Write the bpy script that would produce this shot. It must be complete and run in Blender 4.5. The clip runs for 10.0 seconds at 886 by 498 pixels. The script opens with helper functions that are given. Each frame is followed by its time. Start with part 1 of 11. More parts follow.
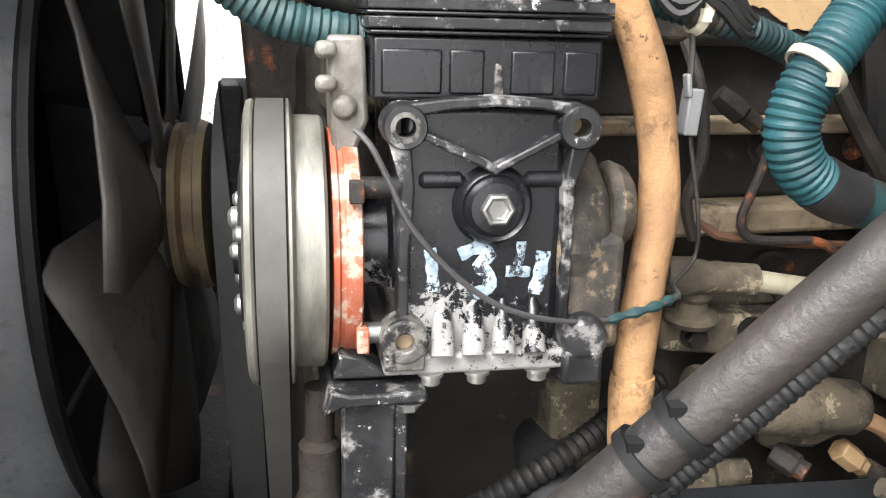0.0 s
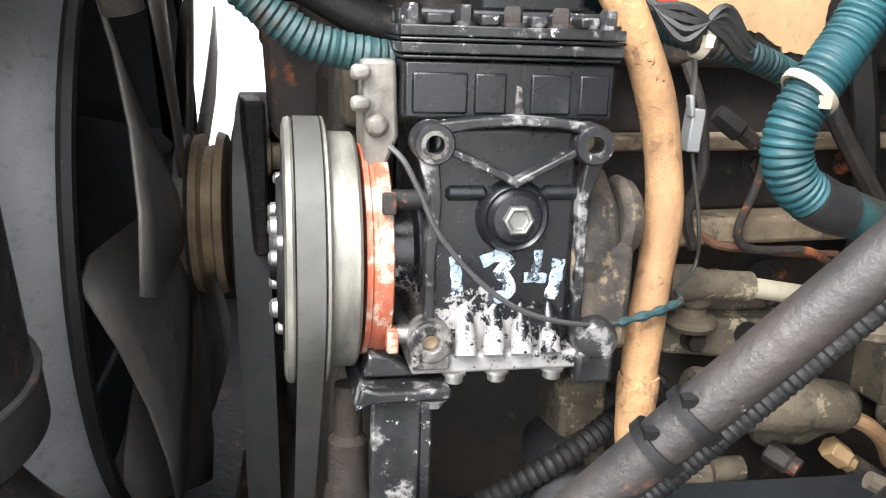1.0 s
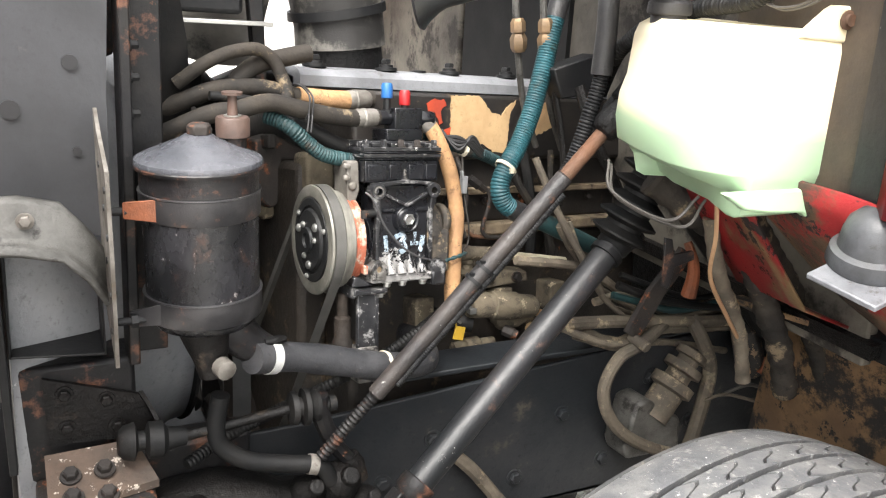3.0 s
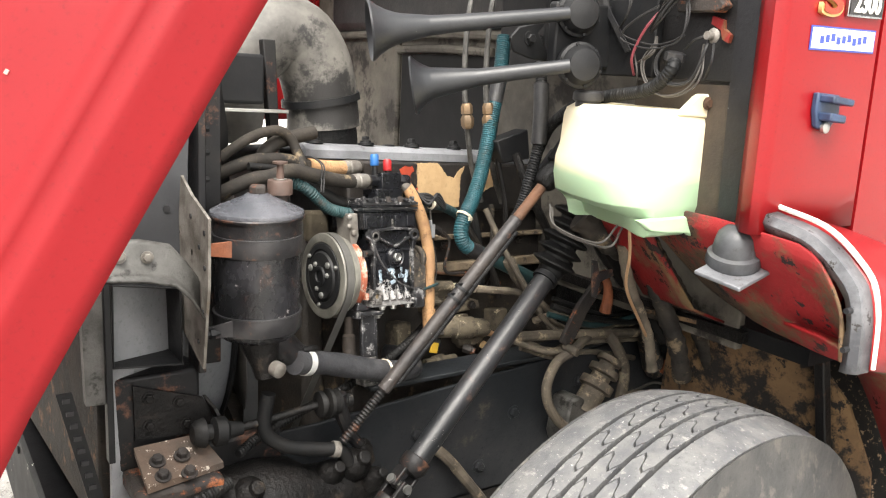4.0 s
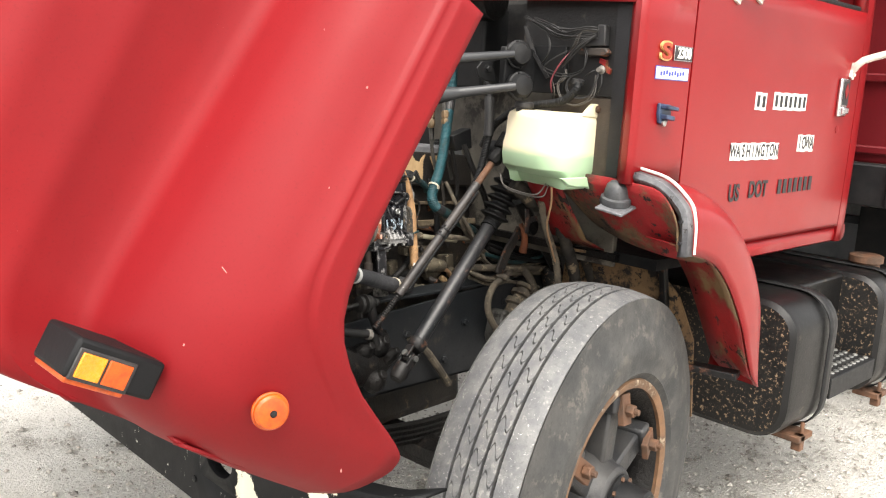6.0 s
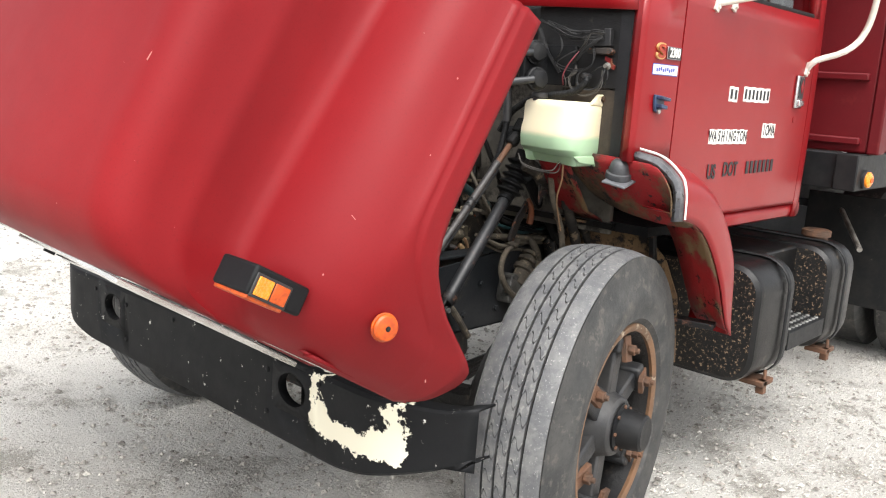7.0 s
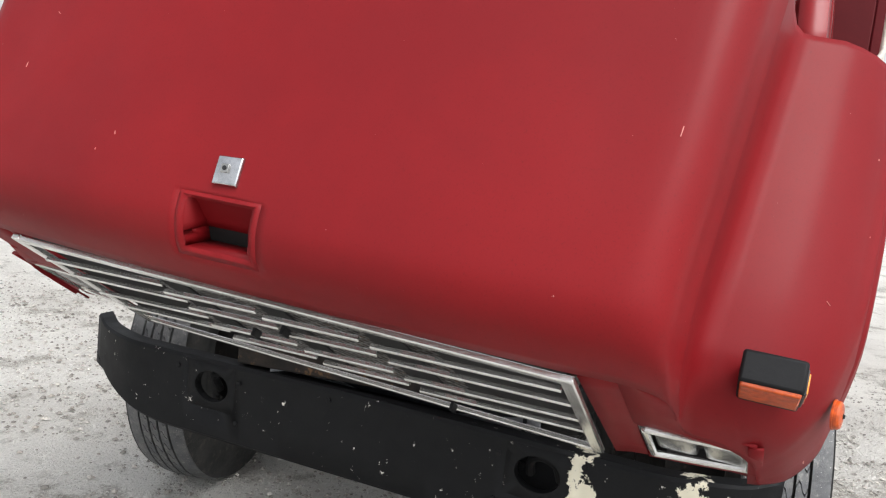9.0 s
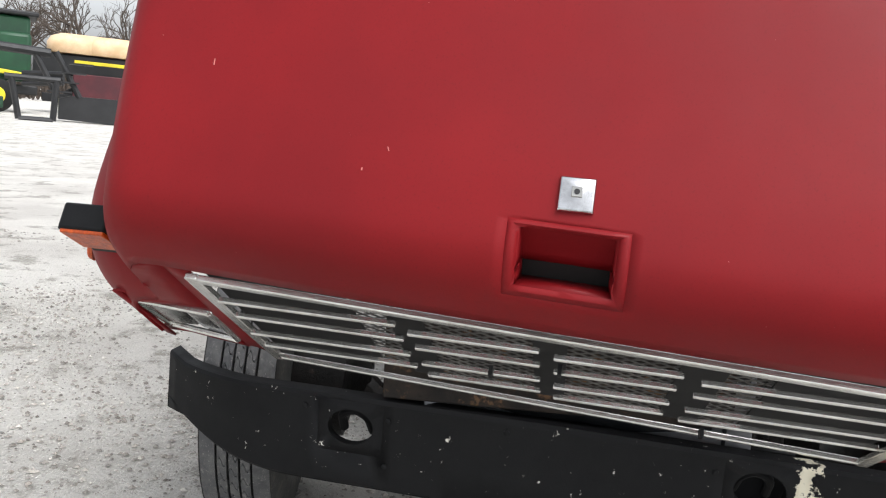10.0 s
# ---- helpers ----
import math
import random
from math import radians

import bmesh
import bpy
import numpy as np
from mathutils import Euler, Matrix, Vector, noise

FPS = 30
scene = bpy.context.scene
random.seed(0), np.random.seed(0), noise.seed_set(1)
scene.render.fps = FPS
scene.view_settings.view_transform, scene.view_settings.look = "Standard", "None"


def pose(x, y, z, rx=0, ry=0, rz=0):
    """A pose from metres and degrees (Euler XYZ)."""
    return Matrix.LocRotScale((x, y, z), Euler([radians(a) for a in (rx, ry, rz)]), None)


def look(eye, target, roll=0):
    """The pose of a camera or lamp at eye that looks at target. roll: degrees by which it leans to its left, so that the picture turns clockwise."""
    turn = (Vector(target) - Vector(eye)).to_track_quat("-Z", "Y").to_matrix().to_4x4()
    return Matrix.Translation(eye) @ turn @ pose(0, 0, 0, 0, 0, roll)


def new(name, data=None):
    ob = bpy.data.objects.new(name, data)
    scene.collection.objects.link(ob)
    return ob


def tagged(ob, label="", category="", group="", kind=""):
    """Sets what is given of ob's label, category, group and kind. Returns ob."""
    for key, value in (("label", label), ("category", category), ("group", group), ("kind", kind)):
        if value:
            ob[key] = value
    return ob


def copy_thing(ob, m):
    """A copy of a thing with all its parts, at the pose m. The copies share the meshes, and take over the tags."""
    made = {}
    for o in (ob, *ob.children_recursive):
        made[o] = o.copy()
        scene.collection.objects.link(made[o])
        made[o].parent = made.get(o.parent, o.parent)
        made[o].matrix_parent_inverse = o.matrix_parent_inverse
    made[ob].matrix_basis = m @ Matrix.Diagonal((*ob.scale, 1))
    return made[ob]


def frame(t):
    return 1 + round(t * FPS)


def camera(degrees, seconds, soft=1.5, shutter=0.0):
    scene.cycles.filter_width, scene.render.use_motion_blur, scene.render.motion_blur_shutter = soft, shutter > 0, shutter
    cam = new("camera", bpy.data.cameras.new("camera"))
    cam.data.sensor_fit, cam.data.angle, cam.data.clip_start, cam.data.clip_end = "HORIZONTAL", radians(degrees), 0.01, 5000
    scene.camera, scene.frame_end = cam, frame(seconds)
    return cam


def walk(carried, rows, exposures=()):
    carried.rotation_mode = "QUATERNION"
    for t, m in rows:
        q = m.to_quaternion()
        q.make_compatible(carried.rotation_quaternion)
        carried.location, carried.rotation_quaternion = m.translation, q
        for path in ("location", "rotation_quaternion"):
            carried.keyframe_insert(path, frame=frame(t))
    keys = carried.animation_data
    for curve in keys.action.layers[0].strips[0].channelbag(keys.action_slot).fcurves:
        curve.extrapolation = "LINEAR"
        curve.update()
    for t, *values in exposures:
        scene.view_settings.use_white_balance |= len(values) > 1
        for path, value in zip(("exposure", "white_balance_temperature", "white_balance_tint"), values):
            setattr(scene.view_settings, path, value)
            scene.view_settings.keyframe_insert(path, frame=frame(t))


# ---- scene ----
cam = camera(54.6, 10.0, 1.15)
PATH = [
    (0, (-0.21, -0.809, 1.265), (-0.065, 1.0, 0.424), 0.0),
    (0.5, (-0.212, -0.805, 1.268), (-0.117, 1.015, 0.446), -0.2),
    (1, (-0.232, -0.838, 1.279), (-0.056, 0.976, 0.455), 0.6),
    (1.5, (-0.303, -0.965, 1.318), (0.096, 0.821, 0.512), 1.8),
    (2, (-0.4, -1.128, 1.363), (0.208, 0.624, 0.614), 2.6),
    (2.5, (-0.485, -1.284, 1.4), (0.25, 0.447, 0.721), 3.1),
    (2.7, (-0.525, -1.366, 1.415), (0.242, 0.362, 0.763), 3.0),
    (3.8, (-0.834, -1.659, 1.452), (0.184, -0.005, 0.976), 3.0),
    (4, (-0.895, -1.715, 1.455), (0.171, -0.079, 1.023), 2.5),
    (4.5, (-1.026, -1.868, 1.462), (0.119, -0.274, 1.078), 2.9),
    (5, (-1.179, -2.036, 1.463), (0.025, -0.482, 1.097), 2.8),
    (5.5, (-1.401, -2.101, 1.455), (-0.116, -0.614, 1.084), 2.2),
    (5.7, (-1.503, -2.104, 1.446), (-0.18, -0.651, 1.076), 2.6),
    (6.8, (-1.99, -2.258, 1.447), (-0.544, -0.933, 1.056), 4.0),
    (7, (-2.084, -2.252, 1.429), (-0.629, -0.934, 1.046), 3.9),
    (7.5, (-2.375, -2.132, 1.414), (-0.853, -0.889, 1.04), 5.4),
    (8, (-2.5, -1.875, 1.387), (-0.901, -0.723, 1.048), 7.1),
    (8.5, (-2.55, -1.476, 1.402), (-0.861, -0.446, 1.105), 7.8),
    (9, (-2.698, -1.037, 1.396), (-0.877, -0.254, 1.128), 6.4),
    (9.5, (-2.73, -0.566, 1.368), (-0.829, -0.012, 1.082), 6.0),
    (10, (-2.754, -0.054, 1.367), (-0.803, 0.287, 1.085), 5.4),
]
EXPOSURES = [(0, 2.32, 6500, 10), (0.5, 2.43, 6450, 10), (1.0, 2.52, 6350, 10), (1.5, 2.7, 6250, 10), (2.0, 2.63, 6300, 10), (2.7, 2.37, 6550, 10), (3.8, 2.07, 6800, 10), (4.5, 2.0, 6900, 10), (5.7, 1.75, 6950, 10), (6.8, 1.5, 6550, 10), (7.5, 0.93, 6450, 10), (10, 0.77, 6300, 10)]
walk(cam, [(t, look(eye, target, roll)) for t, eye, target, roll in PATH], EXPOSURES)

# ---- world, sun and sky ----
world = bpy.data.worlds.new("overcast_sky")
scene.world = world
world.use_nodes = True
wn, wl = world.node_tree.nodes, world.node_tree.links
sky = wn.new("ShaderNodeTexSky")
sky.sky_type, sky.sun_disc = "NISHITA", False
sky.sun_elevation, sky.sun_rotation = radians(55.8), radians(220)
sky.air_density, sky.dust_density, sky.ozone_density = 1.0, 4.0, 1.0
grey = wn.new("ShaderNodeHueSaturation")
grey.inputs["Saturation"].default_value = 0.12
wl.new(sky.outputs["Color"], grey.inputs["Color"])
bg = wn["Background"]
wl.new(grey.outputs["Color"], bg.inputs["Color"])
bg.inputs["Strength"].default_value = 0.15
sun_data = bpy.data.lights.new("sun", "SUN")
sun_data.energy, sun_data.angle, sun_data.color = 1.1, radians(40), (1.0, 0.97, 0.93)
sun = new("sun", sun_data)
sun.matrix_world = look((-1.6, -2.3, 4.8), (0, 0, 0))

# ---- materials ----


def lin(r, g, b):
    """An sRGB colour (0 to 255) as a linear one."""
    return tuple((c / 255 / 12.92) if c / 255 <= 0.04045 else ((c / 255 + 0.055) / 1.055) ** 2.4 for c in (r, g, b)) + (1.0,)


def mat(name, a, b=None, rough=0.5, metal=0.0, s1=4.0, s2=60.0, bump=0.15, chip=None, chip_at=0.66, chip_scale=30.0, chip_rough=0.8,
        spots=None, spots_at=0.62, spots_scale=8.0, coat=0.0, bump_scale=None, stretch=(1, 1, 1), vary=0.0, bump_dist=0.004):
    """A worn surface: two tones by a broad noise, fine grain, chips and stains with shapes of their own, relief."""
    m = bpy.data.materials.new(name)
    m.use_nodes = True
    n, l = m.node_tree.nodes, m.node_tree.links
    p = n["Principled BSDF"]
    tc, mp = n.new("ShaderNodeTexCoord"), n.new("ShaderNodeMapping")
    mp.inputs["Scale"].default_value = stretch
    l.new(tc.outputs["Object"], mp.inputs["Vector"])

    def noise_at(scale, detail=6.0, rough_=0.6):
        t = n.new("ShaderNodeTexNoise")
        t.inputs["Scale"].default_value, t.inputs["Detail"].default_value, t.inputs["Roughness"].default_value = scale, detail, rough_
        l.new(mp.outputs["Vector"], t.inputs["Vector"])
        return t.outputs["Fac"]

    def ramp(src, lo, hi):
        t = n.new("ShaderNodeMapRange")
        t.interpolation_type = "SMOOTHSTEP"
        t.inputs["From Min"].default_value, t.inputs["From Max"].default_value = lo, hi
        l.new(src, t.inputs["Value"])
        return t.outputs["Result"]

    def blend(fac, c1, c2):
        t = n.new("ShaderNodeMix")
        t.data_type = "RGBA"
        l.new(fac, t.inputs[0])
        for c, k in ((c1, 6), (c2, 7)):
            if isinstance(c, tuple):
                t.inputs[k].default_value = c
            else:
                l.new(c, t.inputs[k])
        return t.outputs[2]

    b = b or tuple(0.75 * c for c in a[:3]) + (1.0,)
    col = blend(ramp(noise_at(s1), 0.35, 0.68), a, b)
    fine = noise_at(s2, 8.0, 0.7)
    dark = tuple(0.6 * c for c in a[:3]) + (1.0,)
    col = blend(ramp(fine, 0.52, 0.78), col, dark)
    r_val = None
    if vary:
        oi = n.new("ShaderNodeObjectInfo")
        hs = n.new("ShaderNodeHueSaturation")
        l.new(col, hs.inputs["Color"])
        vr = n.new("ShaderNodeMapRange")
        vr.inputs["To Min"].default_value, vr.inputs["To Max"].default_value = 1 - vary, 1 + vary
        l.new(oi.outputs["Random"], vr.inputs["Value"])
        l.new(vr.outputs["Result"], hs.inputs["Value"])
        col = hs.outputs["Color"]
    if spots:
        col = blend(ramp(noise_at(spots_scale, 10.0, 0.72), spots_at - 0.04, spots_at + 0.06), col, spots)
    rr = n.new("ShaderNodeMapRange")
    rr.inputs["To Min"].default_value, rr.inputs["To Max"].default_value = max(0.02, rough - 0.1), min(1.0, rough + 0.14)
    l.new(noise_at(s1 * 3.1), rr.inputs["Value"])
    r_out = rr.outputs["Result"]
    if chip:
        f = ramp(noise_at(chip_scale, 9.0, 0.75), chip_at - 0.012, chip_at + 0.012)
        col = blend(f, col, chip)
        t = n.new("ShaderNodeMix")
        l.new(f, t.inputs[0])
        l.new(r_out, t.inputs[2])
        t.inputs[3].default_value = chip_rough
        r_out = t.outputs[0]
    l.new(col, p.inputs["Base Color"])
    l.new(r_out, p.inputs["Roughness"])
    p.inputs["Metallic"].default_value = metal
    if coat:
        p.inputs["Coat Weight"].default_value, p.inputs["Coat Roughness"].default_value = coat, 0.18
    if bump:
        bp = n.new("ShaderNodeBump")
        bp.inputs["Strength"].default_value, bp.inputs["Distance"].default_value = bump, bump_dist
        l.new(noise_at(bump_scale or s2, 8.0, 0.65), bp.inputs["Height"])
        l.new(bp.outputs["Normal"], p.inputs["Normal"])
    return m


RUST = lin(112, 66, 40)
MUD = lin(120, 98, 72)
red = mat("red_paint", lin(124, 14, 20), lin(114, 12, 19), 0.62, s1=1.6, s2=240, bump=0.03, coat=0.08, chip=lin(215, 190, 180), chip_at=0.712, chip_scale=42, spots=lin(104, 20, 23), spots_at=0.68, spots_scale=3)
red_cab = mat("red_cab_paint", lin(130, 12, 18), lin(122, 11, 17), 0.36, s1=1.2, s2=200, bump=0.015, coat=0.15)
red_body = mat("dump_red_paint", lin(98, 10, 19), lin(86, 9, 17), 0.5, s1=2, s2=90, bump=0.08, spots=lin(96, 22, 24), spots_at=0.62)
red_dirty = mat("red_paint_grimy", lin(140, 18, 22), lin(104, 28, 26), 0.5, s1=6, s2=90, bump=0.3, spots=lin(112, 90, 62), spots_at=0.54, spots_scale=6, chip=lin(26, 23, 20), chip_at=0.575, chip_scale=9, stretch=(1, 1.4, 0.55))
black_bumper = mat("black_bumper_paint", lin(11, 12, 14), lin(15, 16, 18), 0.62, s1=5, s2=120, bump=0.12, chip=lin(225, 222, 212), chip_at=0.735, chip_scale=30)
black_steel = mat("black_steel", lin(19, 20, 22), lin(31, 31, 31), 0.5, s1=14, s2=150, bump=0.25, chip=lin(105, 76, 58), chip_at=0.68, chip_scale=24, bump_dist=0.002)
black_rusty = mat("black_paint_rusting", lin(20, 20, 22), lin(34, 33, 32), 0.45, s1=11, s2=130, bump=0.5, spots=lin(96, 66, 52), spots_at=0.58, spots_scale=16, chip=lin(104, 72, 56), chip_at=0.65, chip_scale=50, bump_dist=0.002)
grimy = mat("oily_grime", lin(13, 13, 13), lin(26, 24, 23), 0.42, s1=10, s2=90, bump=0.8, spots=lin(58, 51, 44), spots_at=0.63, spots_scale=14, bump_dist=0.004)
engine_dark = mat("engine_dark_iron", lin(30, 28, 27), lin(46, 40, 35), 0.7, s1=12, s2=110, bump=0.6, spots=lin(100, 76, 54), spots_at=0.6, spots_scale=18)
alu_dirty = mat("dirty_cast_aluminium", lin(132, 128, 122), lin(86, 81, 74), 0.55, metal=0.35, s1=24, s2=170, bump=0.5, spots=lin(92, 84, 74), spots_at=0.6, spots_scale=26, bump_dist=0.002)
alu_cover = mat("grey_valve_cover_paint", lin(140, 142, 146), lin(108, 109, 112), 0.42, metal=0.2, s1=10, s2=150, bump=0.2, spots=lin(80, 76, 72), spots_at=0.64)
steel = mat("bare_steel", lin(176, 176, 172), lin(140, 140, 138), 0.34, metal=0.8, s1=20, s2=180, bump=0.1)
chrome = mat("chrome", lin(205, 206, 208), lin(170, 170, 170), 0.16, metal=1.0, s1=12, s2=160, bump=0.03)
trim_alu = mat("dull_grille_trim", lin(236, 235, 231), lin(214, 212, 206), 0.16, metal=0.75, s1=9, s2=420, bump=0.02, spots=lin(150, 140, 124), spots_at=0.68, spots_scale=14)
orange_coil = mat("orange_coil_paint", lin(164, 76, 48), lin(148, 98, 78), 0.6, s1=34, s2=200, bump=0.4, spots=lin(172, 156, 140), spots_at=0.55, spots_scale=30, chip=lin(204, 190, 176), chip_at=0.6, chip_scale=70)
rotor_grey = mat("rotor_grey_steel", lin(142, 140, 131), lin(98, 96, 90), 0.4, metal=0.45, s1=16, s2=160, bump=0.12, stretch=(4, 1, 1))
belt_mat = mat("rubber_belt", lin(58, 59, 60), lin(70, 70, 70), 0.62, s1=18, s2=150, bump=0.1)
tan_steel = mat("tan_dusty_pulley", lin(150, 132, 106), lin(112, 96, 76), 0.6, metal=0.2, s1=22, s2=120, bump=0.15)
tan_hose = mat("tan_wrapped_hose", lin(180, 140, 98), lin(146, 112, 80), 0.75, s1=22, s2=160, bump=0.6, spots=lin(112, 84, 60), spots_at=0.57, spots_scale=30, chip=lin(66, 50, 40), chip_at=0.63, chip_scale=50)
rubber = mat("black_rubber", lin(19, 20, 21), lin(30, 29, 28), 0.55, s1=18, s2=160, bump=0.2, spots=lin(84, 78, 70), spots_at=0.66, spots_scale=22)
rubber_dusty = mat("dusty_rubber_hose", lin(40, 38, 36), lin(60, 55, 49), 0.72, s1=15, s2=140, bump=0.3, spots=lin(120, 106, 86), spots_at=0.6, spots_scale=20)
teal = mat("teal_loom", lin(34, 84, 92), lin(28, 62, 68), 0.5, s1=16, s2=120, bump=0.15, spots=lin(40, 56, 54), spots_at=0.6, spots_scale=18)
teal_dark = mat("dark_teal_loom", lin(34, 66, 68), lin(28, 48, 50), 0.55, s1=16, s2=120, bump=0.2, spots=lin(48, 44, 38), spots_at=0.56, spots_scale=20)
tape_black = mat("black_tape", lin(34, 34, 36), lin(50, 49, 48), 0.5, s1=30, s2=160, bump=0.3)
tie_white = mat("white_cable_tie", lin(214, 206, 186), lin(180, 170, 150), 0.5, s2=120, bump=0.1)
beige_patch = mat("bare_beige_primer", lin(176, 148, 110), lin(150, 122, 88), 0.6, s1=14, s2=120, bump=0.25, spots=lin(104, 78, 54), spots_at=0.63, spots_scale=18)
orange_patch = mat("old_orange_paint", lin(176, 66, 36), lin(140, 52, 34), 0.6, s1=20, s2=120, bump=0.3)
firewall_mat = mat("firewall_dusty_grey", lin(112, 107, 97), lin(70, 66, 60), 0.75, s1=5, s2=60, bump=0.5, spots=lin(44, 40, 36), spots_at=0.54, spots_scale=6, bump_dist=0.004)
frame_black = mat("frame_rail_black", lin(30, 33, 36), lin(46, 47, 49), 0.5, s1=6, s2=120, bump=0.2, spots=lin(70, 66, 60), spots_at=0.64, spots_scale=12)
gold_badge = mat("gold_badge_edge", lin(214, 178, 120), lin(190, 150, 90), 0.35, metal=0.4, s2=100, bump=0.05)
plate_white = mat("white_letter_plate", lin(232, 230, 222), lin(214, 212, 204), 0.5, s2=90, bump=0.05)
# black of print and fittings, and of discs drawn in place of holes
ink = mat("ink_and_hole_black", lin(26, 26, 28), lin(34, 34, 36), 0.5, s2=90, bump=0.05)
blue_ink = mat("blue_print", lin(48, 66, 150), lin(58, 76, 160), 0.5, s2=90, bump=0.0)
latch_blue = mat("blue_grey_latch", lin(46, 64, 92), lin(34, 46, 66), 0.4, s1=30, s2=120, bump=0.15)
amber = mat("amber_lens", lin(196, 80, 6), lin(150, 54, 4), 0.4, s1=60, s2=400, bump=0.2, coat=0.15)
amber_bright = mat("yellow_amber_lens", lin(232, 140, 22), lin(220, 118, 16), 0.25, s1=60, s2=400, bump=0.2, coat=0.6)
# stands for shade behind the grille and in the firewall
shade_black = mat("matt_shade_black", lin(11, 11, 12), lin(16, 16, 16), 0.86, s2=100, bump=0.1)
rim_rust = mat("rusty_rim", lin(118, 86, 60), lin(84, 64, 48), 0.65, s1=14, s2=110, bump=0.4, spots=lin(176, 160, 138), spots_at=0.6, spots_scale=14)
rust_panel = mat("rusty_splash_panel", lin(124, 98, 68), lin(92, 72, 52), 0.8, s1=6, s2=80, bump=0.5, spots=lin(30, 27, 25), spots_at=0.52, spots_scale=11, chip=lin(26, 24, 22), chip_at=0.58, chip_scale=26)
mud_black = mat("mud_specked_black", lin(14, 14, 14), lin(24, 22, 20), 0.5, s1=8, s2=90, bump=0.4, chip=lin(134, 114, 92), chip_at=0.575, chip_scale=70)
tank_black = mat("black_fuel_tank", lin(11, 11, 12), lin(18, 17, 17), 0.36, s1=5, s2=120, bump=0.15, spots=lin(74, 66, 56), spots_at=0.62, spots_scale=10)
liner_grey = mat("torn_edge_trim", lin(122, 123, 126), lin(70, 71, 75), 0.45, metal=0.3, s1=14, s2=120, bump=0.3, chip=lin(60, 58, 56), chip_at=0.57, chip_scale=26)
wire_mats = [mat("wire_black", lin(30, 30, 31), lin(44, 43, 42), 0.5, s2=90, bump=0.1), mat("wire_grey", lin(72, 69, 65), lin(52, 49, 46), 0.6, s2=90, bump=0.1),
             mat("wire_pink", lin(132, 58, 66), lin(96, 46, 52), 0.5, s2=90, bump=0.1), mat("wire_tan", lin(178, 142, 108), lin(150, 116, 86), 0.6, s2=90, bump=0.1)]
machine_green = mat("farm_green_paint", lin(18, 68, 40), lin(15, 54, 33), 0.45, s1=1, s2=30, bump=0.05)
machine_yellow = mat("farm_yellow_paint", lin(226, 206, 40), lin(206, 186, 36), 0.5, s1=1, s2=30, bump=0.05)
machine_dark = mat("dark_machine_steel", lin(20, 21, 23), lin(32, 32, 34), 0.5, s1=1.5, s2=20, bump=0.1)
machine_red = mat("maroon_machine_paint", lin(82, 26, 34), lin(66, 22, 30), 0.6, s1=1, s2=30, bump=0.05)
poly_beige = mat("beige_poly_tank", lin(226, 196, 158), lin(206, 172, 132), 0.5, s1=1, s2=30, bump=0.05)
bark = mat("bare_bark", lin(84, 74, 66), lin(64, 56, 50), 0.9, s1=2, s2=30, bump=0.3)

for m_, level in ((red, 0.2), (red_cab, 0.3), (red_body, 0.3), (black_bumper, 0.25), (grimy, 0.25), (black_rusty, 0.3), (rubber, 0.25), (black_steel, 0.28), (frame_black, 0.25), (tank_black, 0.35), (engine_dark, 0.25), (rubber_dusty, 0.25)):
    m_.node_tree.nodes["Principled BSDF"].inputs["Specular IOR Level"].default_value = level
mesh_worn = mat("worn_grille_mesh", lin(96, 94, 90), lin(58, 57, 54), 0.5, metal=0.3, s1=12, s2=160, bump=0.1)
dusty_belt = mat("pale_dusty_belt", lin(84, 83, 80), lin(66, 65, 62), 0.6, s1=14, s2=150, bump=0.08)
fan_grey = mat("dusty_fan_steel", lin(78, 75, 72), lin(92, 88, 83), 0.55, s1=9, s2=120, bump=0.2, spots=lin(40, 39, 38), spots_at=0.6, spots_scale=9)
shroud_black = mat("scuffed_shroud_plastic", lin(118, 120, 124), lin(140, 141, 143), 0.4, s1=6, s2=120, bump=0.3, spots=lin(128, 128, 128), spots_at=0.6, spots_scale=9, chip=lin(190, 190, 190), chip_at=0.68, chip_scale=24)


def gravel_mat():
    m = mat("gravel_lot", lin(224, 221, 214), lin(200, 196, 189), 0.95, s1=0.9, s2=34, bump=1.0, spots=lin(160, 155, 146), spots_at=0.56, spots_scale=2.2, chip=lin(228, 225, 219), chip_at=0.57, chip_scale=90, chip_rough=0.95, bump_scale=70, bump_dist=0.035)
    return m


gravel = gravel_mat()
stone_mat = mat("crushed_stone", lin(200, 195, 186), lin(150, 143, 134), 0.95, s1=7, s2=90, bump=0.4)
sn, sl = stone_mat.node_tree.nodes, stone_mat.node_tree.links
sp_in = sn["Principled BSDF"].inputs["Base Color"]
geo_, hsv_, rng_ = sn.new("ShaderNodeNewGeometry"), sn.new("ShaderNodeHueSaturation"), sn.new("ShaderNodeMapRange")
rng_.inputs["To Min"].default_value, rng_.inputs["To Max"].default_value = 0.42, 1.02
sl.new(geo_.outputs["Random Per Island"], rng_.inputs["Value"])
sl.new(sp_in.links[0].from_socket, hsv_.inputs["Color"])
sl.new(rng_.outputs["Result"], hsv_.inputs["Value"])
sl.new(hsv_.outputs["Color"], sp_in)


def glass_mat(name, col, rough=0.03):
    m = bpy.data.materials.new(name)
    m.use_nodes = True
    p = m.node_tree.nodes["Principled BSDF"]
    p.inputs["Base Color"].default_value, p.inputs["Roughness"].default_value = col, rough
    p.inputs["Transmission Weight"].default_value, p.inputs["IOR"].default_value = 1.0, 1.45
    return m


glass = glass_mat("window_glass", (0.55, 0.68, 0.64, 1))
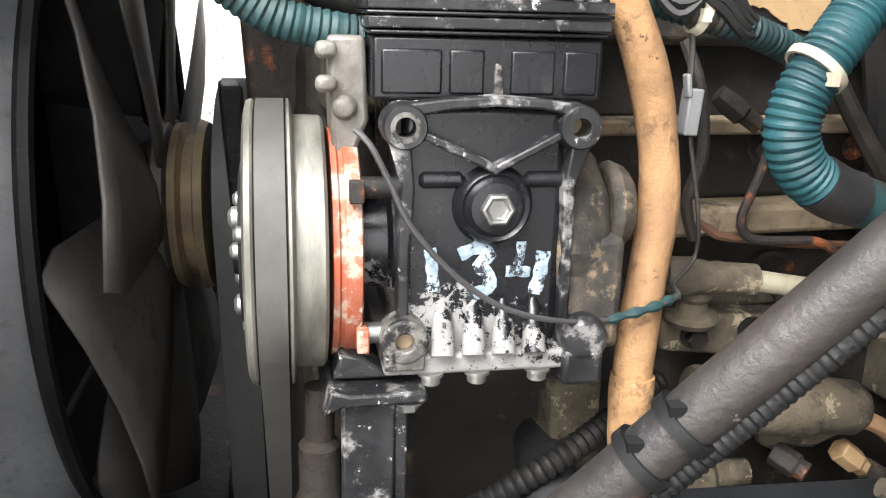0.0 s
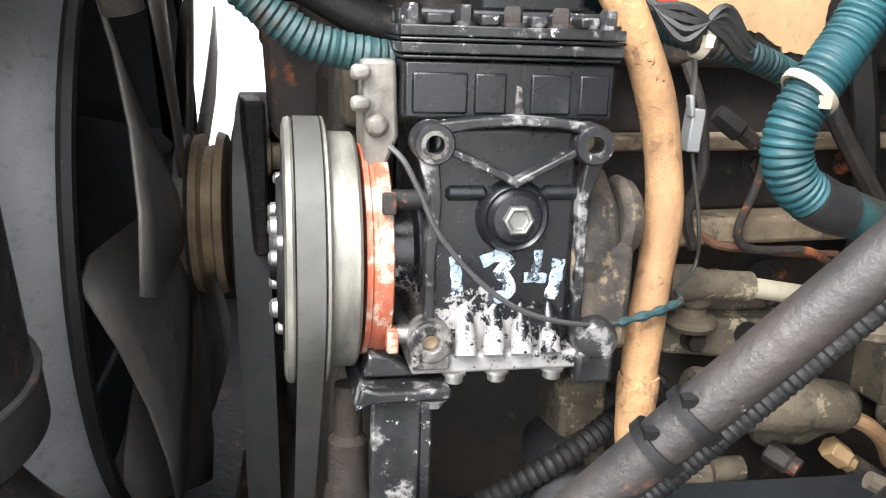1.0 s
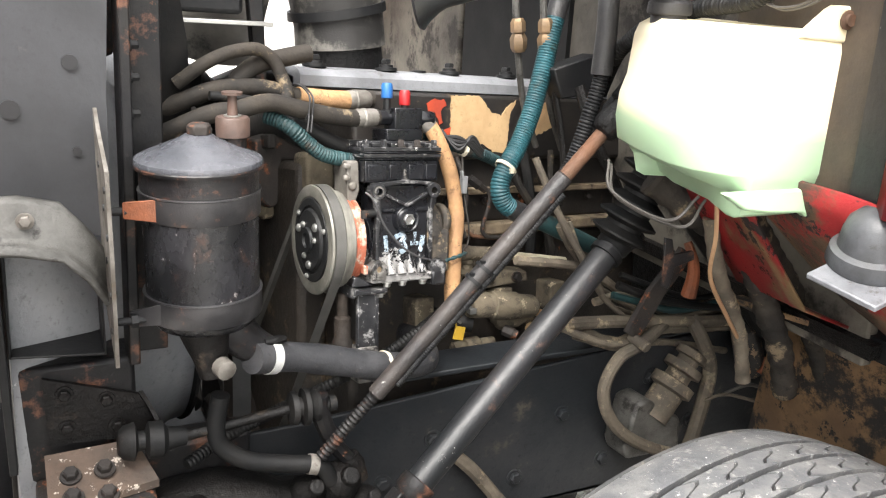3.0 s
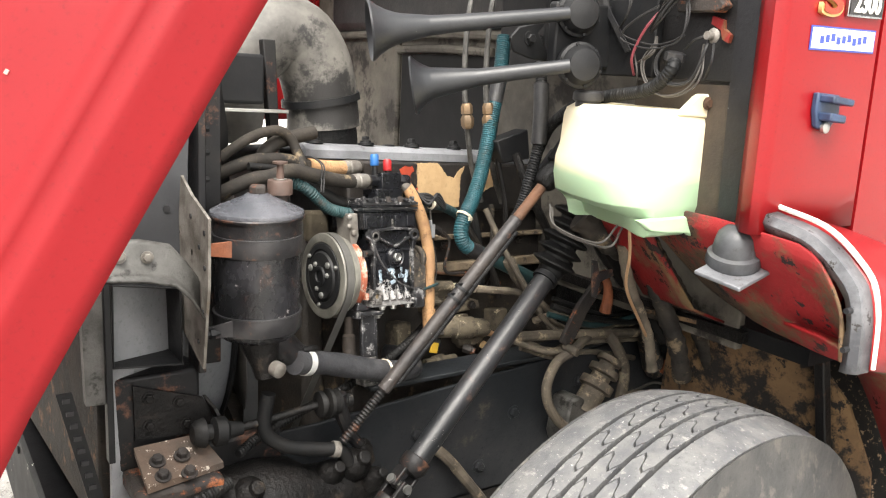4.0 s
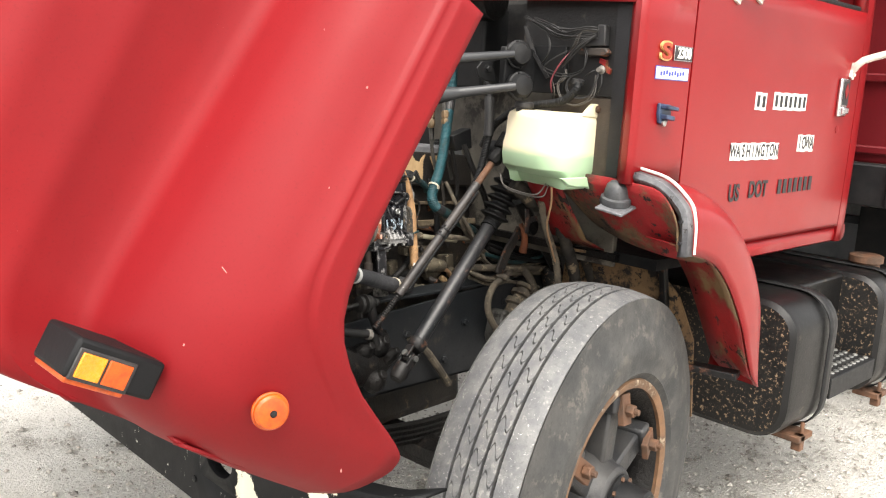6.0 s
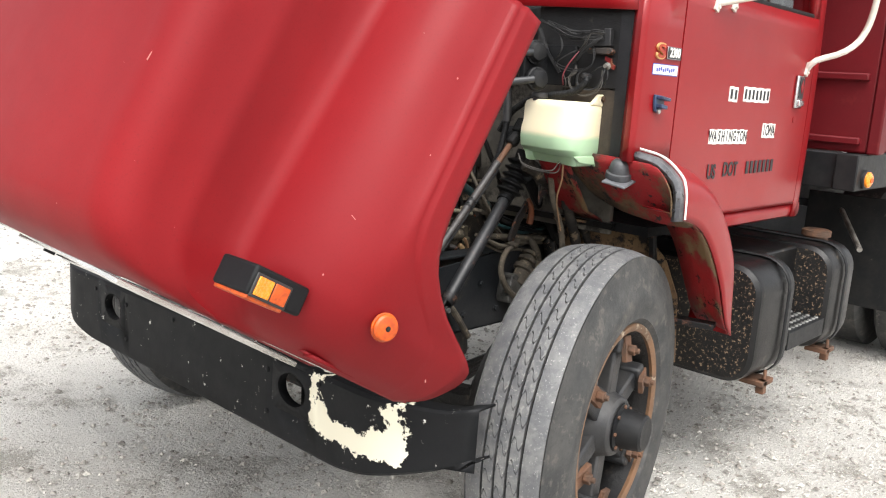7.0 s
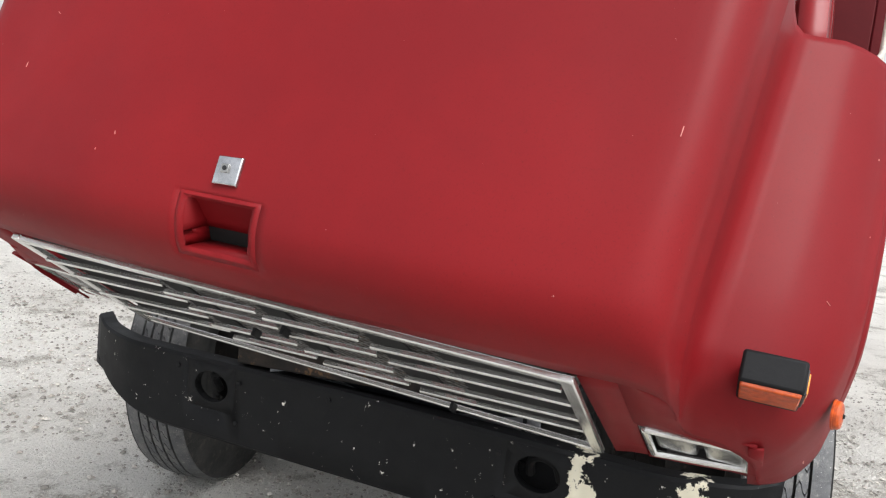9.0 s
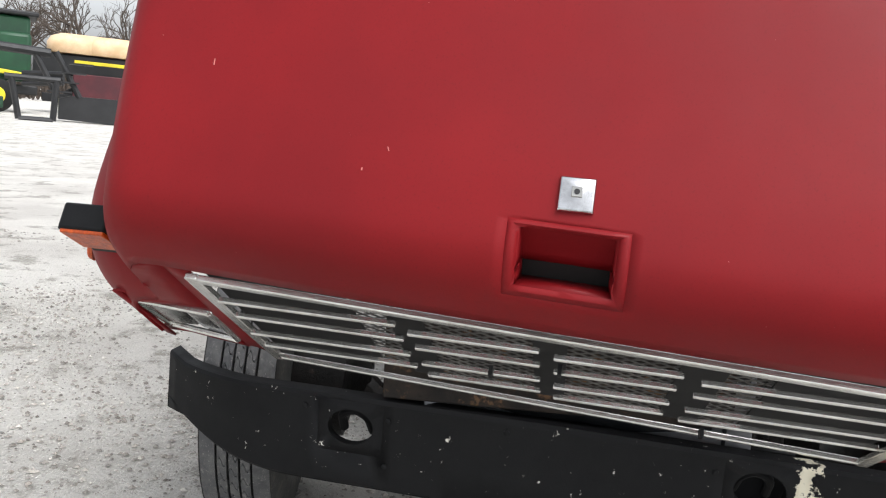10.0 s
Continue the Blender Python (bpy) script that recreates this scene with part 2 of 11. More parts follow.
lamp_glass = glass_mat("ribbed_lamp_glass", (0.9, 0.9, 0.88, 1), 0.12)


def tank_plastic():
    """Milky polyethylene, greener where the fluid stands inside."""
    m = bpy.data.materials.new("milky_tank_plastic")
    m.use_nodes = True
    n, l = m.node_tree.nodes, m.node_tree.links
    p = n["Principled BSDF"]
    tc, sp = n.new("ShaderNodeTexCoord"), n.new("ShaderNodeSeparateXYZ")
    l.new(tc.outputs["Object"], sp.inputs[0])
    ns = n.new("ShaderNodeTexNoise")
    ns.inputs["Scale"].default_value = 14
    l.new(tc.outputs["Object"], ns.inputs["Vector"])
    ad = n.new("ShaderNodeMath")
    ad.operation = "MULTIPLY_ADD"
    ad.inputs[1].default_value = 0.008
    l.new(ns.outputs["Fac"], ad.inputs[0])
    l.new(sp.outputs["Z"], ad.inputs[2])
    r = n.new("ShaderNodeMapRange")
    r.inputs["From Min"].default_value, r.inputs["From Max"].default_value = 1.290, 1.306
    l.new(ad.outputs[0], r.inputs["Value"])
    mx = n.new("ShaderNodeMix")
    mx.data_type = "RGBA"
    l.new(r.outputs["Result"], mx.inputs[0])
    mx.inputs[6].default_value, mx.inputs[7].default_value = lin(164, 192, 158), lin(226, 215, 184)
    l.new(mx.outputs[2], p.inputs["Base Color"])
    p.inputs["Roughness"].default_value = 0.38
    p.inputs["Subsurface Weight"].default_value = 0.25
    p.inputs["Subsurface Radius"].default_value = (0.03, 0.03, 0.02)
    return m


tank_poly = tank_plastic()


def tyre_mat():
    m = mat("tyre_rubber", lin(82, 83, 85), lin(104, 104, 103), 0.5, s1=24, s2=110, bump=0.5, spots=lin(128, 127, 124), spots_at=0.60, spots_scale=60, chip=lin(190, 188, 184), chip_at=0.635, chip_scale=170, bump_dist=0.003)
    return m


tyre_rubber = tyre_mat()
tyre_side = mat("tyre_sidewall", lin(44, 45, 45), lin(66, 65, 63), 0.7, s1=9, s2=90, bump=0.35, spots=lin(80, 77, 72), spots_at=0.57, spots_scale=22)
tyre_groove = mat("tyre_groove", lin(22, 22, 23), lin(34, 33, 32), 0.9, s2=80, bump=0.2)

muddy_rubber = mat("mud_dried_hose", lin(104, 95, 82), lin(66, 60, 52), 0.8, s1=18, s2=130, bump=0.5, spots=lin(140, 126, 104), spots_at=0.58, spots_scale=24, bump_dist=0.002)
mud_liner = mat("mud_caked_liner", lin(108, 86, 60), lin(56, 42, 32), 0.75, s1=9, s2=90, bump=0.6, spots=lin(136, 20, 24), spots_at=0.50, spots_scale=5, chip=lin(24, 21, 19), chip_at=0.56, chip_scale=12, bump_dist=0.004)
# ---- building helpers ----


def thing(name, at, label, category, group="", kind=""):
    e = new(name)
    e.empty_display_size = 0.05
    e.location = at
    return tagged(e, label, category, group, kind)


def link(name, bm, material, parent=None, label="", smooth=35, bevel=0.0, thick=0.0, seg=2):
    """One bmesh, in world coordinates, as one mesh object; under a thing or a part when parent is given."""
    me = bpy.data.meshes.new(name)
    bmesh.ops.recalc_face_normals(bm, faces=bm.faces[:])
    bm.to_mesh(me)
    bm.free()
    for mt in (material if isinstance(material, (list, tuple)) else [material]):
        me.materials.append(mt)
    ob = new(name, me)
    if parent is not None:
        ob.parent = parent
        if parent.type == "EMPTY":
            ob.matrix_parent_inverse = Matrix.Translation(parent.location).inverted()
    if smooth:
        me.shade_smooth()
        me.set_sharp_from_angle(angle=radians(smooth))
    if thick:
        md = ob.modifiers.new("thick", "SOLIDIFY")
        md.thickness, md.offset = thick, -1
    if bevel:
        md = ob.modifiers.new("edge", "BEVEL")
        md.width, md.segments, md.limit_method, md.angle_limit = bevel, seg, "ANGLE", radians(40)
        md.harden_normals = False
    if label:
        ob["label"] = label
    return ob


part = link


def box(bm, c, s, rot=None):
    """A box with centre c and sizes s, turned by rot (a matrix) about its centre."""
    m = Matrix.Translation(c) @ (rot.to_4x4() if rot else Matrix()) @ Matrix.Diagonal((*s, 1))
    bmesh.ops.create_cube(bm, size=1.0, matrix=m)
    return bm


def axis_frame(p0, p1):
    d = Vector(p1) - Vector(p0)
    return Matrix.Translation(p0) @ d.to_track_quat("Z", "Y").to_matrix().to_4x4(), d.length


def lathe(bm, p0, p1, prof, seg=32, cap=True, closed=False):
    """A turned body about the line from p0 to p1; prof: (distance along, radius)."""
    f, _ = axis_frame(p0, p1)
    rings = []
    for h, r in prof:
        rings.append([bm.verts.new(f @ Vector((r * math.cos(2 * math.pi * k / seg), r * math.sin(2 * math.pi * k / seg), h))) for k in range(seg)])
    pairs = list(zip(rings, rings[1:]))
    if closed:
        pairs.append((rings[-1], rings[0]))
    for r0, r1 in pairs:
        for k in range(seg):
            bm.faces.new((r0[k], r0[(k + 1) % seg], r1[(k + 1) % seg], r1[k]))
    if cap and not closed:
        bm.faces.new(rings[0][::-1])
        bm.faces.new(rings[-1])
    return bm


def rod(bm, p0, p1, r, r1=None, seg=16, edge=0.0):
    """A round bar with softened ends."""
    n = (Vector(p1) - Vector(p0)).length
    r1 = r if r1 is None else r1
    e = min(edge, 0.45 * n)
    prof = [(0, r - e), (e, r), (n - e, r1), (n, r1 - e)] if e else [(0, r), (n, r1)]
    return lathe(bm, p0, p1, prof, seg)


def spline(pts, step=0.01):
    """Points along a smooth curve through pts."""
    p = [Vector(q) for q in pts]
    p = [2 * p[0] - p[1]] + p + [2 * p[-1] - p[-2]]
    out = []
    for i in range(1, len(p) - 2):
        n = max(2, int((p[i + 1] - p[i]).length / step))
        for k in range(n):
            t = k / n
            out.append(0.5 * (2 * p[i] + (p[i + 1] - p[i - 1]) * t + (2 * p[i - 1] - 5 * p[i] + 4 * p[i + 1] - p[i + 2]) * t * t + (3 * p[i] - p[i - 1] - 3 * p[i + 1] + p[i + 2]) * t ** 3))
    out.append(p[-2])
    return out


def hose(bm, pts, r, seg=10, step=0.01, cap=True):
    """A tube along a smooth curve; r is a radius or a function of (metres along, share along)."""
    c = spline(pts, step)
    ds = [0.0]
    for u, v in zip(c, c[1:]):
        ds.append(ds[-1] + (v - u).length)
    t0 = (c[1] - c[0]).normalized()
    nrm = t0.orthogonal().normalized()
    rings = []
    for i, q in enumerate(c):
        t = (c[min(i + 1, len(c) - 1)] - c[max(i - 1, 0)]).normalized()
        nrm = (nrm - t * nrm.dot(t)).normalized()
        b = t.cross(nrm)
        rad = r(ds[i], ds[i] / ds[-1]) if callable(r) else r
        rings.append([bm.verts.new(q + rad * (nrm * math.cos(2 * math.pi * k / seg) + b * math.sin(2 * math.pi * k / seg))) for k in range(seg)])
    for r0, r1 in zip(rings, rings[1:]):
        for k in range(seg):
            bm.faces.new((r0[k], r0[(k + 1) % seg], r1[(k + 1) % seg], r1[k]))
    if cap:
        bm.faces.new(rings[0][::-1])
        bm.faces.new(rings[-1])
    return bm


def ribbed(r, pitch=0.006, depth=0.12):
    return lambda d, s: r * (1 - depth * (0.5 + 0.5 * math.cos(2 * math.pi * d / pitch)) ** 2)


def bolt(bm, p, d, r=0.008, h=0.006, washer=True):
    """A hexagon head with a washer, on p, facing along d."""
    p, d = Vector(p), Vector(d).normalized()
    if washer:
        lathe(bm, p, p + d, [(0, r * 1.45), (h * 0.25, r * 1.4)], 16)
    lathe(bm, p, p + d, [(h * 0.2, r), (h, r), (h * 1.2, r * 0.8)], 6)
    return bm


def extrude_outline(bm, pts, vec):
    """A plate: an outline of points in space, given a thickness along vec."""
    v0 = [bm.verts.new(Vector(p)) for p in pts]
    v1 = [bm.verts.new(Vector(p) + Vector(vec)) for p in pts]
    n = len(pts)
    bm.faces.new(v0)
    bm.faces.new(v1[::-1])
    for i in range(n):
        bm.faces.new((v0[i], v0[(i + 1) % n], v1[(i + 1) % n], v1[i]))
    return bm


def grid_faces(bm, rows):
    """Quads between rows of points; returns the vertices."""
    vs = [[bm.verts.new(Vector(p)) for p in r] for r in rows]
    for r0, r1 in zip(vs, vs[1:]):
        for k in range(len(r0) - 1):
            bm.faces.new((r0[k], r0[k + 1], r1[k + 1], r1[k]))
    return vs


def smooth_interp(x, xs, ys):
    """A smooth curve through knots (monotone cubic)."""
    xs, ys = list(xs), list(ys)
    if x <= xs[0]:
        return ys[0]
    if x >= xs[-1]:
        return ys[-1]
    d = [(ys[i + 1] - ys[i]) / (xs[i + 1] - xs[i]) for i in range(len(xs) - 1)]
    m = [d[0]] + [0 if d[i - 1] * d[i] <= 0 else 2 * d[i - 1] * d[i] / (d[i - 1] + d[i]) for i in range(1, len(d))] + [d[-1]]
    i = max(k for k in range(len(d)) if xs[k] <= x)
    h = xs[i + 1] - xs[i]
    t = (x - xs[i]) / h
    return (2 * t ** 3 - 3 * t * t + 1) * ys[i] + (t ** 3 - 2 * t * t + t) * h * m[i] + (3 * t * t - 2 * t ** 3) * ys[i + 1] + (t ** 3 - t * t) * h * m[i + 1]


def lettering(name, text, at, size, material, parent, rot, extrude=0.0008, xscale=1.0):
    """Letters in the built-in font as a mesh, standing at a place."""
    cu = bpy.data.curves.new(name, "FONT")
    cu.body, cu.size, cu.extrude, cu.align_x, cu.align_y = text, size, extrude, "CENTER", "CENTER"
    cu.offset = 0.028 * size
    tmp = bpy.data.objects.new(name, cu)
    me = bpy.data.meshes.new_from_object(tmp)
    bpy.data.objects.remove(tmp)
    me.transform(Matrix.Translation(at) @ rot.to_4x4() @ Matrix.Diagonal((xscale, 1, 1, 1)))
    me.materials.append(material)
    ob = new(name, me)
    ob.parent = parent
    if parent.type == "EMPTY":
        ob.matrix_parent_inverse = Matrix.Translation(parent.location).inverted()
    return ob


SIDE = Euler((radians(90), 0, 0)).to_matrix()   # letters that face -y and read along +x


def math_node(n, l, op, a, b=None):
    t = n.new("ShaderNodeMath")
    t.operation = op
    for k, v in enumerate((a, b)):
        if v is None:
            continue
        if isinstance(v, (int, float)):
            t.inputs[k].default_value = v
        else:
            l.new(v, t.inputs[k])
    return t.outputs[0]


def peeled_bumper():
    """Black paint with one ragged patch where it has come off to the cream below."""
    m = mat("bumper_black_peeled", lin(11, 12, 14), lin(15, 16, 18), 0.62, s1=5, s2=120, bump=0.12, chip=lin(225, 222, 212), chip_at=0.655, chip_scale=34)
    n, l = m.node_tree.nodes, m.node_tree.links
    p = n["Principled BSDF"]
    p.inputs["Specular IOR Level"].default_value = 0.25
    src = p.inputs["Base Color"].links[0].from_socket
    tc, sp, ns = n.new("ShaderNodeTexCoord"), n.new("ShaderNodeSeparateXYZ"), n.new("ShaderNodeTexNoise")
    ns.inputs["Scale"].default_value, ns.inputs["Detail"].default_value, ns.inputs["Roughness"].default_value = 24, 8, 0.7
    l.new(tc.outputs["Object"], sp.inputs[0])
    l.new(tc.outputs["Object"], ns.inputs["Vector"])
    f = lambda op, a, b=None: math_node(n, l, op, a, b)
    u = f("MULTIPLY", f("ADD", sp.outputs["Y"], 0.745), 1 / 0.165)
    v = f("MULTIPLY", f("ADD", sp.outputs["Z"], -0.585), 1 / 0.085)
    inside = f("SUBTRACT", 1.0, f("MAXIMUM", f("ABSOLUTE", u), f("ABSOLUTE", v)))
    hu = f("ADD", u, -0.02)
    hv = f("MULTIPLY", f("ADD", v, -0.62), 0.75)
    hole = f("SUBTRACT", f("SQRT", f("ADD", f("MULTIPLY", hu, hu), f("MULTIPLY", hv, hv))), 0.66)
    field = f("ADD", f("MINIMUM", inside, hole), f("MULTIPLY", f("ADD", ns.outputs["Fac"], -0.52), 1.1))
    fac = f("MULTIPLY", f("GREATER_THAN", field, 0.04), f("GREATER_THAN", inside, -0.12))
    mx = n.new("ShaderNodeMix")
    mx.data_type = "RGBA"
    l.new(fac, mx.inputs[0])
    l.new(src, mx.inputs[6])
    mx.inputs[7].default_value = lin(228, 222, 200)
    l.new(mx.outputs[2], p.inputs["Base Color"])
    return m


bumper_paint = peeled_bumper()
mat_lens = mat("headlamp_glass_over_reflector", lin(96, 96, 94), lin(150, 150, 146), 0.14, metal=0.7, s1=30, s2=300, bump=0.35, coat=0.8)
blue_cap = mat("blue_plastic_cap", lin(40, 104, 170), lin(34, 84, 140), 0.45, s2=120, bump=0.05)
red_cap = mat("red_plastic_cap", lin(176, 36, 38), lin(140, 30, 34), 0.45, s2=120, bump=0.05)
orange_rust = mat("orange_rust", lin(150, 86, 54), lin(108, 66, 46), 0.7, s1=20, s2=110, bump=0.4)

# ---- ground ----
bm = bmesh.new()
ring = [0.0, 2, 4, 7, 12, 20, 40, 90, 220, 600, 1500]
prev = None
for i, r in enumerate(ring):
    if i == 0:
        c0 = bm.verts.new((0, 0, 0))
        continue
    row = []
    for k in range(48):
        a = 2 * math.pi * k / 48
        x, y = r * math.cos(a), r * math.sin(a)
        row.append(bm.verts.new((x, y, 0.02 * noise.noise(Vector((x * 0.35, y * 0.35, 0))) * min(1, r / 6))))
    for k in range(48):
        if prev is None:
            bm.faces.new((c0, row[k], row[(k + 1) % 48]))
        else:
            bm.faces.new((prev[k], row[k], row[(k + 1) % 48], prev[(k + 1) % 48]))
    prev = row
tagged(link("ground", bm, gravel), "pale crushed-limestone gravel lot, dry and dusty", "ground", kind="structure")

rnd = random.Random(5)
verts, faces = [], []
octa = [(1, 0, 0), (0, 1, 0), (-1, 0, 0), (0, -1, 0), (0, 0, 1), (0, 0, -0.6)]
ofac = [(0, 1, 4), (1, 2, 4), (2, 3, 4), (3, 0, 4), (1, 0, 5), (2, 1, 5), (3, 2, 5), (0, 3, 5)]
for i in range(46000):
    x, y = rnd.uniform(-3.2, 4.5), rnd.uniform(-3.2, 7.0)
    if i % 3 == 0:
        x, y = rnd.uniform(-2.2, 2.5), rnd.uniform(-2.4, 4.0)
    clump = noise.noise(Vector((x * 0.8, y * 0.8, 3)))
    if clump < -0.25 and i % 4:
        continue
    s = rnd.choice((0.003, 0.004, 0.005, 0.006, 0.008, 0.012)) * rnd.uniform(0.7, 1.4)
    b0 = len(verts)
    ca, sa = math.cos(i), math.sin(i)
    for ox, oy, oz in octa:
        ox, oy = ox * rnd.uniform(0.7, 1.3), oy * rnd.uniform(0.7, 1.3)
        verts.append((x + s * (ca * ox - sa * oy), y + s * (sa * ox + ca * oy), 0.02 * noise.noise(Vector((x * 0.35, y * 0.35, 0))) * min(1, math.hypot(x, y) / 6) + s * 0.35 + s * 0.6 * oz))
    faces += [tuple(b0 + k for k in f) for f in ofac]
me = bpy.data.meshes.new("loose_stones")
me.from_pydata(verts, [], faces)
me.materials.append(stone_mat)
tagged(new("loose_stones", me), "loose pale crushed stones scattered over the lot", "gravel", kind="stuff")

# ---- tilted hood: built in its own closed position (a rearwards, b upwards), then tipped forward ----
REAR, UPW, FOOT = Vector((0.508, 0, 0.862)), Vector((-0.862, 0, 0.508)), Vector((-0.85, 0, 0.75))


def tipped(a, y, b):
    """A place on the hood; the tipped hood has sagged a little askew on its hinges, and its nose is bowed."""
    k = max(0.0, y + 0.69)
    y -= max(0.0, (y - 0.8) / 0.35) * (0.006 + 0.018 * min(1.0, max(0.0, a) / 0.45))
    return FOOT + REAR * a + UPW * b + Vector((0.0455 * k - 0.03 * max(0.0, 1 - (y / 0.75) ** 2), y, 0.0217 * k))


def crown(a):
    return smooth_interp(a, (0, 0.008, 0.02, 0.045, 0.08, 0.14, 0.20, 0.36, 0.60, 0.86), (0.522, 0.580, 0.625, 0.660, 0.684, 0.701, 0.713, 0.735, 0.770, 0.812))


def fender_top(a):
    return smooth_interp(a, (0, 0.02, 0.045, 0.08, 0.14, 0.25, 0.5, 0.86), (0.27, 0.335, 0.375, 0.405, 0.425, 0.432, 0.434, 0.436))


def outer_y(a):
    return smooth_interp(a, (0, 0.03, 0.07, 0.12, 0.24, 0.5, 0.86), (1.005, 1.055, 1.088, 1.115, 1.142, 1.152, 1.156))


def arch(a):
    return smooth_interp(a, (0, 0.02, 0.06, 0.095, 0.118, 0.132, 0.155, 0.185, 0.210, 0.255, 0.292, 0.335, 0.40, 0.55, 0.86), (-0.015, -0.045, -0.07, -0.083, -0.078, -0.062, -0.005, 0.078, 0.128, 0.186, 0.209, 0.221, 0.229, 0.230, 0.227))


def crease(a):
    """The pressed line that runs round the wheel arch."""
    return smooth_interp(a, (0, 0.10, 0.13, 0.16, 0.19, 0.22, 0.25, 0.28, 0.32, 0.40, 0.86), (0.025, 0.050, 0.070, 0.115, 0.168, 0.211, 0.238, 0.256, 0.268, 0.273, 0.275))


def skin_profile(a):
    """One cross-section of the hood skin, from the middle to the wheel arch edge, as (y, b): crown, steep side with a ridge, valley, fender."""
    h, f, yo, low = crown(a), fender_top(a), outer_y(a), arch(a)
    ys = smooth_interp(a, (0, 0.15, 0.36, 0.86), (0.775, 0.790, 0.818, 0.840))
    yv = smooth_interp(a, (0, 0.15, 0.30, 0.50, 0.86), (0.868, 0.874, 0.888, 0.906, 0.936))
    pts = [(y, h + 0.012 * (1 - (y / 1.2) ** 2)) for y in (0.0, 0.1, 0.25, 0.45, 0.62, 0.70, ys - 0.03, ys)]
    hs = pts[-1][1]
    turn = min(0.085, 0.4 * (hs - f))
    for k in (25, 48, 68, 86):
        pts.append((ys + (yv - 0.008 - ys) * math.sin(radians(k)), hs - turn * (1 - math.cos(radians(k)))))
    ridge = f + (hs - turn - f) * 0.66
    pts += [(yv - 0.004, ridge + 0.014), (yv + 0.002, ridge), (yv - 0.001, ridge - 0.020), (yv + 0.002, f + (ridge - f) * 0.40), (yv + 0.008, f + (ridge - f) * 0.17), (yv + 0.022, f + (ridge - f) * 0.04), (yv + 0.044, f)]
    for u, db in ((0.40, -0.010), (0.556, -0.028), (0.70, -0.052), (0.80, -0.077), (0.885, -0.107), (0.947, -0.132)):
        pts.append((yv + 0.017 + (yo - yv - 0.017) * u, f + db))
    top = f - 0.132
    line, deep = crease(a), 0.009 * min(1.0, max(0.0, (a - 0.14) / 0.12))
    for t in (0.2, 0.45, 0.7, 0.9):
        pts.append((yo - 0.0125 * (1 - t) ** 2, top + (line + 0.014 - top) * t))
    pts += [(yo, line + 0.014), (yo + 0.0003, line + 0.008), (yo + deep * 0.8, line + 0.002), (yo + deep, line - 0.003), (yo + deep, line - 0.009)]
    for t in (0.35, 0.7, 1.0):
        pts.append((yo + deep + 0.003 * t, line - 0.009 + (low - line + 0.009) * t))
    return pts


def skin_row(a, side):
    return [tipped(a, side * y, b) for y, b in skin_profile(a)]


hood = thing("truck_hood", (-0.8, 0, 0.72), "red fibreglass truck hood tipped forward open, with scratches", "truck hood")
A_ROWS = [0, 0.004, 0.008, 0.013, 0.02, 0.028, 0.036, 0.045, 0.055, 0.066, 0.08, 0.095, 0.11, 0.118, 0.124, 0.13, 0.14, 0.15, 0.17, 0.19, 0.22, 0.25, 0.28, 0.314, 0.36, 0.42, 0.48, 0.54, 0.60, 0.66, 0.72, 0.77, 0.79, 0.805]
bm = bmesh.new()
half = {s: [skin_row(a, s) for a in A_ROWS] for s in (-1, 1)}
rows = [list(reversed(half[-1][i][1:])) + half[1][i] for i in range(len(A_ROWS))]
# the grip pocket's place is taken from the middle: extra columns there
PY0, PY1 = -0.112, 0.084
rows2 = []
for a, r in zip(A_ROWS, rows):
    r = [p for p in r if not PY0 - 0.03 < p.y < PY1 + 0.03]
    for y in (PY0 - 0.02, PY0, -0.06, -0.015, 0.03, PY1, PY1 + 0.02):
        r.append(tipped(a, y, crown(a) + 0.012 * (1 - (y / 0.78) ** 2)))
    rows2.append(r)
n0 = len(half[-1][0]) - 1
ordered = []
for a, r in zip(A_ROWS, rows2):
    left = [p for p in r[:-7] if p.y < 0]
    right = [p for p in r[:-7] if p.y > 0]
    ordered.append(left + r[-7:] + right)
vs = grid_faces(bm, ordered)
P_LO, P_HI = 0.02, 0.124
bm.faces.ensure_lookup_table()


def in_mouth(c):
    """Whether a face centre lies in the pocket's mouth, the hood's skew taken off."""
    k = max(0.0, c.y + 0.69)
    d = c - FOOT - Vector((0.0455 * k - 0.03 * max(0.0, 1 - (c.y / 0.75) ** 2), 0, 0.0217 * k))
    a = d.dot(REAR)
    return PY0 < c.y < PY1 and P_LO < a < P_HI and abs(d.dot(UPW) - crown(a)) < 0.03


kill = [f for f in bm.faces if in_mouth(f.calc_center_median())]
bmesh.ops.delete(bm, geom=kill, context="FACES")
skin = part("hood_skin", bm, red, hood, thick=0.007, smooth=50)

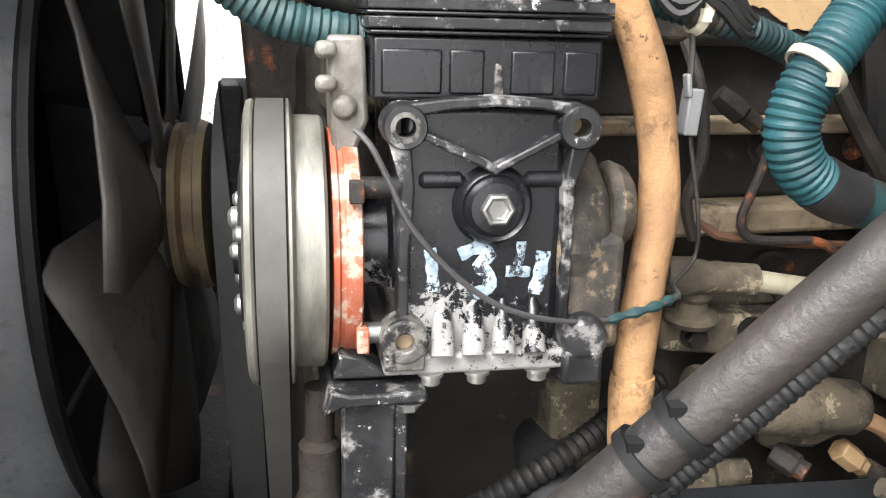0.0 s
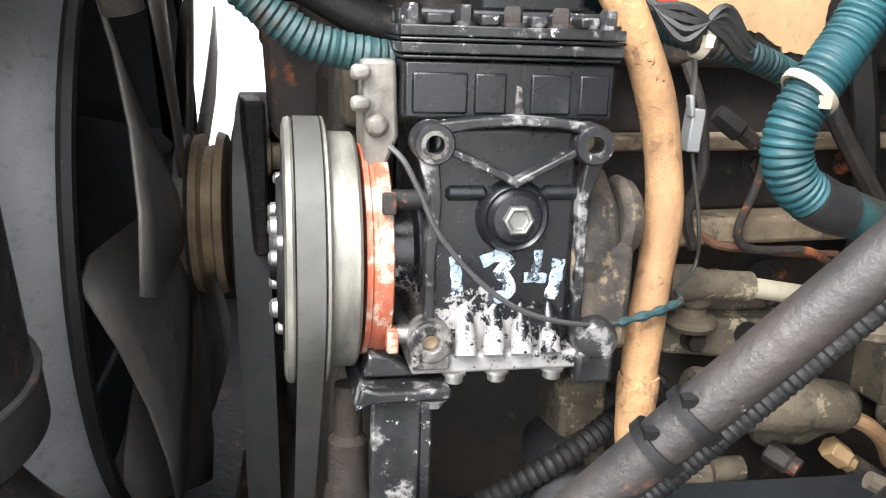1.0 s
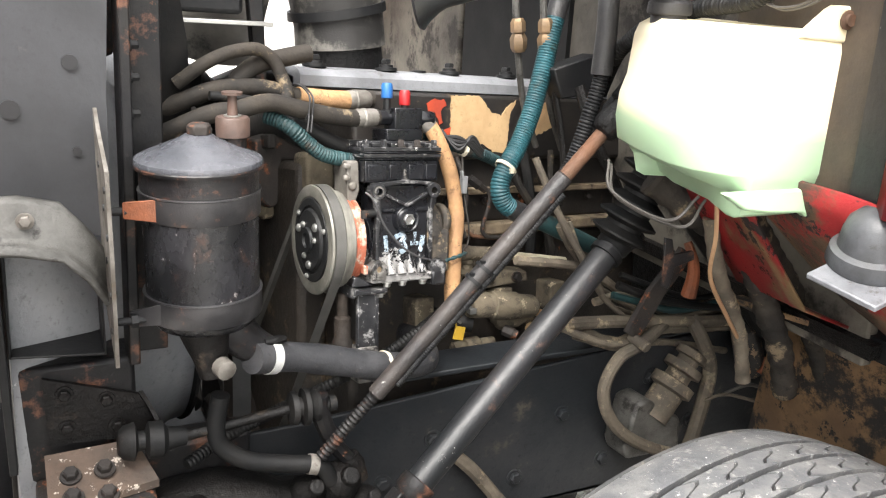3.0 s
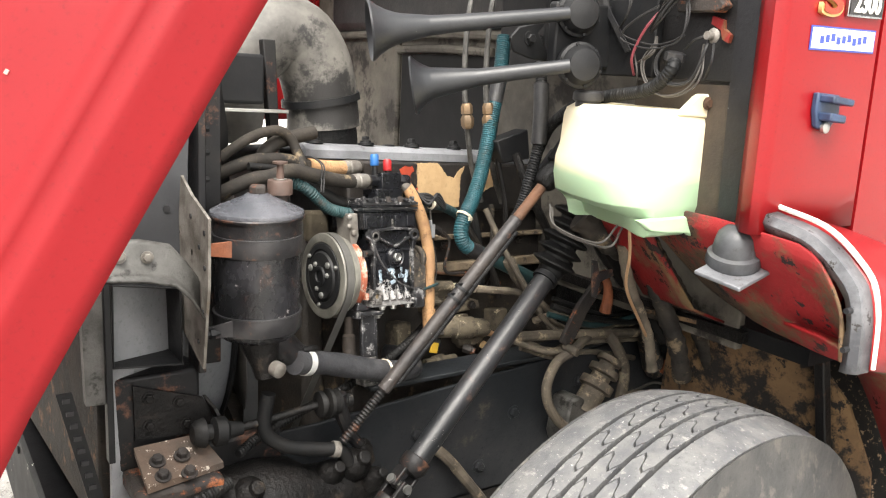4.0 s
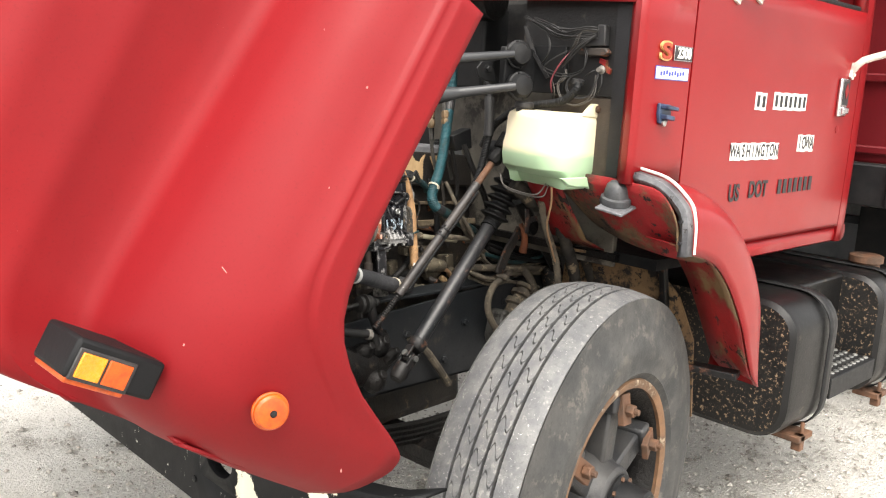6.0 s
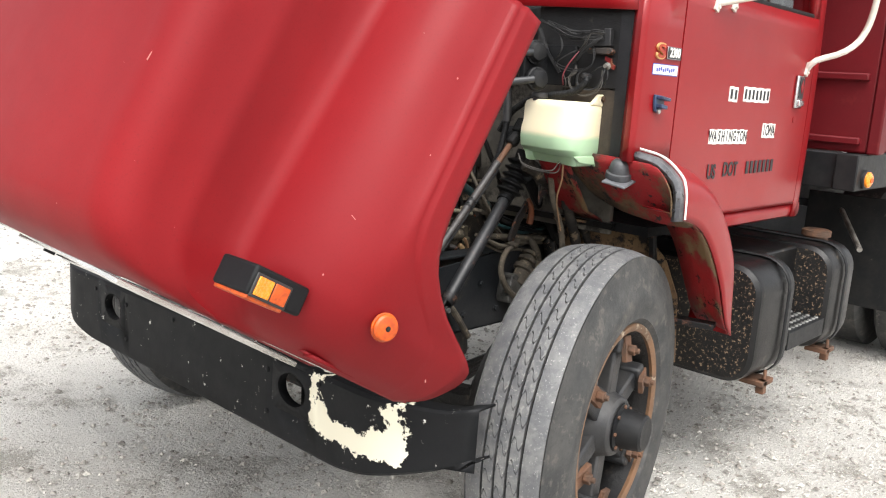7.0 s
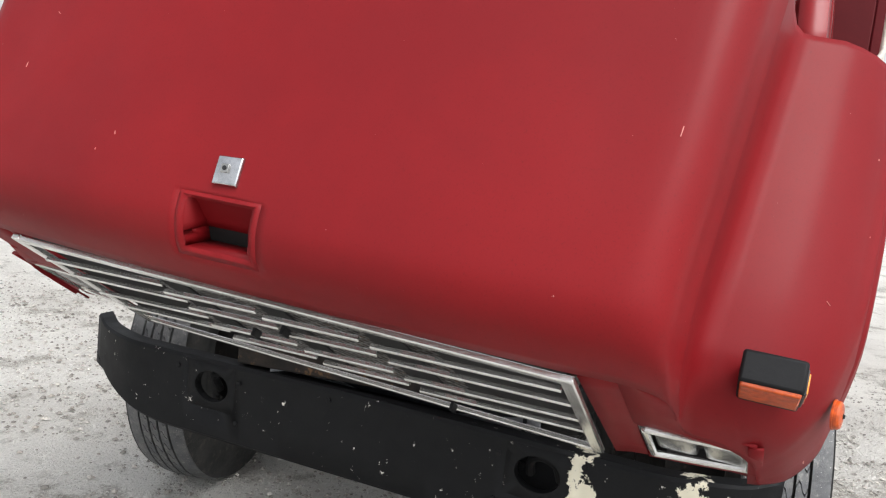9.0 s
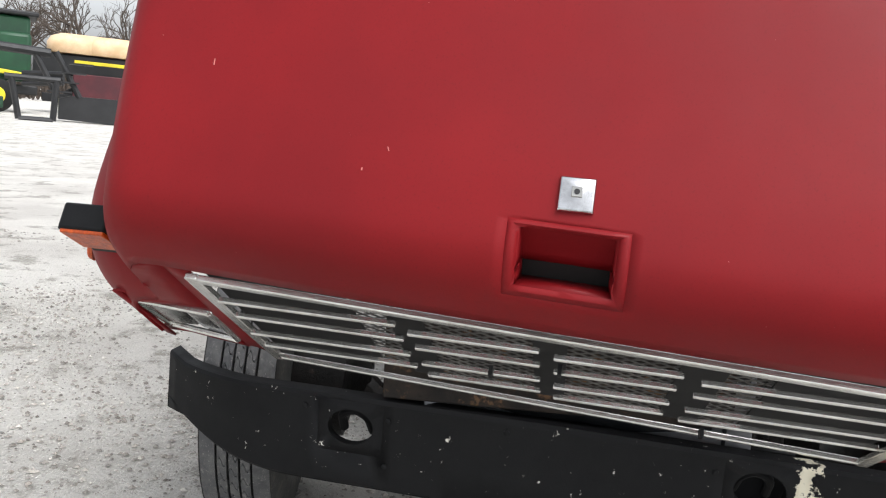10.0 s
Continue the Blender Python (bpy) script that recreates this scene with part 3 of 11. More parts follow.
# scratches and chips through the paint
scratch = mat("bare_primer_scratch", lin(206, 150, 140), lin(186, 104, 98), 0.7, s2=200, bump=0.1)
for a, y, lift, ln, wd, tilt in ((0.365, -0.822, 0.0, 0.030, 0.0030, 4), (0.268, -1.076, 0.0, 0.014, 0.0016, -64), (0.066, -1.086, 0.0, 0.012, 0.003, -30), (0.335, 0.66, 0.0, 0.016, 0.003, 10), (0.21, 0.30, 0.0, 0.010, 0.003, 25), (0.17, 0.34, 0.0, 0.006, 0.004, 0),
                                (0.47, 0.62, 0.0, 0.012, 0.003, 60), (0.10, -1.02, 0.0, 0.010, 0.003, -40), (0.44, -1.13, 0.0, 0.003, 0.003, 0), (0.60, -1.125, 0.0, 0.004, 0.005, 0), (0.15, -1.06, 0.0, 0.004, 0.004, 0)):
    prof = skin_profile(a)
    k = next(k for k in range(len(prof) - 1) if prof[k + 1][0] >= abs(y) or k == len(prof) - 2)
    (y0, b0), (y1, b1) = prof[k], prof[k + 1]
    t = (abs(y) - y0) / max(1e-6, y1 - y0)
    sd = -1 if y < 0 else 1
    p = tipped(a, y, b0 + (b1 - b0) * t)
    across = (tipped(a, sd * y1, b1) - tipped(a, sd * y0, b0)).normalized()
    along = REAR - across * REAR.dot(across)
    n_ = across.cross(along).normalized()
    c_, s_ = math.cos(radians(tilt)), math.sin(radians(tilt))
    bm = bmesh.new()
    box(bm, p, (ln * 0.8, wd * 0.5, 0.0020), Matrix((along.normalized() * c_ + across * s_, across * c_ - along.normalized() * s_, n_)).transposed())
    part("paint_scratch", bm, scratch, hood, "bare scratch")

# grip pocket: bevelled mouth, a back wall sloping in, and a slot painted dark at its foot


def nose(a, y):
    return tipped(a, y, crown(a) + 0.012 * (1 - (y / 0.78) ** 2))


t0, t1, b0, b1 = nose(P_HI, PY0), nose(P_HI, PY1), nose(P_LO, PY0), nose(P_LO, PY1)
inw = Vector((1, 0, 0.12)).normalized()


def mouth(u, v, d):
    """A place in the pocket: u across, v up (0 to 1), d inward; the mouth is inset from the skin's cut edge."""
    return nose(P_LO + (P_HI - P_LO) * v, PY0 + (PY1 - PY0) * u) + inw * d


bm = bmesh.new()
N_ = 8
for (ua, va, ub, vb), (uc, vc, ud, vd) in (((0, 1, 1, 1), (0.10, 0.87, 0.90, 0.87)), ((0, 0, 1, 0), (0.10, 0.10, 0.90, 0.10)), ((0, 0, 0, 1), (0.10, 0.10, 0.10, 0.87)), ((1, 0, 1, 1), (0.90, 0.10, 0.90, 0.87))):
    strip = []
    for k in range(N_ + 1):
        t = k / N_
        o_, i_ = (ua + (ub - ua) * t, va + (vb - va) * t), (uc + (ud - uc) * t, vc + (vd - vc) * t)
        strip.append([mouth(*o_, 0.0), mouth((o_[0] + i_[0]) / 2, (o_[1] + i_[1]) / 2, -0.0012), mouth(*i_, 0.004)])
    grid_faces(bm, strip)
rows_ = []
for v, d in ((0.87, 0.004), (0.84, 0.022), (0.70, 0.038), (0.55, 0.052), (0.42, 0.064), (0.30, 0.067)):
    rows_.append([mouth(0.10, v, 0.004), mouth(0.12, v, d), mouth(0.5, v, d + 0.003), mouth(0.88, v, d), mouth(0.90, v, 0.004)])
grid_faces(bm, rows_)
grid_faces(bm, [[mouth(0.10, v, 0.004), mouth(0.11, v, 0.05), mouth(0.12, v, 0.09)] for v in (0.30, 0.20, 0.10)])
grid_faces(bm, [[mouth(0.90, v, 0.004), mouth(0.89, v, 0.05), mouth(0.88, v, 0.09)] for v in (0.30, 0.20, 0.10)])
grid_faces(bm, [[mouth(u, 0.10, 0.004), mouth(u, 0.10, 0.075)] for u in (0.10, 0.5, 0.90)])
bmesh.ops.remove_doubles(bm, verts=bm.verts[:], dist=0.0005)
part("grip_pocket", bm, red, hood, thick=0.003, smooth=40)
# a solid black block paints the shade deep in the slot
bm = bmesh.new()
extrude_outline(bm, [mouth(0.06, 0.32, 0.070), mouth(0.94, 0.32, 0.070), mouth(0.94, 0.03, 0.070), mouth(0.06, 0.03, 0.070)], inw * 0.05)
part("pocket_opening", bm, mat("pocket_shade_black", lin(9, 7, 7), lin(14, 10, 10), 0.8, s2=90, bump=0.05), hood, "black block standing for the shade inside the grip pocket")

# chrome lock plate above the pocket
LOCK_A = 0.172
lp = tipped(LOCK_A, -0.020, crown(LOCK_A) + 0.012)
ln = (tipped(LOCK_A + 0.01, 0, crown(LOCK_A + 0.01)) - tipped(LOCK_A - 0.01, 0, crown(LOCK_A - 0.01))).normalized()
lrot = Matrix((Vector((0, 1, 0)), ln, Vector((0, 1, 0)).cross(ln))).transposed()
bm = bmesh.new()
f4 = Matrix.Translation(lp) @ lrot.to_4x4()
sgn = -1 if (f4.to_3x3() @ Vector((0, 0, 1))).x > 0 else 1
for s, z in ((0.0290, 0.000), (0.0290, 0.004), (0.0265, 0.008), (0.010, 0.0115), (0.007, 0.013)):
    [bm.verts.new(f4 @ Vector((x * s, y * s, sgn * z))) for x, y in ((-1, -1), (1, -1), (1, 1), (-1, 1))]
bm.verts.ensure_lookup_table()
for i in range(4):
    for k in range(4):
        bm.faces.new([bm.verts[4 * i + k], bm.verts[4 * i + (k + 1) % 4], bm.verts[4 * i + 4 + (k + 1) % 4], bm.verts[4 * i + 4 + k]])
bm.faces.new(bm.verts[16:20])
plate = part("lock_plate", bm, chrome, hood, "square chrome lock plate", bevel=0.0012)
bm = bmesh.new()
box(bm, f4 @ Vector((0, 0.002, sgn * 0.014)), (0.017, 0.017, 0.006), lrot)
part("lock_barrel", bm, steel, plate, bevel=0.001)
# uncut keyhole: a black disc paints its dark
bm = bmesh.new()
rod(bm, f4 @ Vector((0, 0.002, sgn * 0.016)), f4 @ Vector((0, 0.002, sgn * 0.0185)), 0.0045, seg=16)
part("keyhole", bm, ink, plate)

# front face: painted surround between the grille and the headlamps, grille frame, bars, mesh
for s in (-1, 1):
    # these faces lie a little behind the nose's edge
    for name_, rows_ in (("inner_pillar", [[tipped(0.008, s * 0.705, b), tipped(0.013, s * 0.74, b + 0.002), tipped(0.016, s * 0.775, b)] for b in (-0.03, 0.05, 0.15, 0.25, 0.27, 0.35, 0.45, 0.512)]),
                         ("brow", [[tipped(0.018, s * 0.775, b), tipped(0.019, s * 0.86, b), tipped(0.019, s * 0.93, b), tipped(0.015, s * 1.0, b)] for b in (0.215, 0.245, 0.268)]),
                         ("shoulder_face", [[tipped(0.006, s * y, b - 0.004), tipped(0.012, s * (0.772 + y) / 2, b - 0.004), tipped(0.015, s * 0.772, b - 0.004)] for y, b in skin_profile(0.0)[8:21]]),
                         ("lower_strip", [[tipped(0.018, s * 0.775, b), tipped(0.022, s * 0.86, b), tipped(0.028, s * 0.95, b), tipped(0.026, s * 1.008, b)] for b in (-0.055, -0.03, -0.012)]),
                         ("outer_pillar", [[tipped(0.010, s * 0.985, b), tipped(0.012, s * 1.0, b), tipped(0.014, s * 1.012, b)] for b in (-0.05, 0.05, 0.15, 0.26)])):
        bm = bmesh.new()
        grid_faces(bm, rows_)
        part(name_, bm, red, hood, thick=0.006)

GW, GT = 0.692, 0.512
frame_pts = [tipped(-0.008, -GW, GT), tipped(-0.008, GW, GT), tipped(-0.008, GW - 0.02, 0.0), tipped(-0.008, -GW + 0.02, 0.0)]
bm = bmesh.new()
for p, q, w in ((0, 1, 0.020), (1, 2, 0.026), (2, 3, 0.014), (3, 0, 0.026)):
    d = (frame_pts[q] - frame_pts[p])
    mid = (frame_pts[p] + frame_pts[q]) / 2
    ax = d.normalized()
    rot = Matrix((ax, REAR.cross(ax).normalized(), REAR)).transposed()
    box(bm, mid, (d.length + w, w, 0.014), rot)
grille = part("grille_frame", bm, trim_alu, hood, "dull bright-metal grille frame", bevel=0.003)
for i in range(1, 5):
    b = GT * (1 - i / 5.0) + 0.008
    sag = 0.0
    for y0, y1 in ((-0.665, -0.27), (-0.24, -0.008), (0.02, 0.27), (0.30, 0.665)):
        bm = bmesh.new()
        c = tipped(-0.002 - 0.003 * (i % 2), (y0 + y1) / 2, b)
        rot = Matrix((Vector((0, 1, 0)), REAR.cross(Vector((0, 1, 0))), REAR)).transposed() @ Euler((radians(14), 0, radians(0.6 * ((i * 7 + int(y0 * 10)) % 3 - 1)))).to_matrix()
        box(bm, c, (y1 - y0, 0.009, 0.012), rot)
        part("grille_bar", bm, trim_alu, hood, bevel=0.002)
# black plates put in for the shade inside the hood, behind the bars
for y0, y1 in ((-0.672, -0.40), (-0.32, -0.235), (0.40, 0.672), (0.25, 0.32), (-0.03, 0.035)):
    bm = bmesh.new()
    box(bm, tipped(0.02, (y0 + y1) / 2, GT * 0.5), (0.004, y1 - y0, GT * 0.95), Matrix((REAR, Vector((0, 1, 0)), UPW)).transposed())
    part("grille_backing", bm, shade_black, hood)
# expanded mesh behind the bars
bm = bmesh.new()
step_y, step_b = 0.038, 0.028
ny, nb = int(2 * 0.66 / step_y), int(0.5 / step_b)
for i in range(-nb, ny + nb):
    for sgn2 in (1, -1):
        y_a = -0.66 + i * step_y
        b_a, b_b = 0.005, 0.505
        slope = sgn2 * (step_y / 2) / (step_b / 2)
        y_b = y_a + slope * 0.5
        y_a2, y_b2 = y_a, y_b
        if sgn2 < 0:
            y_a2, y_b2 = y_a + 0.0, y_b
        # clip to the grille's width
        u0, u1 = 0.0, 1.0
        dy = y_b2 - y_a2
        for lim, sg in ((-0.66, 1), (0.66, -1)):
            v0, v1 = sg * (y_a2 - lim), sg * (y_b2 - lim)
            if v0 < 0 and v1 < 0:
                u0, u1 = 1, 0
            elif v0 < 0:
                u0 = max(u0, -v0 / (v1 - v0))
            elif v1 < 0:
                u1 = min(u1, v0 / (v0 - v1))
        if u1 - u0 > 0.03:
            p = tipped(0.028, y_a2 + dy * u0, b_a + 0.5 * u0)
            q = tipped(0.028, y_a2 + dy * u1, b_a + 0.5 * u1)
            lathe(bm, p, q, [(0, 0.0016), ((q - p).length, 0.0016)], 4, cap=False)
part("grille_mesh", bm, mesh_worn, hood, "worn grey expanded-metal mesh")
for y in (-0.33, 0.12, -0.02):
    bm = bmesh.new()
    box(bm, tipped(-0.01, y, 0.36 - abs(y)), (0.02, 0.008, 0.03), Matrix((REAR, Vector((0, 1, 0)), UPW)).transposed())
    part("grille_clip", bm, black_steel, hood)

for s in (-1, 1):
    lamp = thing("headlight", tipped(0.0, s * 0.88, 0.09), "rectangular headlamp in a pale metal bezel, dusty glass", "headlight", "headlights")
    bm = bmesh.new()
    q = [tipped(0.010, s * 0.79, 0.205), tipped(0.014, s * 0.995, 0.205), tipped(0.024, s * 0.985, -0.005), tipped(0.012, s * 0.79, -0.005)]
    for i in range(4):
        rod(bm, q[i], q[(i + 1) % 4], 0.008, seg=8, edge=0.002)
    part("bezel", bm, trim_alu, lamp)
    bm = bmesh.new()
    extrude_outline(bm, [p + REAR * 0.03 for p in q], REAR * 0.004)
    part("bucket", bm, ink, lamp)
    for y in (0.84, 0.94):
        bm = bmesh.new()
        c = tipped(0.034, s * y, 0.1)
        rr = Matrix((REAR, Vector((0, 1, 0)), UPW)).transposed()
        vs_ = []
        for k, (w, d) in enumerate(((0.042, 0.0), (0.040, -0.010), (0.030, -0.016), (0.012, -0.019))):
            vs_.append([bm.verts.new(c + rr @ Vector((d, w * sx, 0.085 * w / 0.042 * sz))) for sx, sz in ((-1, -1), (0, -1.03), (1, -1), (1.03, 0), (1, 1), (0, 1.03), (-1, 1), (-1.03, 0))])
        for r0, r1 in zip(vs_, vs_[1:]):
            for k in range(8):
                bm.faces.new((r0[k], r0[(k + 1) % 8], r1[(k + 1) % 8], r1[k]))
        bm.faces.new(vs_[-1])
        part("lens", bm, mat_lens, lamp)


# turn signals on the fender noses, side marker lamps
def turn_signal(s):
    o = thing("turn_signal_lamp", (-1.20, s * 1.01, 1.03), "black turn signal housing with amber lenses on red fender", "turn signal", "turn signals")
    ex = Vector((-0.03, s * -0.99, 0.03)).normalized()           # along its length, inward
    up = Vector((0.46, 0, 0.89)).normalized()
    ez = ex.cross(up).normalized()
    up = ez.cross(ex).normalized()
    c = Vector((-1.204, s * 1.008, 1.056)) + (Vector((0.006, -0.085, 0.050)) if s > 0 else Vector())
    rot = Matrix((ex, up, ez)).transposed()
    bm = bmesh.new()
    box(bm, c + (ez if ez.x > 0 else -ez) * 0.018, (0.102, 0.056, 0.136), rot)
    part("housing", bm, black_bumper, o, bevel=0.006)
    out = ez if ez.x < 0 else -ez
    bm = bmesh.new()
    box(bm, c - up * 0.027, (0.094, 0.016, 0.090), rot)
    part("front_lens", bm, amber, o, bevel=0.003)
    bm = bmesh.new()
    box(bm, c - ex * 0.050 - up * 0.006, (0.006, 0.044, 0.088), rot)
    fr = part("lens_frame", bm, tape_black, o, bevel=0.002)
    for dz, m_ in ((-0.0185, amber_bright), (0.0185, amber)):
        bm = bmesh.new()
        box(bm, c - ex * 0.0537 + ez * dz * 1.08 - up * 0.006, (0.004, 0.034, 0.036), rot)
        part("side_lens", bm, m_, o, bevel=0.0015)
    return o


turn_signal(-1)
turn_signal(1)
for s in (-1, 1):
    o = thing("marker_lamp", (-0.985, s * 1.126, 0.962), "round amber side marker lamp on red fender", "marker lamp", "marker lamps")
    p, d = Vector((-0.985, s * 1.118, 0.962)) + (Vector((0.082, -0.01, 0.039)) if s > 0 else Vector()), Vector((-0.22, s * 0.97, 0.05)).normalized()
    bm = bmesh.new()
    lathe(bm, p, p + d, [(0, 0.029), (0.003, 0.029), (0.004, 0.027), (0.010, 0.0265), (0.014, 0.023), (0.016, 0.013), (0.017, 0.004)], 32)
    part("lens", bm, amber, o)
    bm = bmesh.new()
    bolt(bm, p + d * 0.0165, d, 0.004, 0.003)
    part("screw", bm, black_steel, o)

# ---- bumper ----
bumper = thing("front_bumper", (-0.7, 0, 0.43), "black painted steel front bumper, chipped, pale bare patch", "bumper")


def bump_x(y):
    t = abs(y)
    return -0.722 + (0.0 if t < 0.78 else 0.42 * (t - 0.78) ** 1.55 / 0.28 ** 0.55)


def bump_low(y):
    t = abs(y)
    return 0.432 + (0.0 if t < 0.66 else 0.115 * ((t - 0.66) / 0.40) ** 1.6)


def bump_top(y):
    return 0.672 - 0.008 * min(1, abs(y) / 1.06) + (0.02 * max(0, abs(y) - 0.99) / 0.07)


HOLES = ((-0.505, 0.590), (0.497, 0.590))
HW, HH = 0.085, 0.068
ys = [-1.06 + 0.02 * i for i in range(5)] + [-0.97 + 0.03 * i for i in range(13)]
cols = sorted(set([round(v, 4) for v in np.linspace(-1.06, 1.06, 71)] + [h[0] + dx for h in HOLES for dx in (-HW, HW)]))
cols = [c for c in cols if not any(abs(c - h[0]) < HW - 1e-6 for h in HOLES)]
bm = bmesh.new()


def bumper_point(y, t):
    """t 0 at the lower edge, 1 at the upper; the edges roll back into flanges."""
    lo, hi = bump_low(y), bump_top(y)
    return Vector((bump_x(y), y, lo + (hi - lo) * t))


TS = (0.0, 0.06, 0.38, 0.94, 1.0)


def column(y):
    p = [bumper_point(y, t) for t in (0.04, 0.5, 0.96)]
    lo, hi = bumper_point(y, 0), bumper_point(y, 1)
    return [lo + Vector((0.055, 0, 0.0)), lo + Vector((0.008, 0, 0.0))] + p + [hi + Vector((0.008, 0, 0)), hi + Vector((0.06, 0, 0))]


def col_hole(y, cz):
    lo, hi = bumper_point(y, 0), bumper_point(y, 1)
    return [lo + Vector((0.055, 0, 0.0)), lo + Vector((0.008, 0, 0.0)), bumper_point(y, 0.04), Vector((bump_x(y), y, cz - HH)), Vector((bump_x(y), y, cz + HH)), bumper_point(y, 0.96), hi + Vector((0.008, 0, 0)), hi + Vector((0.06, 0, 0))]


segs = []
edges_h = sorted([h[0] - HW for h in HOLES] + [h[0] + HW for h in HOLES])
spans = [(-1.06, edges_h[0]), (edges_h[1], edges_h[2]), (edges_h[3], 1.06)]
for y0, y1 in spans:
    n = max(3, int((y1 - y0) / 0.03))
    grid_faces(bm, [col_hole(y0 + (y1 - y0) * i / n, 0.59) for i in range(n + 1)])
for hy, hz in HOLES:
    n = 24
    # flanges and strips above and below
    for i in range(3):
        a0, a1 = hy - HW + 2 * HW * i / 3, hy - HW + 2 * HW * (i + 1) / 3
        c0, c1 = col_hole(a0, hz), col_hole(a1, hz)
        for k in (0, 1, 2, 4, 5, 6):
            if k == 2 or k == 4 or k in (0, 1, 5, 6):
                if k == 3:
                    continue
                bm.faces.new([bm.verts.new(q) for q in (c0[k], c1[k], c1[k + 1], c0[k + 1])])
    sq, ci, cb = [], [], []
    for k in range(n):
        an = 2 * math.pi * k / n
        cx, cz = math.cos(an), math.sin(an)
        m_ = max(abs(cx), abs(cz))
        y_ = hy + HW * cx / m_
        sq.append(bm.verts.new((bump_x(y_), y_, hz + HH * cz / m_)))
        y_ = hy + 0.060 * cx
        ci.append(bm.verts.new((bump_x(y_), y_, hz + 0.046 * cz)))
        cb.append(bm.verts.new((bump_x(y_) + 0.028, y_, hz + 0.046 * cz)))
    for k in range(n):
        j = (k + 1) % n
        bm.faces.new((sq[k], sq[j], ci[j], ci[k]))
        bm.faces.new((ci[k], ci[j], cb[j], cb[k]))
bmesh.ops.remove_doubles(bm, verts=bm.verts[:], dist=0.0008)
part("bumper_bar", bm, bumper_paint, bumper, thick=0.006, smooth=40)
for y, z in ((-0.40, 0.62), (-0.40, 0.50), (0.40, 0.62), (0.40, 0.50), (0.62, 0.63), (-0.62, 0.64), (0.1, 0.64), (-0.9, 0.62)):
    bm = bmesh.new()
    bolt(bm, (bump_x(y), y, z), (-1, 0, 0), 0.008, 0.004, False)
    part("bumper_bolt", bm, black_bumper, bumper)
for s in (-1, 1):
    bm = bmesh.new()
    hose(bm, [(-0.62, s * 0.46, 0.55), (-0.66, s * 0.47, 0.60), (-0.675, s * 0.50, 0.62), (-0.66, s * 0.535, 0.60), (-0.62, s * 0.54, 0.55)], 0.012, 10)
    part("tow_hook", bm, black_bumper, bumper)
# black plate added behind the near hole so that it stays dark
bm = bmesh.new()
box(bm, (-0.60, -0.50, 0.57), (0.012, 0.20, 0.17))
part("hook_plate", bm, black_bumper, bumper, bevel=0.004)

# ---- front wheels ----
TYRE_R = 0.508


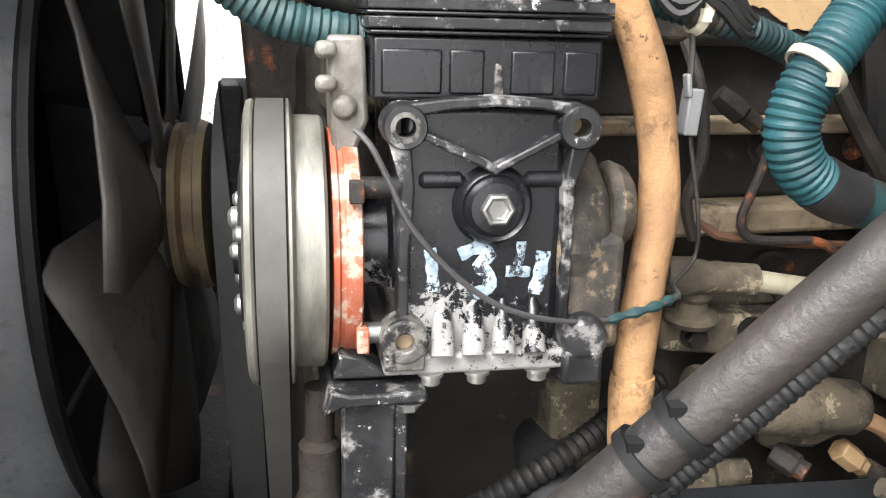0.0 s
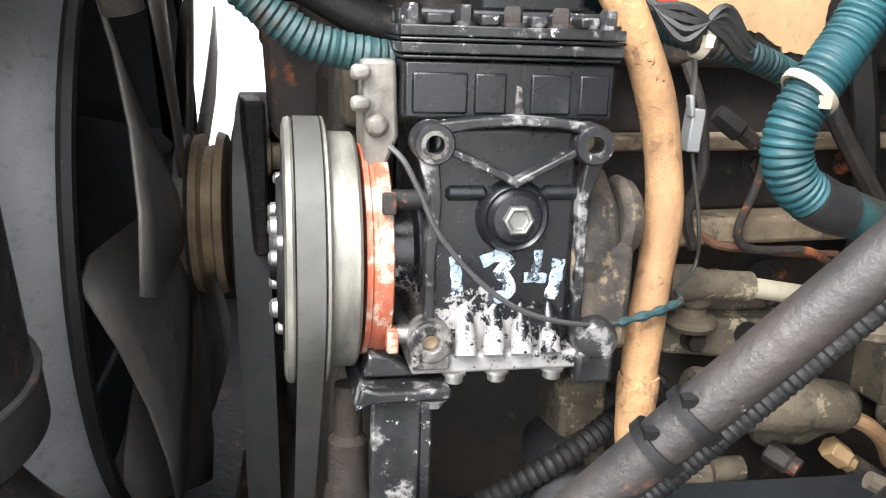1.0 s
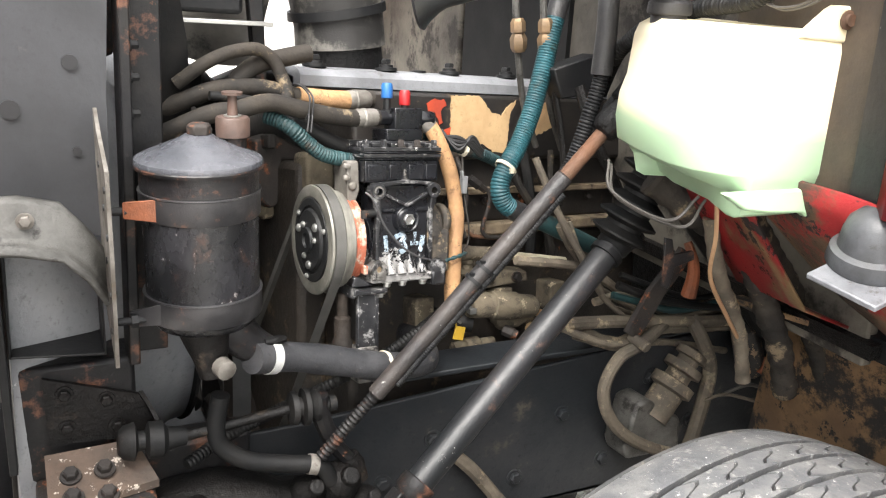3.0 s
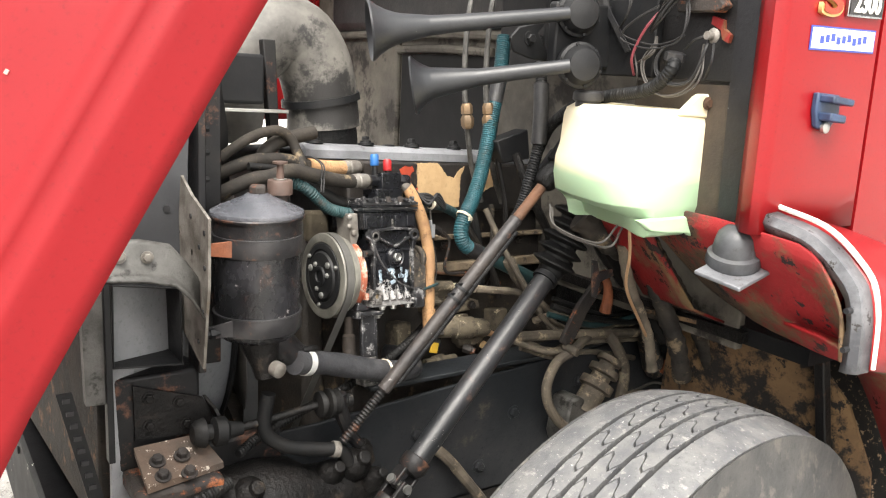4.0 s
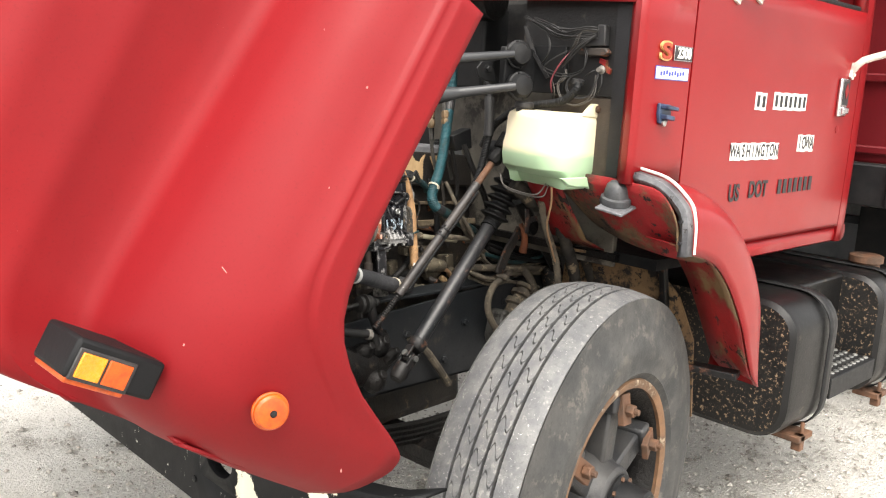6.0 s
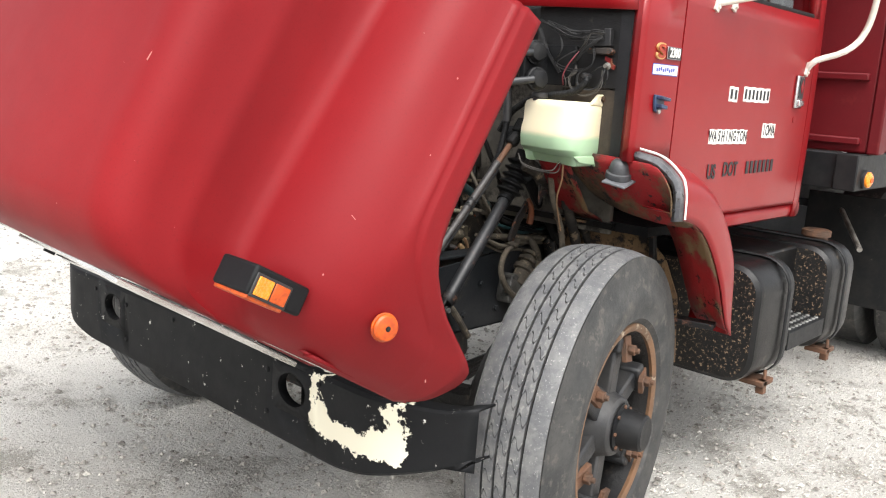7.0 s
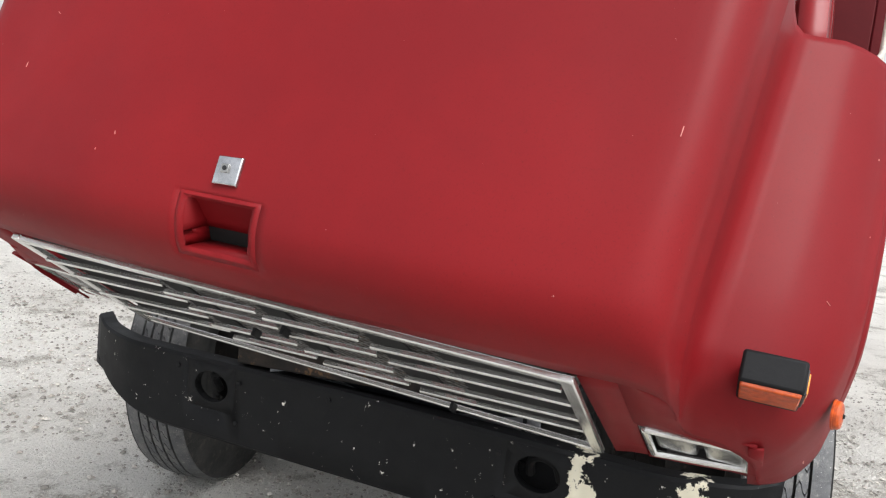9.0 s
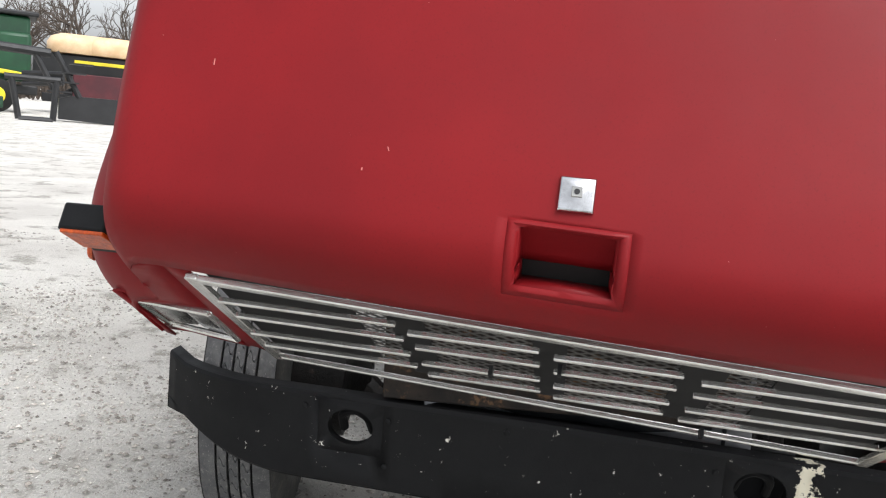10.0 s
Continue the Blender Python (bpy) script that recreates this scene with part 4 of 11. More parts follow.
def truck_wheel():
    """Left front wheel: radial tyre with five ribs, rusty demountable rim, cast spoke hub."""
    R = TYRE_R
    w = thing("truck_wheel", (0, -0.95, R), "worn radial tyre on rusty rim with black spoked hub", "wheel", "front wheels")
    W0, W1 = -1.084, -0.880                                      # outer and inner tread edge
    ribs = [(0.0, 0.23), (0.265, 0.40), (0.435, 0.565), (0.60, 0.735), (0.77, 1.0)]
    NB = 56
    bm = bmesh.new()
    prof_n = 6

    def pt(an, y, r):
        return Vector((r * math.cos(an), y, R + r * math.sin(an)))

    def rad(u):
        return R - 0.014 * abs(2 * u - 1) ** 2.6

    for ri, (u0, u1) in enumerate(ribs):
        edge = ri in (0, 4)
        cols_ = []
        for k in range(NB):
            base = 2 * math.pi * (k + 0.37 * ri) / NB
            for off, dip in ((0.0, 0.007), (0.055, 0.0), (0.95, 0.0)):
                cols_.append((base, off, dip))
        rows_ = []
        for base, off, dip in cols_:
            row = []
            for j in range(prof_n):
                s_ = j / (prof_n - 1)
                u = u0 + (u1 - u0) * s_
                wave = 0.30 * math.sin(2 * math.pi * s_) * (0.0 if edge else 1.0)
                an = base + (off + wave) * 2 * math.pi / NB
                r = rad(u) - (dip if not edge else dip * (0.25 if s_ in (0, 1) else 0.03))
                row.append(pt(an, W0 + (W1 - W0) * u, r))
            inner = [pt(base + off * 2 * math.pi / NB, W0 + (W1 - W0) * u, rad(u) - 0.014) for u in (u0 + 0.006, u1 - 0.006)]
            rows_.append([inner[0]] + row + [inner[1]])
        vs_ = grid_faces(bm, rows_ + [rows_[0]])
    bmesh.ops.remove_doubles(bm, verts=bm.verts[:], dist=0.0002)
    tread = part("tread", bm, tyre_rubber, w, "worn ribbed tread with white scuffs", smooth=30)
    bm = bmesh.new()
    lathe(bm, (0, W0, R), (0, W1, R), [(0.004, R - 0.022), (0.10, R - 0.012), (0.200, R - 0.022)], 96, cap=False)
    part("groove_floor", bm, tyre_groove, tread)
    bm = bmesh.new()
    for y0, sg in ((W0, -1), (W1, 1)):
        lathe(bm, (0, y0, R), (0, y0 + sg, R), [(-0.004, R - 0.020), (0.004, R - 0.014), (0.006, R - 0.024), (0.010, R - 0.05), (0.017, R - 0.075), (0.0185, R - 0.078), (0.024, R - 0.115), (0.0262, R - 0.118), (0.026, R - 0.15), (0.018, R - 0.185), (0.0195, R - 0.19), (0.006, R - 0.205), (-0.004, R - 0.220), (-0.02, R - 0.228)], 96, cap=False)
    side_ob = part("sidewall", bm, tyre_side, w, "grey dusty sidewall", smooth=50)
    bm = bmesh.new()
    for k in range(240):
        an = 2 * math.pi * k / 240
        box(bm, pt(an, W0 - 0.002, R - 0.022), (0.004, 0.005, 0.010), Euler((0, -an + math.pi / 2, 0)).to_matrix())
    part("shoulder_serration", bm, tyre_side, side_ob)
    bm = bmesh.new()
    lathe(bm, (0, W0, R), (0, W0 + 1, R), [(-0.004, 0.292), (-0.010, 0.298), (-0.006, 0.285), (0.012, 0.276), (0.03, 0.262), (0.06, 0.258), (0.09, 0.255), (0.13, 0.262), (0.17, 0.276), (0.20, 0.292)], 72, cap=False)
    part("rim_barrel", bm, grimy, w, smooth=40)
    bm = bmesh.new()
    lathe(bm, (0, W0, R), (0, W0 + 1, R), [(-0.006, 0.278), (-0.012, 0.290), (-0.012, 0.299), (-0.006, 0.302), (0.0, 0.296), (0.004, 0.280)], 72, cap=False, closed=True)
    part("rim", bm, rim_rust, w, "rusty steel rim edge", smooth=40)
    # cast hub with six spokes and wedge clamps
    bm = bmesh.new()
    lathe(bm, (0, W0, R), (0, W0 + 1, R), [(-0.012, 0.06), (-0.010, 0.085), (0.02, 0.092), (0.05, 0.11), (0.12, 0.12), (0.15, 0.1)], 40)
    part("spoked_hub", bm, mud_hub, w, "black cast hub", bevel=0.008)
    for k in range(6):
        bm = bmesh.new()
        an = 2 * math.pi * (k + 0.35) / 6
        d = Vector((math.cos(an), 0, math.sin(an)))
        c = Vector((0, W0 + 0.062, R)) + d * 0.165
        box(bm, c, (0.16, 0.075, 0.062), Euler((0, -an, 0)).to_matrix())
        c = Vector((0, W0 + 0.050, R)) + d * 0.235
        box(bm, c, (0.045, 0.08, 0.085), Euler((0, -an, 0)).to_matrix())
        part("spoke", bm, mud_hub, w, bevel=0.008)
    for k in range(6):
        an = 2 * math.pi * (k + 0.35) / 6
        d = Vector((math.cos(an), 0, math.sin(an)))
        bm = bmesh.new()
        c = Vector((0, W0 + 0.012, R)) + d * 0.225
        box(bm, c + Vector((0, -0.006, 0)), (0.075, 0.016, 0.045), Euler((0, -an, 0)).to_matrix() @ Euler((0, 0, radians(12))).to_matrix())
        rod(bm, c, c + Vector((0, -0.045, 0)), 0.008, seg=10)
        lathe(bm, c + Vector((0, -0.014, 0)), c + Vector((0, -0.034, 0)), [(0, 0.016), (0.02, 0.016)], 6)
        part("rim_clamp", bm, rusty_clamp, w, bevel=0.002)
    bm = bmesh.new()
    lathe(bm, (0, W0 - 0.012, R), (0, W0 - 1.012, R), [(0, 0.07), (0.006, 0.072), (0.010, 0.058), (0.04, 0.056), (0.072, 0.052), (0.078, 0.046), (0.076, 0.038), (0.077, 0.004)], 40)
    cap = part("hub_cap", bm, black_steel, w, "dusty black hub cap")
    for k in range(8):
        an = 2 * math.pi * k / 8
        bm = bmesh.new()
        bolt(bm, (0.064 * math.cos(an), W0 - 0.019, R + 0.064 * math.sin(an)), (0, -1, 0), 0.006, 0.006, False)
        part("hub_bolt", bm, rusty_clamp, cap)
    bm = bmesh.new()
    lathe(bm, (0, -0.93, R), (0, -0.63, R), [(0, 0.2), (0.02, 0.205), (0.22, 0.205), (0.24, 0.12), (0.30, 0.06)], 32)
    part("brake_drum", bm, grimy, w)
    return w


mud_hub = mat("black_hub_paint", lin(40, 41, 43), lin(56, 55, 54), 0.5, s1=12, s2=120, bump=0.3, spots=lin(92, 74, 60), spots_at=0.64, spots_scale=20)
rusty_clamp = mat("rusty_steel", lin(106, 74, 54), lin(76, 58, 46), 0.7, metal=0.2, s1=20, s2=120, bump=0.4)
wheel = truck_wheel()
STEER = 10.3                                                       # the wheels stand turned to the left
wheel.location.x, wheel.location.z, wheel.rotation_euler.z = -0.028, 0.493, radians(STEER)
copy_thing(wheel, pose(-0.028, 0.95, 0.493, 0, 0, 180 + STEER))
axle = thing("front_axle", (0, 0, 0.4), "grimy forged steel front axle beam under the truck", "axle")
bm = bmesh.new()
hose(bm, [(0, -0.86, 0.50), (0, -0.70, 0.50), (0, -0.58, 0.42), (0, -0.4, 0.39), (0, 0.4, 0.39), (0, 0.58, 0.42), (0, 0.70, 0.50), (0, 0.86, 0.50)], 0.05, 10, 0.03)
part("axle_beam", bm, grimy, axle)
for s in (-1, 1):
    for k in range(4):
        bm = bmesh.new()
        hose(bm, [(-0.62 + 0.12 * k, s * 0.43, 0.58 - 0.016 * k - 0.02), (-0.2, s * 0.43, 0.50 - 0.016 * k), (0.1, s * 0.43, 0.48 - 0.016 * k), (0.62 - 0.12 * k, s * 0.43, 0.54 - 0.016 * k)], 0.011, 6, 0.05)
        part("leaf_spring", bm, grimy, axle)

# ---- chassis rails ----
chassis = thing("chassis_frame", (0, 0, 0.62), "black steel chassis rails of the truck", "chassis")
# this first crossmember is added to keep bright ground from showing below the engine
bm = bmesh.new()
box(bm, (-0.44, 0.0, 0.57), (0.16, 0.76, 0.18))
part("front_crossmember", bm, black_rusty, chassis, bevel=0.02)
for s in (-1, 1):
    bm = bmesh.new()
    pts = [(-0.62, 0.60), (6.0, 0.60), (6.0, 0.87), (0.35, 0.87), (-0.30, 0.822), (-0.62, 0.815)]
    out = [(x, s * 0.43, z) for x, z in pts]
    extrude_outline(bm, out, (0, -s * 0.009, 0))
    for z in (0.604, 0.862):
        box(bm, (2.9, s * 0.395, z if z < 0.7 else 0.866), (6.2, 0.07, 0.009))
    part("rail", bm, frame_black, chassis, bevel=0.002)
for x, z in ((-0.18, 0.70), (-0.10, 0.76), (-0.13, 0.66), (0.13, 0.76), (0.22, 0.66), (0.30, 0.80), (0.05, 0.66), (0.40, 0.70)):
    bm = bmesh.new()
    bolt(bm, (x, -0.43, z), (0, -1, 0), 0.010, 0.008)
    part("rail_bolt", bm, frame_black, chassis)
bm = bmesh.new()
box(bm, (-0.55, 0, 0.70), (0.08, 0.80, 0.16))
part("front_crossmember", bm, frame_black, chassis, bevel=0.006)
bm = bmesh.new()
box(bm, (0.9, 0, 0.72), (0.12, 0.78, 0.14))
part("crossmember", bm, frame_black, chassis, bevel=0.006)

# ---- cab ----
CY = 0.985


def ysurf(z):
    """Half width of the cab side by height."""
    return CY - 0.02 * max(0, (1.25 - z)) ** 1.2 - 0.10 * max(0, z - 1.76) ** 1.3


cab = thing("truck_cab", (0.9, 0, 1.0), "red truck cab with lettered door beside open engine bay", "truck cab")
ZS = (1.238, 1.30, 1.35, 1.42, 1.5, 1.62, 1.74)
for s in (-1, 1):
    # cowl side panel in front of the door
    bm = bmesh.new()
    rows_ = []
    for z in ZS:
        yy = ysurf(z)
        xf = 0.085 + 0.0 * z
        rows_.append([(xf + 0.02, s * (yy - 0.05), z), (xf + 0.004, s * (yy - 0.03), z), (xf, s * (yy - 0.012), z), (xf + 0.008, s * (yy - 0.003), z), (xf + 0.02, s * yy, z), (0.2, s * yy, z), (0.306, s * yy, z), (0.308, s * (yy - 0.02), z)])
    grid_faces(bm, rows_)
    part("cowl_side", bm, red_cab, cab, thick=0.004)
    bm = bmesh.new()
    grid_faces(bm, [[(0.308 - 0.34 * (z - 1.74) * 0 + 0.45 * (z - 1.74) - 0.23 * t, s * (ysurf(z) - 0.02 * t), z) for t in (0, 0.5, 1.0)] for z in (1.74, 1.8, 1.9)])
    bm.free()
    # door skin with window opening, in strips
    door = thing("cab_door", (0.86, s * CY, 1.05), "red cab door with white and black lettering and side window", "door") if s < 0 else None
    dp = door or cab
    bm = bmesh.new()
    XD = (0.314, 0.33, 0.5, 0.7, 0.9, 1.1, 1.25, 1.36, 1.374)
    rows_ = []
    for z in (1.045, 1.06, 1.12, 1.2, 1.35, 1.5, 1.62, 1.70, 1.755):
        rows_.append([(0.314, s * (ysurf(z) - 0.02), z)] + [(x + (0.05 * max(0, 1.16 - z) if x < 0.32 else 0), s * ysurf(z), z) for x in XD] + [(1.374, s * (ysurf(z) - 0.02), z)])
    grid_faces(bm, rows_)
    part("door_skin" if door else "right_side_skin", bm, red_cab, dp, thick=0.004)
    for x0, x1, lean in ((0.335, 0.395, 0.42), (1.31, 1.37, 0.0)):
        bm = bmesh.new()
        rows_ = []
        for z in (1.752, 1.9, 2.1, 2.3):
            dx = lean * (z - 1.755) if lean else 0
            rows_.append([(x0 + dx, s * (ysurf(z) - 0.03), z), (x0 + dx, s * ysurf(z), z), (x1 + dx, s * ysurf(z), z), (x1 + dx, s * (ysurf(z) - 0.03), z)])
        grid_faces(bm, rows_)
        part("window_frame", bm, red_cab, dp, thick=0.004)
    bm = bmesh.new()
    hose(bm, [(0.40, s * (ysurf(1.76) - 0.008), 1.765), (0.8, s * (ysurf(1.76) - 0.008), 1.762), (1.31, s * (ysurf(1.76) - 0.008), 1.762)], 0.009, 8, 0.05)
    hose(bm, [(0.405, s * (ysurf(1.77) - 0.008), 1.765), (0.46, s * (ysurf(1.9) - 0.008), 1.9), (0.55, s * (ysurf(2.1) - 0.008), 2.1)], 0.009, 8, 0.05)
    part("window_seal", bm, rubber, dp)
    bm = bmesh.new()
    grid_faces(bm, [[(x + 0.42 * (z - 1.755) * (1 if x < 0.5 else 0), s * (ysurf(z) - 0.02), z) for x in (0.39, 0.7, 1.0, 1.315)] for z in (1.75, 1.95, 2.15, 2.3)])
    g_ = part("window_pane", bm, glass, dp)
    g_.visible_shadow = False
    # sill and rear corner
    bm = bmesh.new()
    rows_ = []
    for x in (0.58, 0.9, 1.2, 1.42, 1.47):
        rows_.append([(x, s * 0.90, 0.985), (x, s * 0.955, 0.985), (x, s * 0.972, 0.995), (x, s * 0.975, 1.015), (x, s * 0.972, 1.042)])
    grid_faces(bm, rows_)
    part("sill", bm, red_cab, cab, thick=0.004)
    bm = bmesh.new()
    rows_ = []
    for z in (0.99, 1.06, 1.3, 1.6, 1.9, 2.2, 2.4):
        yy = ysurf(z)
        rows_.append([(1.379, s * (yy - 0.02), z), (1.379, s * yy, z), (1.42, s * yy, z), (1.455, s * (yy - 0.008), z), (1.475, s * (yy - 0.03), z), (1.48, s * (yy - 0.06), z)])
    grid_faces(bm, rows_)
    part("rear_corner", bm, red_cab, cab, thick=0.004)
bm = bmesh.new()
rows_ = []
for y in np.linspace(-0.93, 0.93, 13):
    rows_.append([(1.48, y, 0.99), (1.48, y, 1.6), (1.48, y, 2.3), (1.46, y, 2.42), (1.35, y, 2.47), (0.9, y, 2.49), (0.65, y, 2.44), (0.56, y, 2.36)])
grid_faces(bm, rows_)
part("roof_and_back", bm, red_cab, cab, thick=0.004)
bm = bmesh.new()
grid_faces(bm, [[(0.30 + 0.42 * (z - 1.755) - 0.0 - 0.07 * (1 - (y / 0.9) ** 2), y, z) for y in np.linspace(-0.86, 0.86, 9)] for z in (1.78, 1.95, 2.15, 2.38)])
ws = part("windshield", bm, glass, cab, "curved tinted windshield")
ws.visible_shadow = False
for s in (-1, 1):
    bm = bmesh.new()
    rows_ = []
    for z in (1.745, 1.85, 2.0, 2.2, 2.4):
        x0 = 0.30 + 0.42 * (z - 1.755)
        rows_.append([(x0 + 0.03, s * (ysurf(z) - 0.005), z), (x0 - 0.01, s * (ysurf(z) - 0.012), z), (x0 - 0.03, s * (ysurf(z) - 0.045), z), (x0 - 0.03, s * (ysurf(z) - 0.10), z)])
    grid_faces(bm, rows_)
    part("windshield_pillar", bm, red_cab, cab, thick=0.004)
bm = bmesh.new()
hose(bm, [(0.30 - 0.03, -0.84, 1.90), (0.24, -0.83, 1.80), (0.235, -0.72, 1.765), (0.23, 0, 1.755), (0.235, 0.72, 1.765), (0.24, 0.83, 1.80), (0.27, 0.84, 1.90)], 0.014, 8, 0.04)
part("windshield_seal", bm, rubber, cab)
bm = bmesh.new()
rows_ = []
for y in np.linspace(-0.97, 0.97, 17):
    c = 1 - (y / 0.97) ** 2
    rows_.append([(0.09 - 0.03 * c, y, 1.66 + 0.02 * c), (0.10 - 0.03 * c, y, 1.70 + 0.02 * c), (0.15, y, 1.735), (0.25, y, 1.752)])
grid_faces(bm, rows_)
part("cowl_top", bm, red_cab, cab, thick=0.004)
bm = bmesh.new()
box(bm, (0.9, 0, 1.0), (1.1, 1.84, 0.03))
part("cab_floor", bm, black_steel, cab)
bm = bmesh.new()
box(bm, (1.05, -0.45, 1.30), (0.5, 0.5, 0.25))
box(bm, (1.32, -0.45, 1.65), (0.13, 0.5, 0.6))
part("driver_seat", bm, tape_black, cab, "black vinyl driver's seat", bevel=0.03)
bm = bmesh.new()
box(bm, (0.42, 0, 1.62), (0.22, 1.7, 0.2))
part("dashboard", bm, tape_black, cab, bevel=0.03)

# letters, badges, hardware on the door side
def plate_row(x0, x1, z0, z1, n, text=""):
    w = (x1 - x0) / n
    for i in range(n):
        bm = bmesh.new()
        cx, cz = x0 + w * (i + 0.5), z0 + (z1 - z0) * 0.5 - 0.0015 * (i % 2)
        box(bm, (cx, -CY - 0.0012, cz), (w * 0.985, 0.0016, (z1 - z0)), Euler((0, radians(0.8 * ((i * 5) % 3 - 1)), 0)).to_matrix())
        pl = part("letter_plate", bm, plate_white, door_left)
        if text:
            lettering("letter", text[i], (cx, -CY - 0.0022, cz), (z1 - z0) * 1.02, ink, pl, SIDE, 0.0004, 0.72)
        else:
            bm = bmesh.new()
            box(bm, (cx, -CY - 0.0024, cz), (w * 0.5, 0.0012, (z1 - z0) * 0.66))
            part("letter_bar", bm, ink, pl)


door_left = bpy.data.objects["cab_door"]
plate_row(0.664, 0.729, 1.427, 1.476, 2)
plate_row(0.775, 0.990, 1.430, 1.480, 7)
plate_row(0.555, 0.843, 1.287, 1.335, 10, "WASHINGTON")
plate_row(0.968, 1.080, 1.307, 1.358, 4, "IOWA")
lettering("letters", "US", (0.603, -CY - 0.0014, 1.193), 0.066, ink, door_left, SIDE, 0.0006, 0.8)
lettering("letters", "DOT", (0.745, -CY - 0.0014, 1.198), 0.066, ink, door_left, SIDE, 0.0006, 0.8)
bm = bmesh.new()
for i in range(7):
    box(bm, (0.882 + 0.0355 * i, -CY - 0.0014, 1.202 + 0.0006 * i), (0.022, 0.0014, 0.044))
part("number_bars", bm, ink, door_left)
badge = thing("model_badge", (0.22, -CY, 1.555), "gold and silver model badge on red cowl", "badge")
rail = Matrix((Vector((1, 0, 0)), Vector((0, -1, 0)), Vector((0, 0, 1)))).transposed()
lettering("badge_letter", "S", (0.180, -CY - 0.004, 1.553), 0.062, gold_badge, badge, SIDE, 0.003, 1.75)
lettering("badge_letter_face", "S", (0.180, -CY - 0.0085, 1.553), 0.052, orange_patch, badge, SIDE, 0.0005, 1.75)
bm = bmesh.new()
box(bm, (0.258, -CY - 0.003, 1.553), (0.082, 0.006, 0.036))
bp_ = part("badge_plate", bm, chrome, badge, bevel=0.001)
bm = bmesh.new()
box(bm, (0.258, -CY - 0.0066, 1.553), (0.076, 0.001, 0.030))
part("badge_face", bm, tape_black, badge)
lettering("badge_number", "2300", (0.258, -CY - 0.008, 1.553), 0.036, plate_white, badge, SIDE, 0.0006, 0.85)
stk = thing("sticker", (0.222, -CY, 1.504), "white sticker with blue border and script lines", "sticker")
bm = bmesh.new()
box(bm, (0.222, -CY - 0.001, 1.504), (0.148, 0.001, 0.032))
part("sticker_border", bm, blue_ink, stk)
bm = bmesh.new()
box(bm, (0.222, -CY - 0.0018, 1.504), (0.142, 0.001, 0.027))
part("sticker_face", bm, plate_white, stk)
bm = bmesh.new()
for i in range(9):
    box(bm, (0.172 + 0.0122 * i, -CY - 0.0026, 1.504 + 0.002 * (i % 3 - 1)), (0.008, 0.001, 0.010))
part("script_bars", bm, blue_ink, stk)
latch = thing("hood_latch", (0.195, -CY, 1.40), "blue-grey rubber hood latch on red cowl", "hood latch")
bm = bmesh.new()
extrude_outline(bm, [(0.165, -CY, 1.440), (0.228, -CY, 1.436), (0.232, -CY, 1.405), (0.205, -CY, 1.372), (0.172, -CY, 1.380), (0.163, -CY, 1.41)], (0, -0.012, 0))
part("latch_plate", bm, latch_blue, latch, bevel=0.003)
bm = bmesh.new()
box(bm, (0.20, -CY - 0.024, 1.427), (0.06, 0.03, 0.012), Euler((0, radians(6), 0)).to_matrix())
box(bm, (0.196, -CY - 0.022, 1.398), (0.045, 0.026, 0.014), Euler((0, radians(6), 0)).to_matrix())
part("latch_hook", bm, latch_blue, latch, bevel=0.003)
bm = bmesh.new()
lathe(bm, (0.19, -CY - 0.012, 1.381), (0.19, -CY - 1.0, 1.381), [(0, 0.010), (0.006, 0.010), (0.008, 0.006)], 20)
part("latch_bolt", bm, steel, latch)
latch.matrix_basis = Matrix.Translation((0.195, -CY, 1.402)) @ Matrix.Scale(0.8, 4) @ Matrix.Translation((-0.195, CY, -1.402)) @ latch.matrix_basis
handle = thing("door_handle", (1.245, -CY, 1.475), "chrome door handle with dark inset and red mark", "door handle")
bm = bmesh.new()
box(bm, (1.245, -CY - 0.006, 1.478), (0.062, 0.014, 0.122))
part("handle_frame", bm, chrome, handle, bevel=0.005)
bm = bmesh.new()
box(bm, (1.252, -CY - 0.0135, 1.492), (0.040, 0.002, 0.075))
part("handle_inset", bm, ink, handle)
bm = bmesh.new()
extrude_outline(bm, [(1.252, -CY - 0.0150, 1.524), (1.266, -CY - 0.0150, 1.498), (1.252, -CY - 0.0150, 1.472), (1.238, -CY - 0.0150, 1.498)], (0, -0.001, 0))
part("handle_mark", bm, red_cab, handle)
bm = bmesh.new()
box(bm, (1.25, -CY - 0.016, 1.437), (0.046, 0.012, 0.022))
part("push_button", bm, chrome, handle, bevel=0.003)
lathe_bm = bmesh.new()
lathe(lathe_bm, (1.25, -CY + 0.004, 1.375), (1.25, -CY - 1, 1.375), [(0, 0.014), (0.006, 0.013), (0.007, 0.004)], 20)
part("key_lock", lathe_bm, red_cab, handle)

mirror = thing("mirror_bracket", (0.5, -1.0, 1.72), "white tubular mirror bracket bolted to the red door", "mirror bracket")
white_tube = mat("white_bracket_paint", lin(216, 210, 200), lin(186, 178, 166), 0.4, metal=0.1, s1=10, s2=120, bump=0.1, chip=lin(120, 90, 66), chip_at=0.7)
bm = bmesh.new()
hose(bm, [(0.50, -0.985, 1.722), (0.62, -1.04, 1.752), (0.95, -1.13, 1.83), (1.3, -1.17, 1.92), (1.6, -1.18, 2.0)], 0.011, 12, 0.03)
part("lower_arm", bm, white_tube, mirror)
bm = bmesh.new()
hose(bm, [(1.305, -0.99, 1.57), (1.30, -1.02, 1.60), (1.36, -1.10, 1.64), (1.40, -1.15, 1.72), (1.41, -1.17, 1.9), (1.41, -1.17, 2.3)], 0.012, 12, 0.03)
part("upright", bm, white_tube, mirror)
